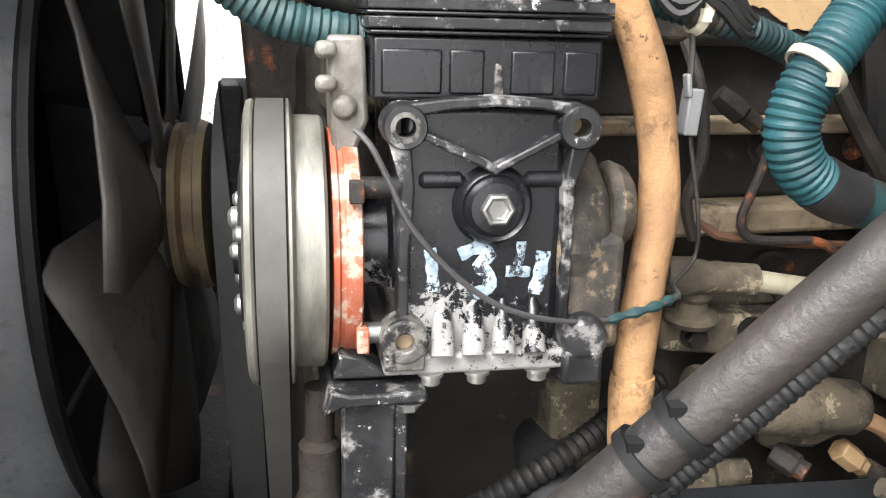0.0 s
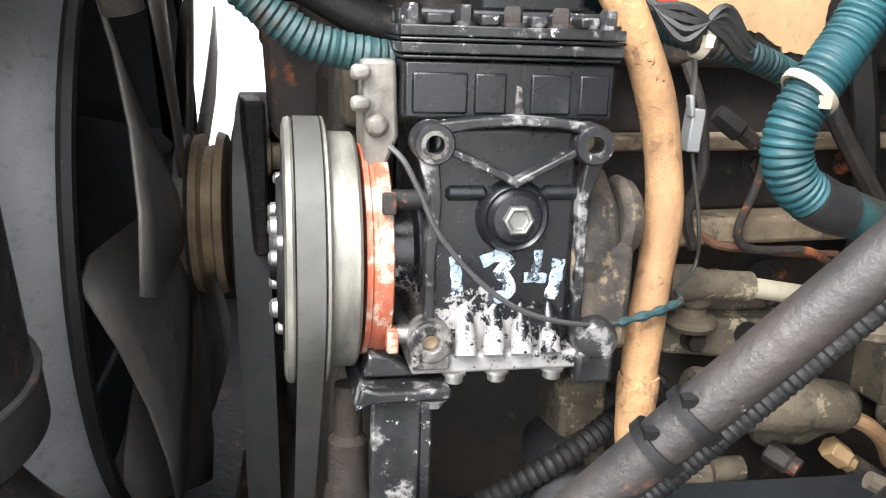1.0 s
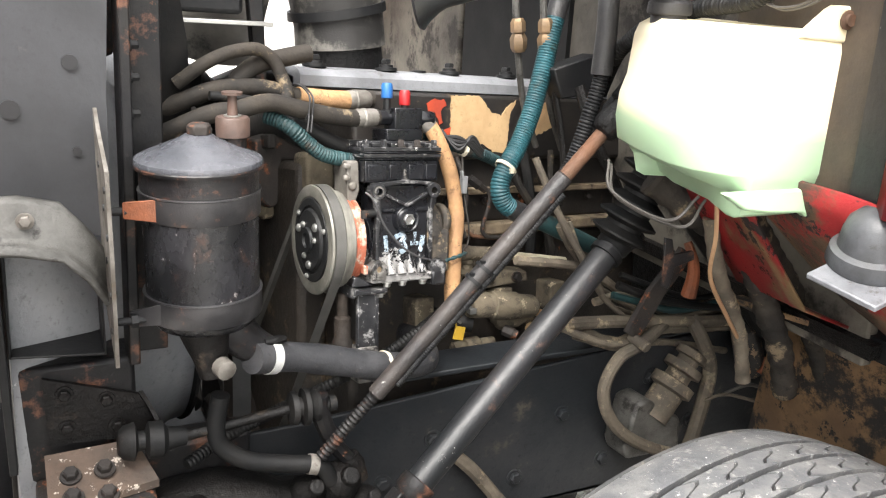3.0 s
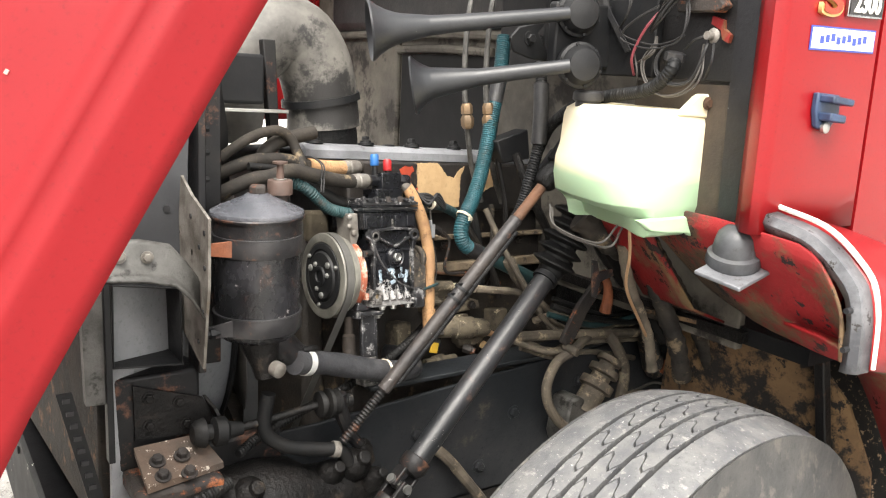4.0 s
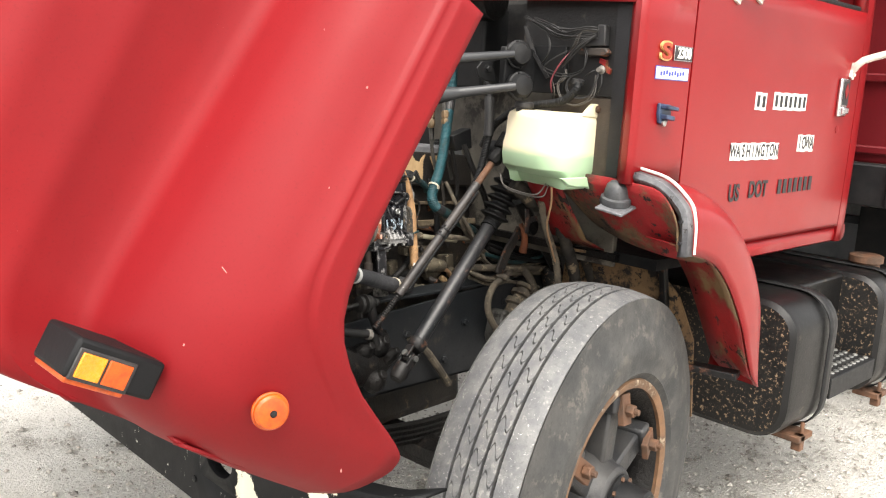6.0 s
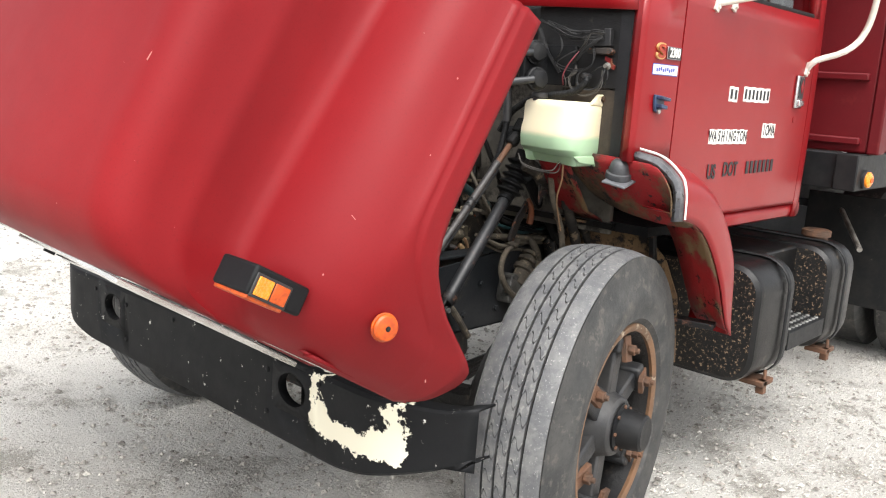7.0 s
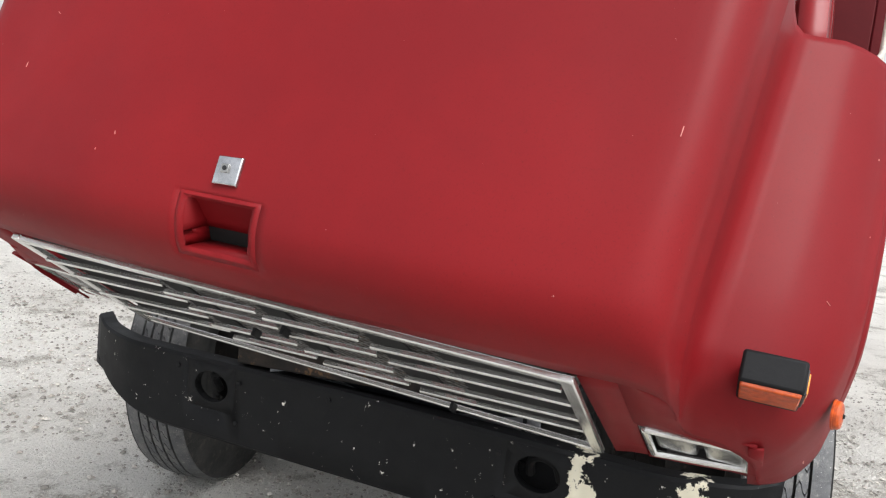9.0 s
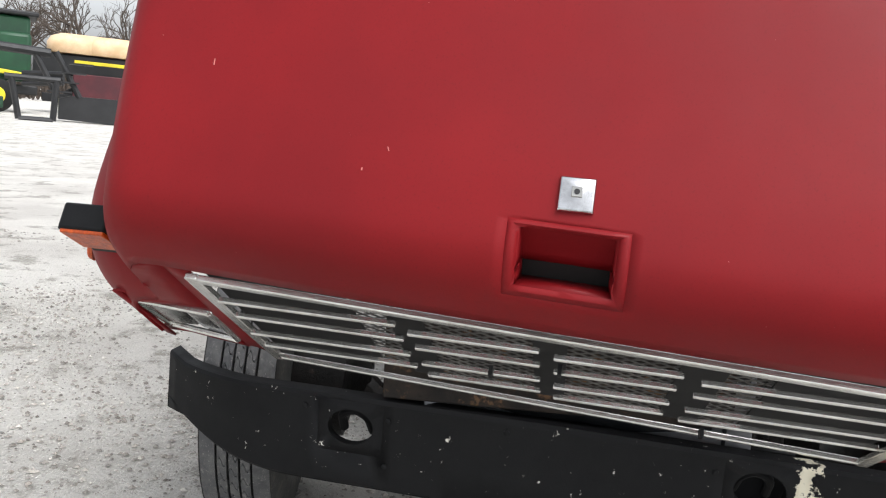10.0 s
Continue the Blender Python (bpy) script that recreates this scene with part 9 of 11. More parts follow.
# refrigerant and heater hoses across the front of the engine
ah = thing("refrigerant_hoses", (-0.08, 0.08, 0.11), "black and tan refrigerant hoses tied together above the compressor", "hose")
for nm, pts, r, m_ in (("upper_hose", [(-0.25, 0.14, 0.10), (-0.19, 0.105, 0.128), (-0.149, 0.100, 0.1335), (-0.115, 0.100, 0.133), (-0.071, 0.100, 0.1245), (-0.03, 0.100, 0.122), (0.047, 0.100, 0.1236)], 0.0115, rubber_dusty),
                       ("lower_hose", [(-0.26, 0.10, 0.07), (-0.21, 0.065, 0.097), (-0.175, 0.060, 0.1035), (-0.131, 0.060, 0.114), (-0.0825, 0.060, 0.106), (-0.023, 0.060, 0.097), (0.032, 0.060, 0.098)], 0.0118, rubber_dusty),
                       ("loop_hose", [(-0.23, 0.12, 0.135), (-0.198, 0.100, 0.162), (-0.162, 0.100, 0.178), (-0.128, 0.100, 0.183), (-0.106, 0.100, 0.171), (-0.0945, 0.098, 0.149), (-0.090, 0.09, 0.128), (-0.098, 0.085, 0.112)], 0.0088, rubber_dusty),
                       ("big_loop", [(-0.150, 0.13, 0.06), (-0.158, 0.12, 0.100), (-0.156, 0.12, 0.127), (-0.145, 0.12, 0.147), (-0.120, 0.12, 0.165), (-0.084, 0.12, 0.1755), (-0.043, 0.12, 0.185)], 0.0125, rubber_dusty),
                       ("thin_hose", [(-0.202, 0.080, 0.121), (-0.160, 0.076, 0.118), (-0.116, 0.075, 0.110)], 0.0060, rubber)):
    bm = bmesh.new()
    hose(bm, pts, r, 14, 0.008)
    part(nm, bm, m_, ah)
bm = bmesh.new()
hose(bm, [(-0.071, 0.100, 0.1245), (-0.03, 0.100, 0.122), (0.0074, 0.100, 0.1217)], 0.0130, 14)
part("tan_sleeve", bm, tan_hose, ah, "tan bare sleeve")
for p0, p1, r in (((0.006, 0.100, 0.1217), (0.047, 0.100, 0.1236), 0.0140), ((-0.004, 0.060, 0.0972), (0.032, 0.060, 0.098), 0.0126)):
    bm = bmesh.new()
    lathe(bm, p0, p1, [(0, r * 0.9), (0.003, r), (0.010, r * 0.97), (0.012, r * 1.08), (0.018, r), (0.030, r), (0.036, r * 0.8)], 16)
    part("crimp_sleeve", bm, alu_dirty, ah)
for x, z in ((-0.083, 0.114), (-0.078, 0.113)):
    bm = bmesh.new()
    hose(bm, [(x, 0.044, z - 0.016), (x + 0.002, 0.046, z + 0.010), (x + 0.004, 0.085, z + 0.026), (x + 0.002, 0.114, z + 0.016), (x, 0.110, z - 0.004), (x, 0.060, z - 0.022), (x, 0.044, z - 0.014), (x - 0.004, 0.040, z - 0.036)], 0.0014, 6, 0.004)
    part("cable_tie", bm, tape_black, ah)
bm = bmesh.new()
hose(bm, [(-0.125, 0.085, 0.098), (-0.110, 0.070, 0.090), (-0.097, 0.060, 0.0795), (-0.0756, 0.060, 0.062), (-0.0535, 0.060, 0.048), (-0.023, 0.060, 0.041), (-0.0075, 0.060, 0.039)], ribbed(0.0105, 0.0046, 0.14), 12, 0.0015)
part("teal_conduit", bm, teal_dark, ah, "dark teal ribbed conduit")
bm = bmesh.new()
hose(bm, [(-0.10, 0.10, 0.095), (-0.060, 0.085, 0.080), (-0.025, 0.080, 0.062), (0.0, 0.080, 0.055)], 0.011, 12)
part("short_hose", bm, rubber, ah)
rh = thing("radiator_hose", (-0.43, -0.05, 1.05), "black ribbed radiator hose from engine to radiator", "hose")
bm = bmesh.new()
hose(bm, [(-0.36, -0.02, 1.03), (-0.40, -0.01, 1.07), (-0.41, -0.02, 1.14), (-0.43, -0.06, 1.22), (-0.48, -0.12, 1.27), (-0.58, -0.15, 1.29)], lambda d, s: 0.031 + 0.002 * math.sin(d * 300), 18, 0.006)
part("hose", bm, rubber, rh)
bm = bmesh.new()
lathe(bm, (-0.535, -0.137, 1.281), (-0.55, -0.141, 1.284), [(0, 0.033), (0, 0.036), (0.014, 0.036), (0.014, 0.033)], 28, cap=False)
part("hose_clamp", bm, steel, rh)
# heater or intake duct: big elbow behind the hoses
el = thing("intake_elbow", (-0.2, -0.1, 1.32), "dusty grey air intake elbow pipe over the engine", "air duct")
bm = bmesh.new()
hose(bm, [(-0.345, -0.06, 1.30), (-0.335, -0.08, 1.376), (-0.310, -0.10, 1.448), (-0.258, -0.10, 1.489), (-0.204, -0.10, 1.483), (-0.169, -0.10, 1.432), (-0.151, -0.10, 1.357), (-0.146, -0.10, 1.31)], lambda d, s: 0.0735 + 0.001 * math.sin(d * 40), 32, 0.01)
part("elbow", bm, mat("dusty_duct", lin(112, 109, 103), lin(64, 62, 59), 0.55, s1=6, s2=90, bump=0.25, spots=lin(40, 39, 38), spots_at=0.54, spots_scale=7), el, smooth=60)
bm = bmesh.new()
lathe(bm, (-0.1545, -0.10, 1.372), (-0.150, -0.10, 1.345), [(0, 0.0745), (0, 0.079), (0.014, 0.080), (0.014, 0.0745)], 36, cap=False)
part("clamp_band", bm, black_steel, el)
bm = bmesh.new()
hose(bm, [(-0.147, -0.10, 1.325), (-0.142, -0.10, 1.28), (-0.130, -0.09, 1.20)], 0.066, 28, 0.02)
part("lower_sleeve", bm, grimy, el)

# taped looms and muddy hoses hanging below the washer tank
hl = thing("hanging_loom", (0.25, -0.68, 0.88), "black taped wiring loom with muddy hoses hanging below the tank", "wiring loom")
for nm, pts, r, m_ in (
        ("taped_loom", [(0.150, -0.655, 1.22), (0.188, -0.66, 1.165), (0.238, -0.66, 1.099), (0.268, -0.66, 1.052), (0.294, -0.66, 1.007), (0.318, -0.66, 0.968), (0.335, -0.66, 0.934), (0.357, -0.66, 0.871)], 0.0175, rubber_dusty),
        ("rubber_hose", [(0.225, -0.655, 1.17), (0.265, -0.66, 1.115), (0.309, -0.66, 1.065), (0.355, -0.66, 1.01), (0.396, -0.66, 0.948), (0.43, -0.66, 0.89), (0.464, -0.66, 0.831)], 0.014, rubber_dusty),
        ("muddy_hose", [(0.175, -0.65, 1.15), (0.190, -0.65, 1.10), (0.215, -0.65, 1.05), (0.240, -0.65, 1.01), (0.262, -0.65, 0.966), (0.280, -0.65, 0.90)], 0.010, muddy_rubber),
        ("sleeve", [(0.13, -0.58, 1.19), (0.163, -0.60, 1.164), (0.205, -0.61, 1.135), (0.255, -0.62, 1.115)], 0.024, rubber_dusty)):
    bm = bmesh.new()
    hose(bm, pts, lambda d, s, r=r: r * (1 + 0.07 * math.sin(d * 260) + 0.05 * math.sin(d * 97 + 1)), 14, 0.006)
    part(nm, bm, m_, hl)
bm = bmesh.new()
lathe(bm, (0.205, -0.66, 1.142), (0.219, -0.66, 1.124), [(0, 0.017), (0, 0.0195), (0.006, 0.0205), (0.006, 0.017)], 18, cap=False)
part("cable_tie", bm, black_steel, hl)
bm = bmesh.new()
extrude_outline(bm, [(0.088, -0.67, 1.135), (0.100, -0.67, 1.132), (0.106, -0.67, 1.112), (0.136, -0.67, 1.114), (0.14, -0.67, 1.102), (0.110, -0.67, 1.094), (0.104, -0.67, 1.066), (0.094, -0.67, 1.07)], (0, 0.004, 0))
part("clip_plate", bm, black_rusty, hl, "rusty clip plate", bevel=0.001)

# the radiator hose follows the turn and shift of a re-solved camera pose
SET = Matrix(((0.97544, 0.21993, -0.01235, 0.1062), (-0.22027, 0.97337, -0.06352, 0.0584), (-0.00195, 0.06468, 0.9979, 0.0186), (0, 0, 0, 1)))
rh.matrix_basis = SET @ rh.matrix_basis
sh.matrix_basis = Matrix.Translation((0.014, 0.040, -0.004)) @ sh.matrix_basis

# ---- firewall and cowl face ----
fw = thing("firewall", (0.34, 0, 1.0), "dusty grey pressed-steel firewall behind the engine", "firewall", kind="structure")
bm = bmesh.new()
box(bm, (0.355, 0.10, 1.36), (0.02, 1.76, 0.78))
part("panel", bm, firewall_mat, fw, bevel=0.004)
for y0, y1, z0, z1 in ((0.445, 0.98, 1.12, 1.495), (-0.30, 0.10, 1.53, 1.70), (0.11, 0.98, 1.53, 1.66)):
    bm = bmesh.new()
    box(bm, (0.340, (y0 + y1) / 2, (z0 + z1) / 2), (0.016, y1 - y0, z1 - z0))
    part("pressed_panel", bm, firewall_mat, fw, bevel=0.006)
# no hole is cut: this black panel paints the opening's shade
bm = bmesh.new()
box(bm, (0.341, 0.20, 1.33), (0.012, 0.45, 0.27))
part("opening", bm, shade_black, fw, "flat black panel standing for the shade of an opening")
for z, y0, y1 in ((1.512, -0.25, 0.95), (1.475, -0.02, 0.43)):
    bm = bmesh.new()
    hose(bm, [(0.325, y0, z), (0.32, (y0 + y1) / 2, z + 0.006), (0.325, y1, z)], 0.011, 8, 0.05)
    part("seam_ridge", bm, firewall_mat, fw)
bm = bmesh.new()
hose(bm, [(0.20, 1.0, 1.69), (0.19, 0.4, 1.70), (0.19, 0.0, 1.70), (0.21, -0.4, 1.69)], 0.055, 16, 0.05)
part("wiper_housing", bm, grimy, fw)
bm = bmesh.new()
box(bm, (0.27, -0.28, 1.56), (0.12, 0.16, 0.24))
part("heater_box", bm, black_steel, fw, bevel=0.01)
bm = bmesh.new()
box(bm, (0.128, -0.765, 1.585), (0.010, 0.35, 0.29))
part("fuse_board", bm, mat("dark_grimy_board", lin(14, 14, 15), lin(28, 27, 27), 0.55, s1=9, s2=110, bump=0.4, spots=lin(78, 72, 64), spots_at=0.62, spots_scale=9, chip=lin(130, 30, 26), chip_at=0.70, chip_scale=22), fw, bevel=0.002)
bm = bmesh.new()
extrude_outline(bm, [(0.100, -0.789, 1.554), (0.100, -0.869, 1.556), (0.100, -0.880, 1.545), (0.100, -0.867, 1.536), (0.100, -0.791, 1.537)], (0.02, 0, 0))
part("relay", bm, rusty_black, fw, "rusty relay bar", bevel=0.003)
bm = bmesh.new()
extrude_outline(bm, [(0.100, -0.806, 1.580), (0.100, -0.846, 1.579), (0.100, -0.842, 1.611), (0.100, -0.865, 1.610), (0.100, -0.869, 1.560), (0.100, -0.809, 1.559)], (0.02, 0, 0))
part("fuse_block", bm, tape_black, fw, bevel=0.003)
bm = bmesh.new()
extrude_outline(bm, [(0.116, -0.846, 1.532), (0.116, -0.866, 1.526), (0.116, -0.868, 1.514), (0.116, -0.881, 1.505), (0.116, -0.878, 1.494), (0.116, -0.867, 1.499), (0.116, -0.863, 1.512), (0.116, -0.845, 1.521)], (0.02, 0, 0))
part("bare_red_patch", bm, red_dirty, fw)
cowl = thing("cowl_face", (0.13, -0.87, 1.2), "dark cowl face plate with screws beside the washer tank", "cowl panel", kind="structure")
bm = bmesh.new()
extrude_outline(bm, [(0.123, -0.70, 1.24), (0.123, -0.97, 1.22), (0.123, -0.965, 1.435), (0.123, -0.70, 1.435)], (0.01, 0, 0))
part("lower_plate", bm, mat("brown_grey_plate", lin(66, 56, 46), lin(40, 36, 32), 0.6, s1=8, s2=90, bump=0.3, spots=lin(108, 82, 60), spots_at=0.62), cowl)
bm = bmesh.new()
extrude_outline(bm, [(0.115, -0.895, 1.21), (0.115, -0.972, 1.21), (0.115, -0.968, 1.74), (0.115, -0.885, 1.74)], (0.012, 0, 0))
part("seal_strip", bm, mat("black_seal_strip", lin(19, 19, 21), lin(32, 32, 34), 0.45, s1=9, s2=120, bump=0.2, chip=lin(150, 150, 150), chip_at=0.7, chip_scale=20), cowl, "black seal strip")
bm = bmesh.new()
box(bm, (0.20, -0.94, 1.48), (0.16, 0.02, 0.5))
part("return_flange", bm, black_steel, cowl)
for z in (1.25, 1.29, 1.33, 1.37, 1.41, 1.47, 1.54, 1.60):
    bm = bmesh.new()
    bolt(bm, (0.115, -0.935, z), (-1, 0, 0), 0.006, 0.005)
    part("screw", bm, black_steel, cowl)
bm = bmesh.new()
rows_ = []
for y in np.linspace(-0.75, -0.63, 6):
    rows_.append([(0.10, y, 1.235 + 0.05 * (y + 0.96)), (0.16, y, 1.16 + 0.03 * (y + 0.96)), (0.26, y, 1.05), (0.36, y, 1.01)])
grid_faces(bm, rows_)
part("toe_panel", bm, red_dirty, cowl, "grimy red lower toe panel", thick=0.004)

# ---- washer tank ----
wt = thing("washer_tank", (0.05, -0.79, 1.22), "milky washer fluid tank, part-filled with green fluid", "washer tank")


def tank_ring(z, g, dx=0.0):
    """A rounded, chamfered outline of the tank at a height; g pulls it in."""
    pts = [(0.119, -0.650 - g), (0.06, -0.645 - g), (0.030 + g, -0.647 - g), (0.012 + g + dx, -0.660 - g), (-0.008 + g + dx, -0.72), (-0.024 + g + dx, -0.800), (-0.020 + g + dx * 0.7, -0.832 + g), (0.0 + dx * 0.4, -0.862 + g), (0.02, -0.874 + g), (0.07, -0.877 + g), (0.112, -0.876 + g), (0.119, -0.868 + g)]
    return [(x, y, z) for x, y in pts]


bm = bmesh.new()
rows_ = []
for z, g, dx in ((1.232, 0.02, 0.05), (1.236, 0.012, 0.046), (1.256, 0.008, 0.040), (1.262, 0.004, 0.02), (1.275, 0.0, -0.004), (1.30, 0.0, -0.010), (1.325, 0.0, -0.008), (1.345, 0.0, 0.0), (1.385, 0.0, 0.004), (1.396, 0.003, 0.004), (1.403, 0.012, 0.004)):
    rows_.append(tank_ring(z, g, dx))
vs_ = [[bm.verts.new(p) for p in r] for r in rows_]
for r0, r1 in zip(vs_, vs_[1:]):
    for k in range(len(r0)):
        bm.faces.new((r0[k], r0[(k + 1) % len(r0)], r1[(k + 1) % len(r0)], r1[k]))
bm.faces.new(vs_[0])
bm.faces.new(vs_[-1][::-1])
part("tank_body", bm, tank_poly, wt, smooth=60, bevel=0.004, seg=3)
bm = bmesh.new()
lathe(bm, (0.030, -0.700, 1.396), (0.030, -0.700, 2), [(0, 0.020), (0.010, 0.020), (0.011, 0.024), (0.013, 0.025), (0.022, 0.024), (0.025, 0.021)], 28)
part("filler_cap", bm, tape_black, wt, "dark screw cap")
bm = bmesh.new()
hose(bm, [(0.02, -0.80, 1.24), (-0.01, -0.79, 1.215), (-0.02, -0.70, 1.225), (0.0, -0.66, 1.25)], 0.0018, 6, 0.005)
hose(bm, [(0.03, -0.80, 1.236), (0.0, -0.80, 1.21), (-0.012, -0.70, 1.218), (0.004, -0.66, 1.245)], 0.0018, 6, 0.005)
part("washer_tube", bm, wire_mats[1], wt)
# ---- air horns ----
def air_horn(tip, root, r):
    h = thing("air_horn", root, "black trumpet air horn with round diaphragm housing", "air horn", "air horns")
    n = (Vector(root) - Vector(tip)).length
    bm = bmesh.new()
    prof = []
    for k in range(24):
        s = k / 23
        prof.append((s * n, 0.0105 + (r - 0.0105) * math.exp(-s * 9.5) + 0.004 * (1 - s)))
    prof = [(0.004, r * 0.86), (0.0, r), (0.003, r + 0.001)] + prof[1:]
    inner = [(n * 0.35, 0.006), (0.10, 0.014), (0.03, r * 0.55)]
    lathe(bm, tip, root, inner + prof, 40, cap=False)
    part("trumpet", bm, mat("satin_black_horn", lin(32, 34, 37), lin(44, 45, 47), 0.38, s1=10, s2=140, bump=0.1, chip=lin(150, 146, 140), chip_at=0.72, chip_scale=40), h)
    bm = bmesh.new()
    lathe(bm, tip, root, [(0.010, r * 0.70), (0.03, r * 0.42), (0.06, 0.014), (0.10, 0.008)], 32, cap=True)
    part("bell_lining", bm, mat("dusty_bell_inside", lin(158, 146, 126), lin(128, 118, 102), 0.7, s1=12, s2=90, bump=0.2), h, "dusty tan inside of the bell")
    bm = bmesh.new()
    c = Vector(root) + Vector((0.025, 0, 0.002))
    d = Vector((-0.35, -1, 0.05)).normalized()
    lathe(bm, c + d * -0.025, c + d, [(0, 0.024), (0.002, 0.034), (0.016, 0.036), (0.020, 0.0355), (0.022, 0.031), (0.030, 0.029), (0.038, 0.024), (0.041, 0.010), (0.0415, 0.002)], 36)
    dg = part("diaphragm_housing", bm, black_steel, h)
    for k in range(6):
        bm = bmesh.new()
        a = k * math.pi / 3
        u = d.orthogonal().normalized()
        v = d.cross(u)
        bolt(bm, c + d * -0.004 + (u * math.cos(a) + v * math.sin(a)) * 0.0325, d, 0.003, 0.003, False)
        part("rim_screw", bm, black_steel, dg)
    return h


air_horn((-0.285, -0.553, 1.491), (-0.002, -0.668, 1.531), 0.044)
air_horn((-0.208, -0.554, 1.413), (-0.008, -0.686, 1.453), 0.044)
hm = thing("horn_mount", (0.05, -0.62, 1.50), "black steel mounting plate for the air horns", "bracket")
bm = bmesh.new()
extrude_outline(bm, [(-0.059, -0.60, 1.493), (-0.042, -0.60, 1.510), (0.014, -0.60, 1.522), (-0.004, -0.60, 1.503), (0.030, -0.60, 1.456), (-0.020, -0.60, 1.462), (-0.051, -0.60, 1.471)], (0, 0.006, 0))
hp_ = part("plate", bm, black_steel, hm, bevel=0.002)
bm = bmesh.new()
bolt(bm, (-0.021, -0.60, 1.493), (0, -1, 0), 0.008, 0.007)
part("plate_bolt", bm, black_steel, hp_)
bm = bmesh.new()
box(bm, (0.055, -0.640, 1.50), (0.13, 0.02, 0.10))
part("arm", bm, black_steel, hm, bevel=0.004)
bm = bmesh.new()
box(bm, (0.112, -0.69, 1.50), (0.016, 0.12, 0.12))
part("foot", bm, black_steel, hm, bevel=0.003)

# ---- wires, looms, pipes between engine and firewall ----
wires = thing("wiring_tangle", (0.10, -0.80, 1.45), "tangle of black, grey and pink wires on the fuse board", "wiring")
r_ = random.Random(11)


def strands(n, pts, r, m_, loose):
    """Wires that run together along one line, each a little off it."""
    for k in range(n):
        bm = bmesh.new()
        o = Vector((r_.uniform(-0.5, 0.3), r_.uniform(-1, 1), r_.uniform(-1, 1))) * loose
        hose(bm, [Vector(p) + o * (1.0 if 0 < i < len(pts) - 1 else 0.4) + Vector((0, r_.uniform(-1, 1), r_.uniform(-1, 1))) * loose * 0.35 for i, p in enumerate(pts)], r * r_.uniform(0.55, 0.85), 6, 0.006)
        part("wire", bm, m_, wires)


strands(7, [(0.095, -0.645, 1.624), (0.083, -0.713, 1.598), (0.083, -0.764, 1.587), (0.083, -0.805, 1.593), (0.095, -0.844, 1.596)], 0.0026, wire_mats[0], 0.012)
strands(5, [(0.095, -0.619, 1.633), (0.083, -0.695, 1.605), (0.083, -0.742, 1.586), (0.083, -0.796, 1.580), (0.095, -0.846, 1.584)], 0.0022, wire_mats[0], 0.010)
strands(6, [(0.095, -0.846, 1.584), (0.083, -0.819, 1.563), (0.083, -0.795, 1.545), (0.083, -0.776, 1.526), (0.095, -0.750, 1.511)], 0.0024, wire_mats[0], 0.007)
strands(3, [(0.095, -0.844, 1.595), (0.083, -0.806, 1.589), (0.083, -0.793, 1.564), (0.095, -0.768, 1.544)], 0.0022, wire_mats[1], 0.006)
strands(1, [(0.095, -0.768, 1.542), (0.083, -0.753, 1.518), (0.083, -0.734, 1.491), (0.083, -0.725, 1.467), (0.095, -0.721, 1.443)], 0.0028, wire_mats[2], 0.0)
strands(1, [(0.095, -0.718, 1.475), (0.083, -0.738, 1.452), (0.095, -0.729, 1.426)], 0.0022, wire_mats[1], 0.0)
strands(2, [(0.095, -0.763, 1.496), (0.083, -0.748, 1.464), (0.083, -0.760, 1.433), (0.083, -0.795, 1.417), (0.083, -0.836, 1.424), (0.083, -0.861, 1.449), (0.095, -0.855, 1.490)], 0.0022, wire_mats[1], 0.004)
strands(2, [(0.095, -0.815, 1.504), (0.083, -0.782, 1.480), (0.083, -0.777, 1.453), (0.083, -0.809, 1.434), (0.083, -0.844, 1.441), (0.083, -0.864, 1.483), (0.095, -0.861, 1.501)], 0.0024, wire_mats[0], 0.004)
strands(1, [(0.095, -0.818, 1.482), (0.083, -0.847, 1.497), (0.095, -0.865, 1.505)], 0.0026, wire_mats[0], 0.0)
strands(1, [(0.095, -0.871, 1.498), (0.083, -0.881, 1.468), (0.095, -0.861, 1.442)], 0.0026, wire_mats[0], 0.0)
strands(2, [(0.095, -0.762, 1.546), (0.083, -0.732, 1.530), (0.083, -0.700, 1.510), (0.083, -0.707, 1.498), (0.083, -0.765, 1.488), (0.083, -0.817, 1.500), (0.083, -0.828, 1.530), (0.095, -0.814, 1.557)], 0.0024, wire_mats[0], 0.004)
strands(2, [(0.095, -0.689, 1.594), (0.083, -0.712, 1.557), (0.083, -0.704, 1.526), (0.095, -0.681, 1.515)], 0.0024, wire_mats[0], 0.005)
strands(2, [(0.095, -0.762, 1.500), (0.083, -0.771, 1.480), (0.083, -0.756, 1.468), (0.095, -0.722, 1.459)], 0.0022, wire_mats[1], 0.003)
bm = bmesh.new()
extrude_outline(bm, [(0.095, -0.609, 1.609), (0.095, -0.622, 1.609), (0.095, -0.657, 1.539), (0.095, -0.708, 1.481), (0.095, -0.697, 1.477), (0.095, -0.647, 1.537)], (0.003, 0, 0))
part("flat_strap", bm, tape_black, wires)
bm = bmesh.new()
hose(bm, [(0.095, -0.802, 1.472), (0.083, -0.809, 1.455), (0.083, -0.787, 1.434), (0.083, -0.751, 1.419), (0.083, -0.682, 1.408), (0.083, -0.614, 1.392), (0.083, -0.557, 1.360), (0.083, -0.532, 1.337), (0.095, -0.490, 1.287)], ribbed(0.0105, 0.0046, 0.12), 12, 0.0016)
part("conduit", bm, rubber, wires, "ribbed black conduit")
bm = bmesh.new()
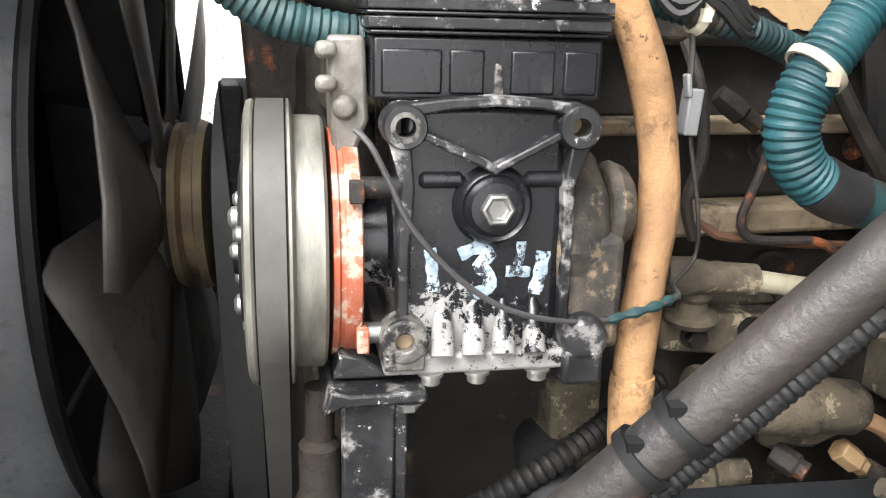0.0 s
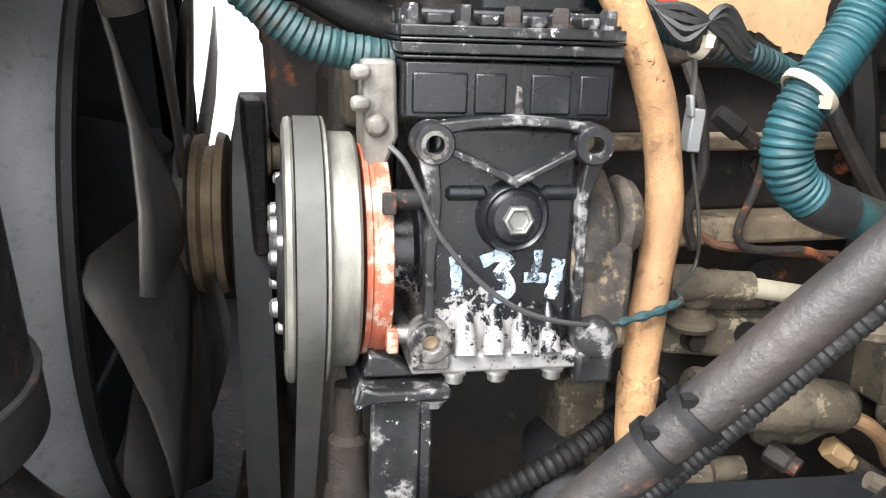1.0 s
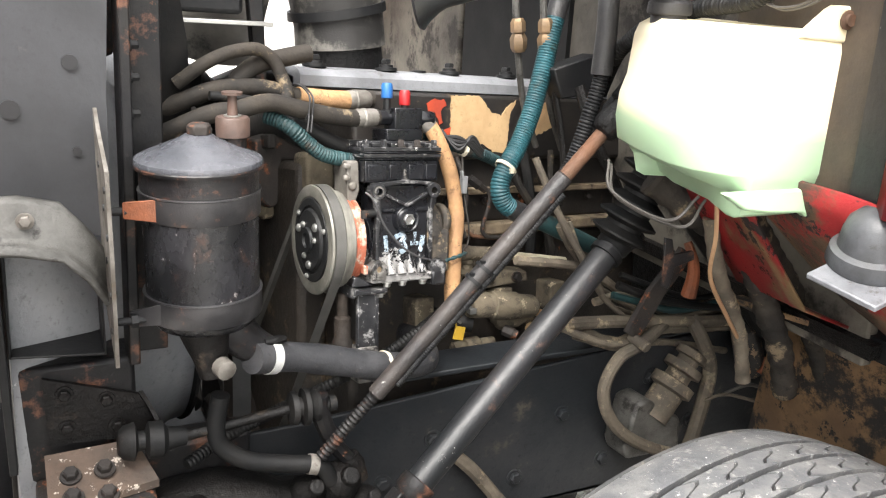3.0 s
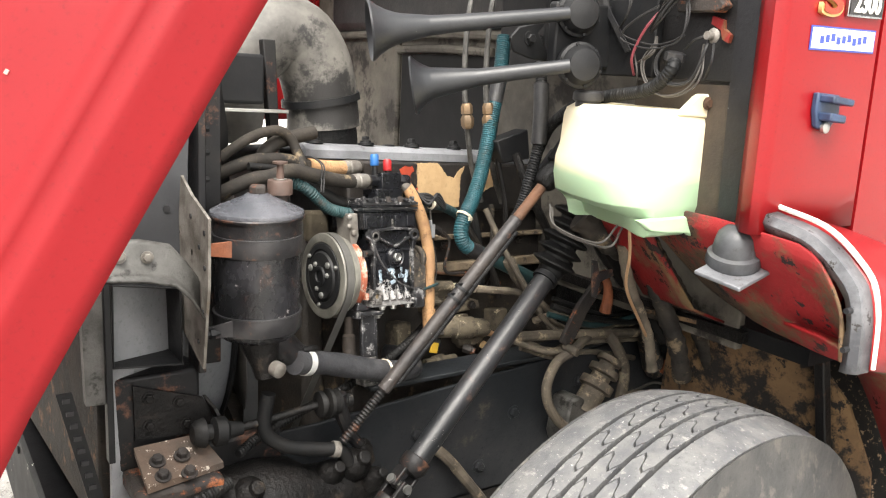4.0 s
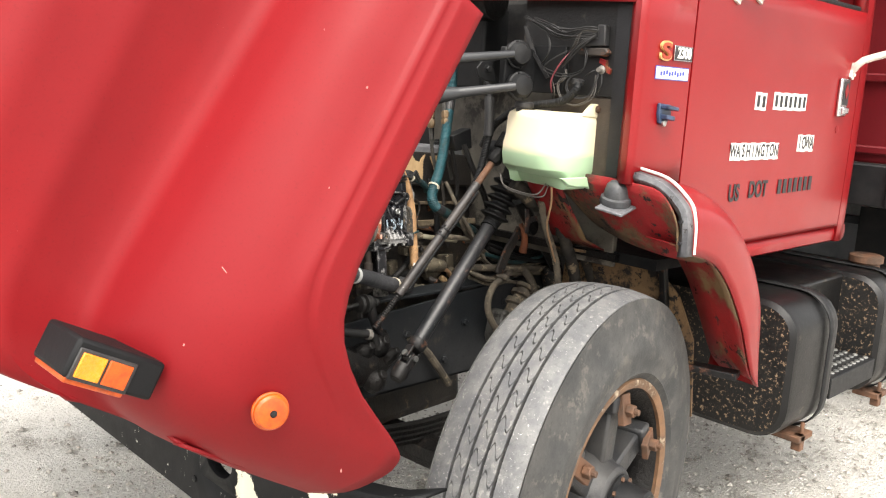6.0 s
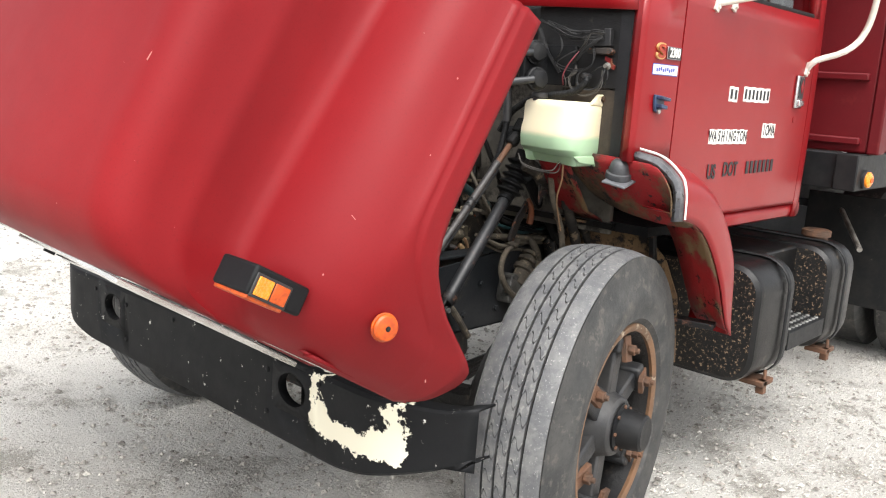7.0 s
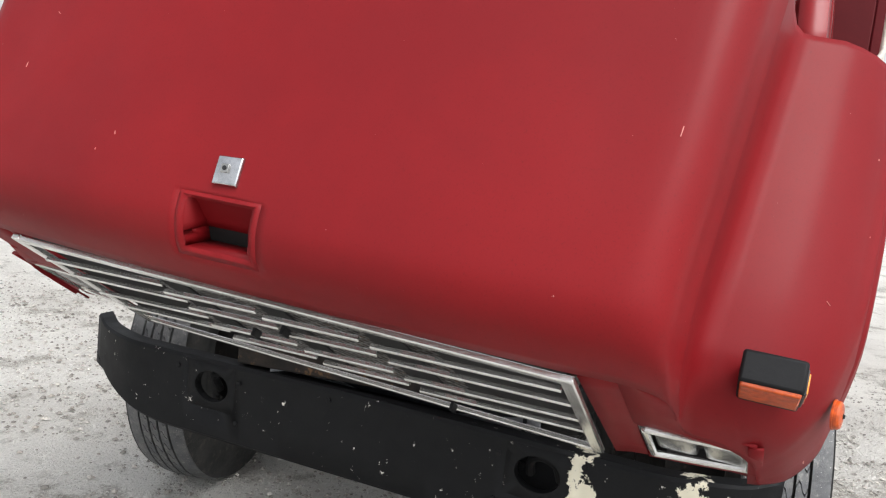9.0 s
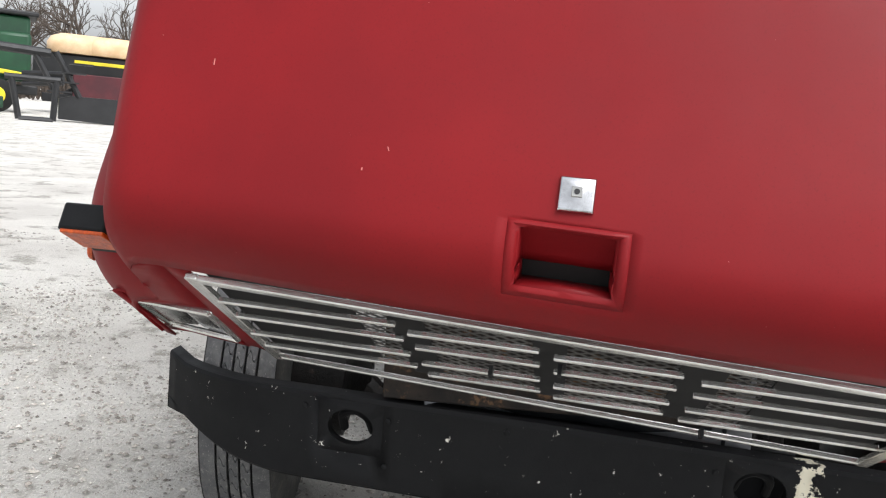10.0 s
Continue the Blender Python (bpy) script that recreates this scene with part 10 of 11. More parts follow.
lathe(bm, (0.095, -0.803, 1.480), (0.095, -0.800, 1.464), [(0, 0.011), (0.002, 0.016), (0.013, 0.016), (0.015, 0.012), (0.022, 0.0115)], 8)
part("conduit_nut", bm, tape_black, wires)
bm = bmesh.new()
lathe(bm, (0.095, -0.871, 1.503), Vector((0.095, -0.871, 1.503)) + Vector((-1, 0, 0)), [(0, 0.010), (0.003, 0.011), (0.006, 0.006), (0.016, 0.006)], 12)
part("terminal", bm, alu_dirty, wires, "corroded ring terminal")

cd = thing("corrugated_conduit", (0.0, -0.55, 1.22), "black corrugated conduit running from firewall to the brace rod", "conduit")
bm = bmesh.new()
hose(bm, [(0.075, -0.50, 1.50), (0.062, -0.535, 1.42), (0.055, -0.55, 1.345), (0.050, -0.55, 1.303), (0.041, -0.55, 1.271), (0.031, -0.55, 1.235), (0.020, -0.55, 1.204), (0.005, -0.552, 1.184), (-0.020, -0.556, 1.158)], ribbed(0.0105, 0.0045, 0.14), 14, 0.0012)
part("conduit", bm, black_steel, cd)
bm = bmesh.new()
hose(bm, [(0.062, -0.535, 1.42), (0.057, -0.545, 1.37), (0.052, -0.55, 1.318)], 0.0135, 14)
part("tape_wrap", bm, tape_black, cd)
pipes = thing("brake_pipes", (0.25, -0.48, 0.75), "grimy brake hoses and cables looping by the frame rail", "pipes")
hose_tan = mat("mud_dried_hose", lin(92, 84, 72), lin(66, 60, 53), 0.8, s1=16, s2=120, bump=0.4, spots=lin(122, 112, 94), spots_at=0.6, spots_scale=20)
for pts, r, m_ in (
        ([(0.30, -0.47, 0.925), (0.227, -0.50, 0.908), (0.187, -0.50, 0.891), (0.163, -0.50, 0.843), (0.178, -0.50, 0.792), (0.224, -0.50, 0.745), (0.308, -0.50, 0.702), (0.406, -0.50, 0.678), (0.505, -0.50, 0.675), (0.612, -0.50, 0.671)], 0.0105, hose_tan),
        ([(0.36, -0.47, 0.93), (0.37, -0.50, 0.889), (0.385, -0.505, 0.847), (0.382, -0.505, 0.797), (0.371, -0.50, 0.713), (0.37, -0.49, 0.68)], 0.0125, hose_tan),
        ([(0.10, -0.47, 0.948), (0.173, -0.47, 0.943), (0.287, -0.47, 0.932), (0.436, -0.48, 0.920), (0.54, -0.48, 0.915)], 0.0105, muddy_rubber),
        ([(0.06, -0.46, 0.955), (0.12, -0.48, 0.930), (0.175, -0.49, 0.912), (0.24, -0.48, 0.905)], 0.006, muddy_rubber),
        ([(0.20, -0.46, 1.0), (0.24, -0.47, 0.985), (0.31, -0.48, 0.965), (0.432, -0.48, 0.945), (0.52, -0.47, 0.95)], 0.007, rubber),
        ([(0.20, -0.45, 0.98), (0.25, -0.46, 0.966), (0.325, -0.47, 0.947), (0.43, -0.48, 0.958), (0.52, -0.48, 0.975)], 0.006, teal_dark),
        ([(0.22, -0.44, 1.01), (0.29, -0.46, 0.985), (0.36, -0.47, 0.965), (0.46, -0.47, 0.97)], 0.005, rubber),
        ([(0.06, -0.40, 1.20), (0.09, -0.43, 1.12), (0.13, -0.45, 1.05), (0.17, -0.46, 0.99)], 0.006, hose_tan),
        ([(0.12, -0.42, 1.10), (0.14, -0.44, 1.04), (0.18, -0.45, 0.98), (0.24, -0.45, 0.93)], 0.005, muddy_rubber),
        ([(0.26, -0.52, 1.15), (0.32, -0.52, 1.085), (0.394, -0.52, 1.012), (0.45, -0.52, 0.95), (0.487, -0.52, 0.910)], 0.020, rubber),
        ([(0.30, -0.56, 1.16), (0.36, -0.57, 1.08), (0.43, -0.57, 0.99), (0.49, -0.56, 0.90), (0.55, -0.55, 0.80)], 0.016, tape_black),
        ([(0.34, -0.58, 1.16), (0.41, -0.60, 1.08), (0.47, -0.60, 0.98), (0.52, -0.59, 0.88)], 0.012, rubber),
        ([(-0.10, -0.42, 0.76), (-0.05, -0.45, 0.72), (0.0, -0.46, 0.66), (0.05, -0.46, 0.60)], 0.011, muddy_rubber),
        ([(0.40, -0.52, 0.80), (0.46, -0.53, 0.815), (0.52, -0.53, 0.79), (0.58, -0.53, 0.775)], 0.003, wire_mats[1])):
    bm = bmesh.new()
    hose(bm, pts, r, 10, 0.01)
    part("pipe", bm, m_, pipes)
lever = thing("brake_lever", (0.24, -0.49, 0.92), "rust-brown flat lever with a pin on the firewall", "lever")
bm = bmesh.new()
rows_ = []
for (x, z), w in zip(((0.30, 1.06), (0.285, 1.037), (0.249, 0.996), (0.22, 0.947), (0.206, 0.926)), (0.016, 0.017, 0.019, 0.019, 0.016)):
    rows_.append([(x - w * 0.85, -0.495, z + w * 0.5), (x - w * 0.7, -0.502, z + w * 0.42), (x + w * 0.7, -0.502, z - w * 0.42), (x + w * 0.85, -0.495, z - w * 0.5)])
grid_faces(bm, rows_)
part("arm", bm, rusty_black, lever, thick=0.008, smooth=50)
bm = bmesh.new()
rod(bm, (0.214, -0.49, 0.920), (0.218, -0.528, 0.914), 0.009, seg=14, edge=0.002)
part("pin", bm, hose_tan, lever)
bm = bmesh.new()
hose(bm, [(0.300, -0.50, 1.075), (0.306, -0.51, 1.05), (0.312, -0.51, 1.02), (0.312, -0.505, 0.985)], lambda d, s_: 0.007 + 0.006 * s_, 10)
part("rusty_link", bm, orange_rust, lever, "orange rusted link")
bm = bmesh.new()
lathe(bm, (0.356, -0.505, 1.025), (0.36, -0.52, 1.022), [(0, 0.006), (0, 0.017), (0.008, 0.017), (0.008, 0.006)], 24, cap=False, closed=True)
part("eyelet", bm, beige_patch, lever)
valve = thing("brake_valve", (0.32, -0.47, 0.74), "grimy brake valve with stacked ribs on the frame rail", "valve")
ax0, ax1 = Vector((0.365, -0.485, 0.875)), Vector((0.285, -0.485, 0.765))
bm = bmesh.new()
lathe(bm, ax0, ax1, [(0, 0.016), (0.004, 0.028), (0.016, 0.028), (0.018, 0.019), (0.028, 0.019), (0.030, 0.034), (0.044, 0.034), (0.047, 0.022), (0.060, 0.022), (0.063, 0.038), (0.080, 0.038), (0.084, 0.028), (0.136, 0.028)], 24)
part("ribbed_body", bm, muddy_rubber, valve)
bm = bmesh.new()
extrude_outline(bm, [(0.222, -0.50, 0.722), (0.236, -0.50, 0.800), (0.262, -0.50, 0.806), (0.338, -0.50, 0.760), (0.345, -0.50, 0.70), (0.23, -0.50, 0.70)], (0, 0.06, 0))
part("valve_box", bm, arm_grey, valve, bevel=0.006)
bm = bmesh.new()
lathe(bm, (0.452, -0.50, 0.925), (0.498, -0.50, 0.815), [(0, 0.012), (0.012, 0.024), (0.09, 0.026), (0.11, 0.020), (0.118, 0.012)], 20)
part("plunger", bm, mud_black, valve)
bm = bmesh.new()
box(bm, (0.50, -0.525, 0.84), (0.03, 0.008, 0.03), Euler((0, radians(30), 0)).to_matrix())
part("rusty_tab", bm, orange_rust, valve)
pipes_lower = thing("frame_hoses", (0.30, -0.42, 0.95), "dusty grey hoses running together along the frame rail", "hoses")
for pts, r in (
        ([(0.038, -0.400, 1.022), (0.162, -0.400, 0.997), (0.263, -0.400, 0.936), (0.330, -0.400, 0.918), (0.554, -0.400, 0.865)], 0.0075),
        ([(0.176, -0.420, 0.945), (0.235, -0.420, 0.949), (0.362, -0.420, 0.899), (0.510, -0.420, 0.910)], 0.0065),
        ([(0.128, -0.440, 0.916), (0.212, -0.440, 0.881), (0.282, -0.440, 0.890), (0.488, -0.440, 0.872)], 0.0075),
        ([(0.138, -0.430, 0.896), (0.233, -0.430, 0.861), (0.317, -0.430, 0.861), (0.462, -0.430, 0.824)], 0.006),
        ([(0.113, -0.400, 1.073), (0.132, -0.400, 1.043), (0.178, -0.400, 0.986)], 0.009),
        ([(0.250, -0.380, 0.909), (0.356, -0.380, 0.871), (0.448, -0.380, 0.875), (0.581, -0.380, 0.842)], 0.006),
        ([(0.317, -0.360, 0.922), (0.415, -0.360, 0.890), (0.485, -0.360, 0.898), (0.594, -0.360, 0.869)], 0.0055),
        ([(0.226, -0.470, 0.731), (0.370, -0.470, 0.662), (0.529, -0.470, 0.650), (0.674, -0.470, 0.647)], 0.0105),
        ([(0.363, -0.500, 0.778), (0.407, -0.500, 0.782), (0.483, -0.500, 0.756), (0.619, -0.500, 0.714)], 0.003),
        ([(0.344, -0.420, 0.877), (0.420, -0.420, 0.841), (0.518, -0.420, 0.832), (0.665, -0.420, 0.789)], 0.007),
        ([(0.198, -0.370, 0.958), (0.303, -0.370, 0.898), (0.415, -0.370, 0.848), (0.498, -0.370, 0.805)], 0.0055)):
    bm = bmesh.new()
    hose(bm, pts, lambda d, s, r=r: r * (1 + 0.08 * math.sin(d * 180)), 9, 0.008)
    part("brake_hose", bm, muddy_rubber, pipes_lower)
tw = thing("tan_wire", (0.2, -0.66, 0.9), "long tan wire hanging from the washer tank", "wire")
bm = bmesh.new()
hose(bm, [(0.06, -0.79, 1.235), (0.08, -0.78, 1.17), (0.12, -0.74, 1.10), (0.20, -0.70, 1.02), (0.27, -0.67, 0.95), (0.31, -0.65, 0.90)], 0.0028, 6, 0.008)
part("wire", bm, wire_mats[3], tw)
pv = thing("pipe_pair", (0.25, -0.25, 1.3), "two steel heater pipes with brass fittings at the firewall", "pipes")
for dx, dz, dy in ((0.0, 0.0, 0.0), (0.030, 0.003, -0.03)):
    bm = bmesh.new()
    hose(bm, [(0.10 + dx, -0.27 + dy, 1.62), (0.066 + dx, -0.295 + dy, 1.54), (0.059 + dx, -0.30 + dy, 1.43), (0.067 + dx, -0.30 + dy, 1.353), (0.074 + dx, -0.30 + dy, 1.309), (0.092 + dx, -0.295 + dy, 1.241), (0.13 + dx, -0.28 + dy, 1.17)], 0.0054, 8, 0.01)
    pp = part("pipe", bm, arm_grey, pv)
    bm = bmesh.new()
    lathe(bm, (0.066 + dx, -0.302 + dy, 1.372 + dz), (0.072 + dx, -0.302 + dy, 1.322 + dz), [(0, 0.008), (0.006, 0.0115), (0.02, 0.0115), (0.022, 0.009), (0.030, 0.0135), (0.044, 0.0125), (0.05, 0.009)], 6)
    part("brass_fitting", bm, mat("aged_brass", lin(128, 104, 76), lin(96, 82, 66), 0.5, metal=0.4, s1=20, s2=100, bump=0.2), pp)
uj = thing("dash_linkage", (0.12, -0.40, 1.25), "black steel linkage bracket with rods at the firewall", "linkage")
bm = bmesh.new()
extrude_outline(bm, [(0.08, -0.40, 1.335), (0.16, -0.40, 1.36), (0.17, -0.40, 1.30), (0.10, -0.40, 1.29)], (0, 0.04, 0))
part("bracket", bm, black_steel, uj, bevel=0.003)
bm = bmesh.new()
box(bm, (0.105, -0.55, 1.30), (0.03, 0.05, 0.05), Euler((0, radians(40), 0)).to_matrix())
part("stop_block", bm, black_steel, uj, bevel=0.003)
bm = bmesh.new()
hose(bm, [(0.13, -0.40, 1.31), (0.15, -0.43, 1.23), (0.19, -0.44, 1.16), (0.22, -0.44, 1.10)], 0.009, 8)
hose(bm, [(0.10, -0.38, 1.30), (0.12, -0.39, 1.20), (0.12, -0.39, 1.12)], 0.006, 8)
part("rod", bm, grimy, uj)
# each bay thing is turned and scaled about the camera's eye, with a small shift
EYE_TURN = Matrix(((0.99865, -0.0436, 0.02812), (0.04232, 0.9981, 0.04485), (-0.03002, -0.0436, 0.9986)))
EYE_FROM, EYE_TO = Vector((-0.557, -1.315, 1.374)), Vector((-0.485, -1.284, 1.400))


def scaled_from_eye(size, shift=(0, 0, 0)):
    return Matrix.Translation(EYE_TO + Vector(shift)) @ (EYE_TURN * size).to_4x4() @ Matrix.Translation(-EYE_FROM)


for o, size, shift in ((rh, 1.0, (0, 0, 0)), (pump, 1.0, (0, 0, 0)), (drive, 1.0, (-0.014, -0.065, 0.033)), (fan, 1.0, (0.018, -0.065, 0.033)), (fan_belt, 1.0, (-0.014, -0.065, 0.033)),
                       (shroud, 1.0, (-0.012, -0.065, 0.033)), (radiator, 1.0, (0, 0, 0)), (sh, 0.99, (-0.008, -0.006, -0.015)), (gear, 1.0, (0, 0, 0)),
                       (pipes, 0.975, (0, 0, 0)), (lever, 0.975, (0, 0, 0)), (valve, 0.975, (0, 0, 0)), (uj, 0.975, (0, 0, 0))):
    o.matrix_basis = scaled_from_eye(size, shift) @ o.matrix_basis
for o in (engine, tl, ah):
    o.matrix_basis = ENG @ o.matrix_basis
tw.matrix_basis = Matrix.Translation((0.010, 0.028, -0.007)) @ tw.matrix_basis
for o in wt.children:
    o.data.transform(Matrix.Translation((0.018, 0.028, 1.396)) @ Matrix.Diagonal((1, 1, 1.10, 1)) @ Matrix.Translation((0, 0, -1.403)))
for pts, p in (([(0.064, 1.390), (0.098, 1.417), (0.106, 1.421), (0.130, 1.421), (0.136, 1.414), (0.137, 1.385)], (0.119, -0.8505, 1.408)),
               ([(0.0, 1.240), (0.030, 1.222), (0.06, 1.217), (0.108, 1.214), (0.116, 1.209), (0.144, 1.209), (0.149, 1.214), (0.149, 1.240)], (0.134, -0.8505, 1.222))):
    bm = bmesh.new()
    extrude_outline(bm, [(x, -0.849, z) for x, z in pts], (0, 0.012, 0))
    lug = part("mounting_lug", bm, tank_poly, wt, bevel=0.003, seg=3)
    bm = bmesh.new()
    lathe(bm, p, Vector(p) + Vector((0, -1, 0)), [(0, 0.0095), (0.002, 0.0095), (0.003, 0.0065), (0.006, 0.006)], 12)
    part("lug_screw", bm, rusty_clamp, lug, "rusty screw")

# inner splash shelf and lower dark parts in front of the firewall
sh2 = thing("inner_shelf", (0.4, -0.5, 0.98), "grimy inner shelf under the toe panel", "panel", kind="structure")
bm = bmesh.new()
box(bm, (0.50, -0.45, 1.0), (0.34, 0.7, 0.02))
part("shelf", bm, grimy, sh2)
bm = bmesh.new()
box(bm, (0.60, 0.1, 0.85), (0.02, 1.6, 0.5))
part("bell_housing_wall", bm, grimy, sh2)

# ---- far machinery and trees across the lot ----
def far(bearing, dist, off=0.0):
    a = radians(bearing)
    return Vector((-2.76 + dist * math.cos(a) - off * math.sin(a), -0.06 + dist * math.sin(a) + off * math.cos(a), 0))


def turned(bearing):
    return Euler((0, 0, radians(bearing - 90))).to_matrix()


B = turned(36)
comb = thing("combine_harvester", far(38.0, 52), "green and yellow combine harvester across the lot", "combine")


def far_box(name, parent, bearing, dist, up, size, m_, bevel=0.05, tilt=0):
    bm = bmesh.new()
    p = far(bearing, dist)
    box(bm, (p.x, p.y, up), size, turned(bearing) @ Euler((0, radians(tilt), 0)).to_matrix())
    return part(name, bm, m_, parent, bevel=bevel)


far_box("body", comb, 38.9, 52, 3.25, (4.8, 4.0, 3.3), machine_green, 0.15)
far_box("rear_hood", comb, 37.0, 51, 2.9, (1.6, 3.0, 2.3), machine_green, 0.2)
far_box("stripe", comb, 37.7, 48.8, 2.05, (3.6, 0.1, 0.22), machine_yellow, 0.03, 6)
far_box("roof", comb, 38.0, 52, 5.05, (4.0, 4.4, 0.25), machine_dark, 0.08)
far_box("axle", comb, 38, 51, 1.2, (4.0, 2.0, 0.5), machine_dark, 0.08)
bm = bmesh.new()
p = far(37.9, 49)
lathe(bm, p + Vector((0, 0, 0.85)), p + Vector((0, 0, 0.85)) + (far(37.9, 48.4) - p), [(0, 0.35), (0.1, 0.8), (0.5, 0.85), (0.6, 0.45)], 28)
wl_ = part("wheel", bm, rubber, comb)
bm = bmesh.new()
lathe(bm, p + Vector((0, 0, 0.85)), p + Vector((0, 0, 0.85)) + (far(37.9, 48.3) - p), [(0.55, 0.45), (0.66, 0.42), (0.66, 0.1)], 24)
part("rim", bm, machine_yellow, wl_)
bm = bmesh.new()
p, q = far(36.5, 45), far(34.3, 44)
for k in range(3):
    rod(bm, p + Vector((0, 0, 1.5 + 0.25 * k)), q + Vector((0, 0, 1.7 + 0.2 * k)), 0.12, seg=8)
part("auger_frame", bm, machine_dark, comb)

bm = bmesh.new()
p = far(39.6, 49.6)
b1_ = Vector((-math.sin(radians(39.6)), math.cos(radians(39.6)), 0))
extrude_outline(bm, [p + Vector((0, 0, 3.15)) - b1_ * 0.3, p + Vector((0, 0, 3.15)) + b1_ * 0.3, p + Vector((0, 0, 3.65))], (0.03, 0.03, 0))
part("warning_triangle", bm, mat("slow_sign_orange", lin(230, 84, 20), lin(220, 74, 16), 0.5, s2=60, bump=0.02), comb, "orange slow-vehicle triangle")
wagon = thing("hose_wagon", far(41.0, 30), "green flat wagon carrying three fat hoses on cream wheels", "wagon")
w1_ = Vector((-math.sin(radians(41)), math.cos(radians(41)), 0))
w2_ = Vector((math.cos(radians(41)), math.sin(radians(41)), 0))
c = far(41.0, 30)
bm = bmesh.new()
box(bm, c + w1_ * 0.8 + Vector((0, 0, 0.85)), (5.2, 1.2, 0.35), turned(41))
part("bed", bm, machine_green, wagon, bevel=0.04)
bm = bmesh.new()
box(bm, c - w1_ * 0.9 + Vector((0, 0, 0.6)), (1.0, 0.9, 0.5), turned(41))
part("drawbar_box", bm, machine_green, wagon, bevel=0.1)
for z, m_ in ((2.08, mat("purple_hose", lin(62, 34, 58), lin(44, 40, 84), 0.5, s1=0.6, s2=20, bump=0.1)), (1.68, alu_cover), (1.3, alu_dirty)):
    bm = bmesh.new()
    hose(bm, [c - w1_ * 1.15 + Vector((0, 0, z)), c + w1_ * 0.8 + Vector((0, 0, z + 0.05)), c + w1_ * 3.2 + Vector((0, 0, z + 0.02))], 0.2, 14, 0.2)
    part("fat_hose", bm, m_, wagon)
for u in (-1.2, 1.0, 3.1):
    bm = bmesh.new()
    box(bm, c + w1_ * u - w2_ * 0.35 + Vector((0, 0, 1.55)), (0.12, 0.12, 1.6), turned(41))
    part("stake", bm, machine_dark, wagon, bevel=0.02)
for u in (0.3, 2.6):
    bm = bmesh.new()
    p = c + w1_ * u - w2_ * 0.75 + Vector((0, 0, 0.6))
    lathe(bm, p + w2_ * 0.25, p, [(0, 0.3), (0.0, 0.55), (0.05, 0.6), (0.2, 0.6), (0.25, 0.55), (0.25, 0.36)], 28)
    wh_ = part("tyre", bm, tyre_groove, wagon)
    bm = bmesh.new()
    lathe(bm, p + w2_ * 0.06, p, [(0, 0.37), (0.03, 0.36), (0.0, 0.2), (0.06, 0.12)], 24)
    part("rim", bm, poly_beige, wh_)

ldr = thing("loader_attachment", far(35.7, 40), "black steel loader frame standing on the lot", "attachment")
e1 = Vector((-math.sin(radians(36)), math.cos(radians(36)), 0))
bm = bmesh.new()
c = far(35.9, 40)
for u0, z0, u1, z1 in ((-0.75, 0.05, 0.55, 0.05), (0.55, 0.05, 0.85, 1.75), (-0.75, 0.05, -0.85, 1.75), (-1.0, 1.75, 1.1, 1.75)):
    a_, b_ = c + e1 * u0 + Vector((0, 0, z0)), c + e1 * u1 + Vector((0, 0, z1))
    rod(bm, a_, b_, 0.13, seg=8)
part("frame", bm, machine_dark, ldr)
bkt = thing("loader_bucket", far(32.8, 42), "black loader bucket and stepped arms on the lot", "bucket")
bm = bmesh.new()
c = far(32.2, 42)
prof = [(1.7, 0.1), (1.7, 1.0), (1.2, 1.15), (-1.6, 1.15), (-1.7, 0.1), (-1.2, 0.0)]
extrude_outline(bm, [c + e1 * u + Vector((0, 0, z)) for u, z in prof], (0.8, 0.6, 0))
part("shell", bm, machine_dark, bkt)
c = far(33.4, 42)
for k in range(4):
    bm = bmesh.new()
    box(bm, c + e1 * (0.3 - 0.28 * k + 0.5) + Vector((0, 0, 1.3 + 0.42 * k)), (1.0, 0.5, 0.08), turned(34))
    part("step", bm, machine_dark, bkt)
for p_, q_, r_ in ((c + e1 * 0.0 + Vector((0, 0, 1.1)), c + e1 * 1.0 + Vector((0, 0, 3.0)), 0.13), (c + e1 * 0.9 + Vector((0, 0, 1.1)), c + e1 * 1.9 + Vector((0, 0, 3.0)), 0.13), (c + e1 * 1.2 + Vector((0, 0, 2.9)), c + e1 * 3.4 + Vector((0, 0, 3.0)), 0.2)):
    bm = bmesh.new()
    rod(bm, p_, q_, r_, seg=8)
    part("arm", bm, machine_dark, bkt)
seeder = thing("seed_cart", far(32.3, 58), "dark seed cart with two beige poly tanks", "seed cart")
for b_ in (33.6, 30.4):
    p = far(b_, 57)
    bm = bmesh.new()
    ax_ = Vector((0.8, 0.6, 0)).normalized()
    lathe(bm, p + Vector((0, 0, 0.8)) - ax_ * 0.25, p + Vector((0, 0, 0.8)) + ax_ * 0.25, [(0, 0.5), (0.0, 0.72), (0.08, 0.8), (0.42, 0.8), (0.5, 0.72), (0.5, 0.5)], 28)
    part("wheel", bm, tyre_groove, seeder)
far_box("chassis", seeder, 32.0, 58, 2.9, (8.0, 1.5, 1.3), machine_dark, 0.1)
far_box("lower_panel", seeder, 31.2, 56, 1.7, (5.0, 1.2, 1.4), machine_red, 0.05)
far_box("deck", seeder, 31.4, 57, 0.9, (8.0, 1.5, 0.5), machine_dark, 0.05)
far_box("yellow_rail", seeder, 31.4, 56.5, 3.1, (4.6, 0.12, 0.2), machine_yellow, 0.02)
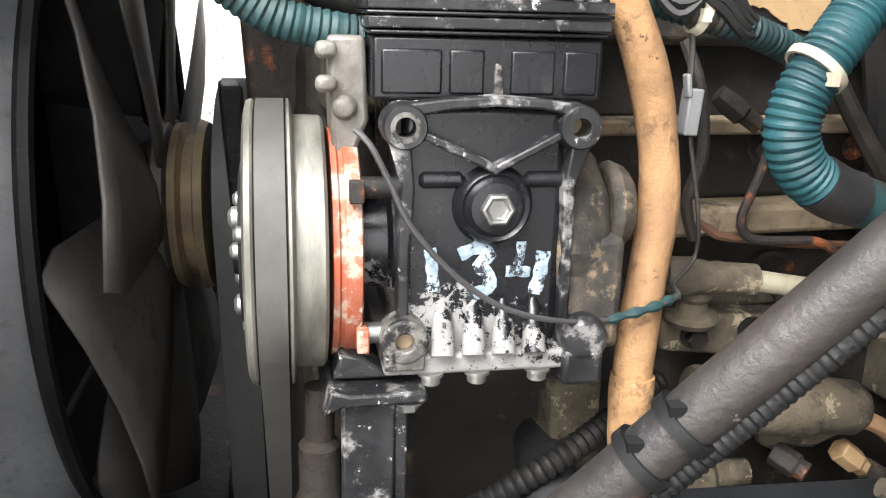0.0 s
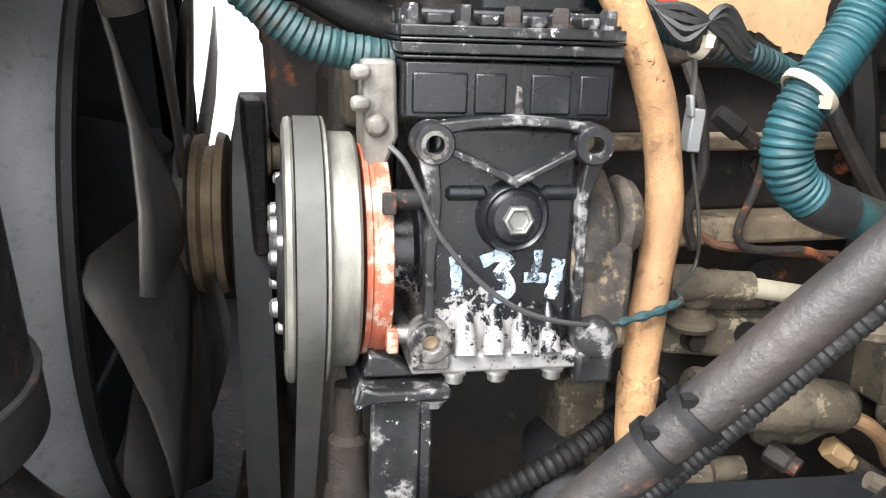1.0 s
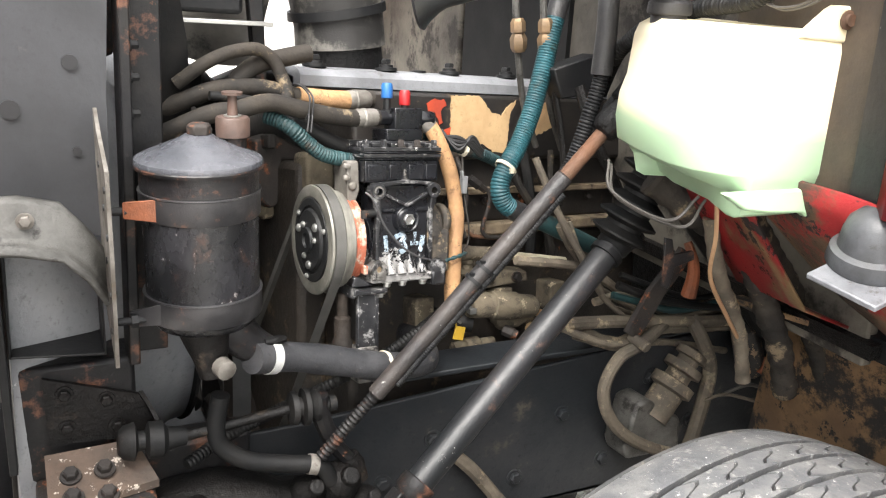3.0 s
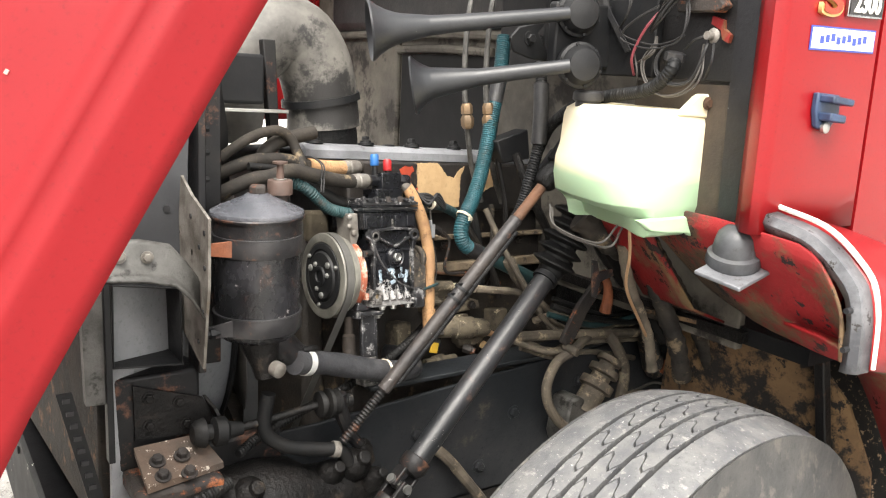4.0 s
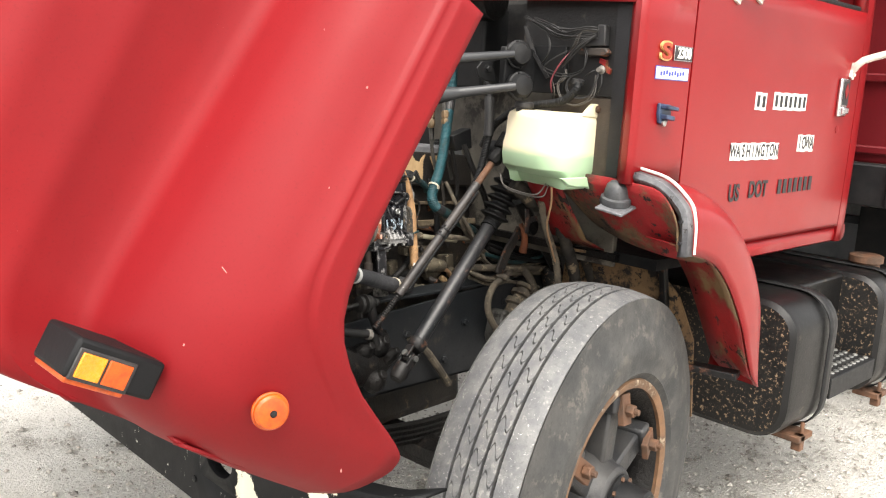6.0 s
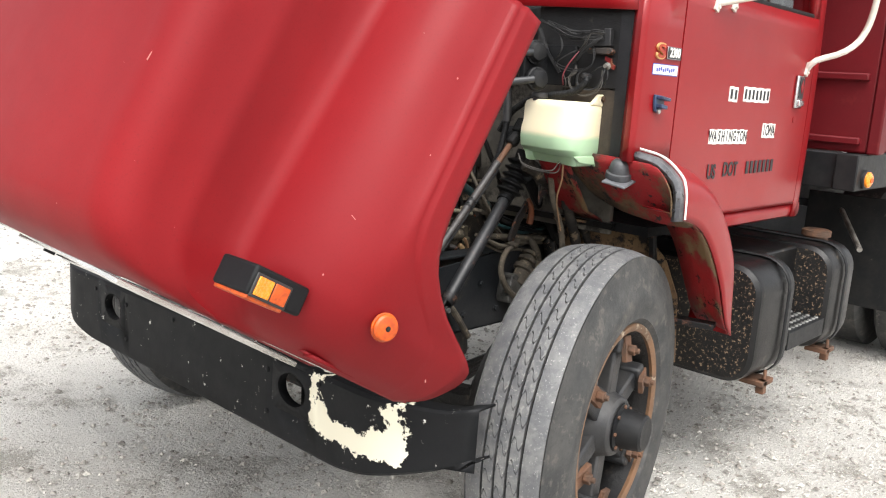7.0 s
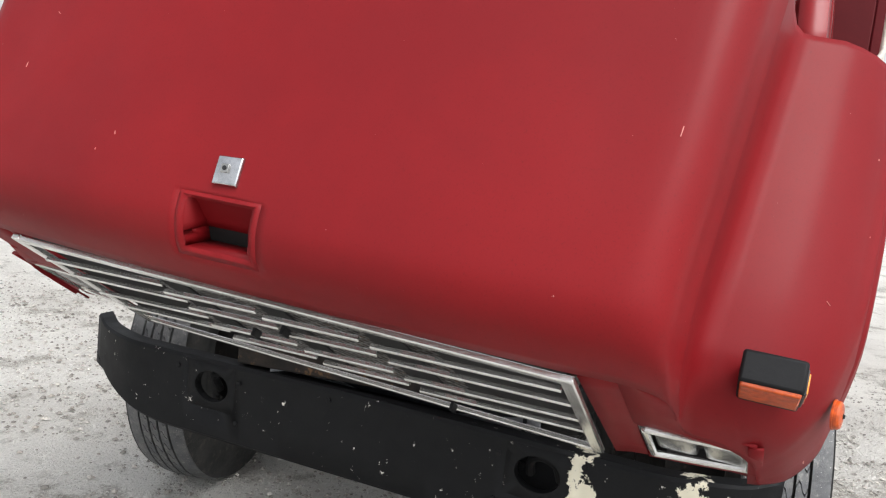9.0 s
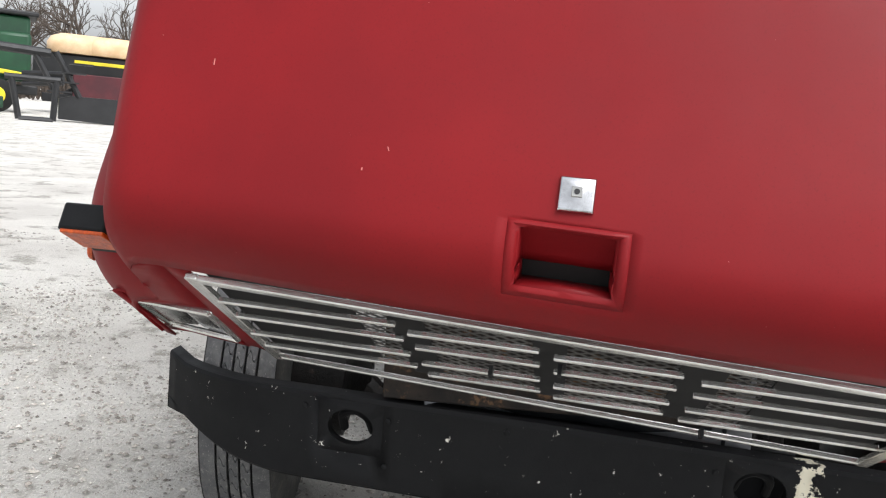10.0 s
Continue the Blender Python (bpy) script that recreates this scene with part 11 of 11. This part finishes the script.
for b_, w in ((33.1, 2.2), (31.6, 1.7)):
    bm = bmesh.new()
    p = far(b_, 58)
    rows_ = []
    for z, g in ((3.6, 0.92), (3.8, 1.0), (4.2, 1.0), (4.55, 0.9), (4.75, 0.65)):
        rows_.append([p + e1 * (w * g * math.copysign(abs(math.cos(a)) ** 0.5, math.cos(a))) + Vector((0.8, 0.6, 0)) * (g * math.copysign(abs(math.sin(a)) ** 0.5, math.sin(a))) + Vector((0, 0, z)) for a in np.linspace(0, 2 * math.pi, 33)])
    vs_ = grid_faces(bm, rows_)
    bm.faces.new(vs_[-1][:-1])
    part("poly_tank", bm, poly_beige, seeder, smooth=60)


def bare_tree(seed, at, height):
    r = random.Random(seed)
    t = thing("bare_tree", at, "leafless tree with fine bare branches behind the lot", "tree", "bare trees")
    bm = bmesh.new()

    def grow(p, d, length, rad, depth):
        q = p + d * length
        lathe(bm, p, q, [(0, rad), (length, rad * 0.68)], 6 if depth < 2 else 4, cap=False)
        if depth >= 5 or rad < 0.012:
            return
        for k in range(r.choice((2, 3, 3)) if depth else 4):
            side = d.orthogonal().normalized()
            side.rotate(Matrix.Rotation(r.uniform(0, 2 * math.pi), 3, d))
            nd = (d * r.uniform(0.55, 0.95) + side * r.uniform(0.35, 0.75) + Vector((0, 0, 0.18))).normalized()
            grow(p + d * length * r.uniform(0.55, 1.0), nd, length * r.uniform(0.55, 0.8), rad * r.uniform(0.45, 0.68), depth + 1)

    grow(Vector(at), Vector((r.uniform(-0.08, 0.08), r.uniform(-0.08, 0.08), 1)).normalized(), height * 0.32, height * 0.022, 0)
    part("branching_trunk", bm, bark, t, smooth=60)


for i in range(17):
    bare_tree(i + 3, far(26.5 + 1.25 * i, 92 + (i * 37 % 30)), 13 + (i * 5 % 7))
bm = bmesh.new()
r_ = random.Random(2)
for i in range(260):
    p = far(r_.uniform(24, 48), r_.uniform(105, 135))
    h = r_.uniform(2.5, 6.0)
    for k in range(5):
        d = Vector((r_.uniform(-0.5, 0.5), r_.uniform(-0.5, 0.5), 1)).normalized()
        lathe(bm, p, p + d * h, [(0, 0.09), (h, 0.02)], 4, cap=False)
tagged(link("brush_thicket", bm, bark), "brown leafless brush thicket far behind the lot", "thicket", kind="stuff")
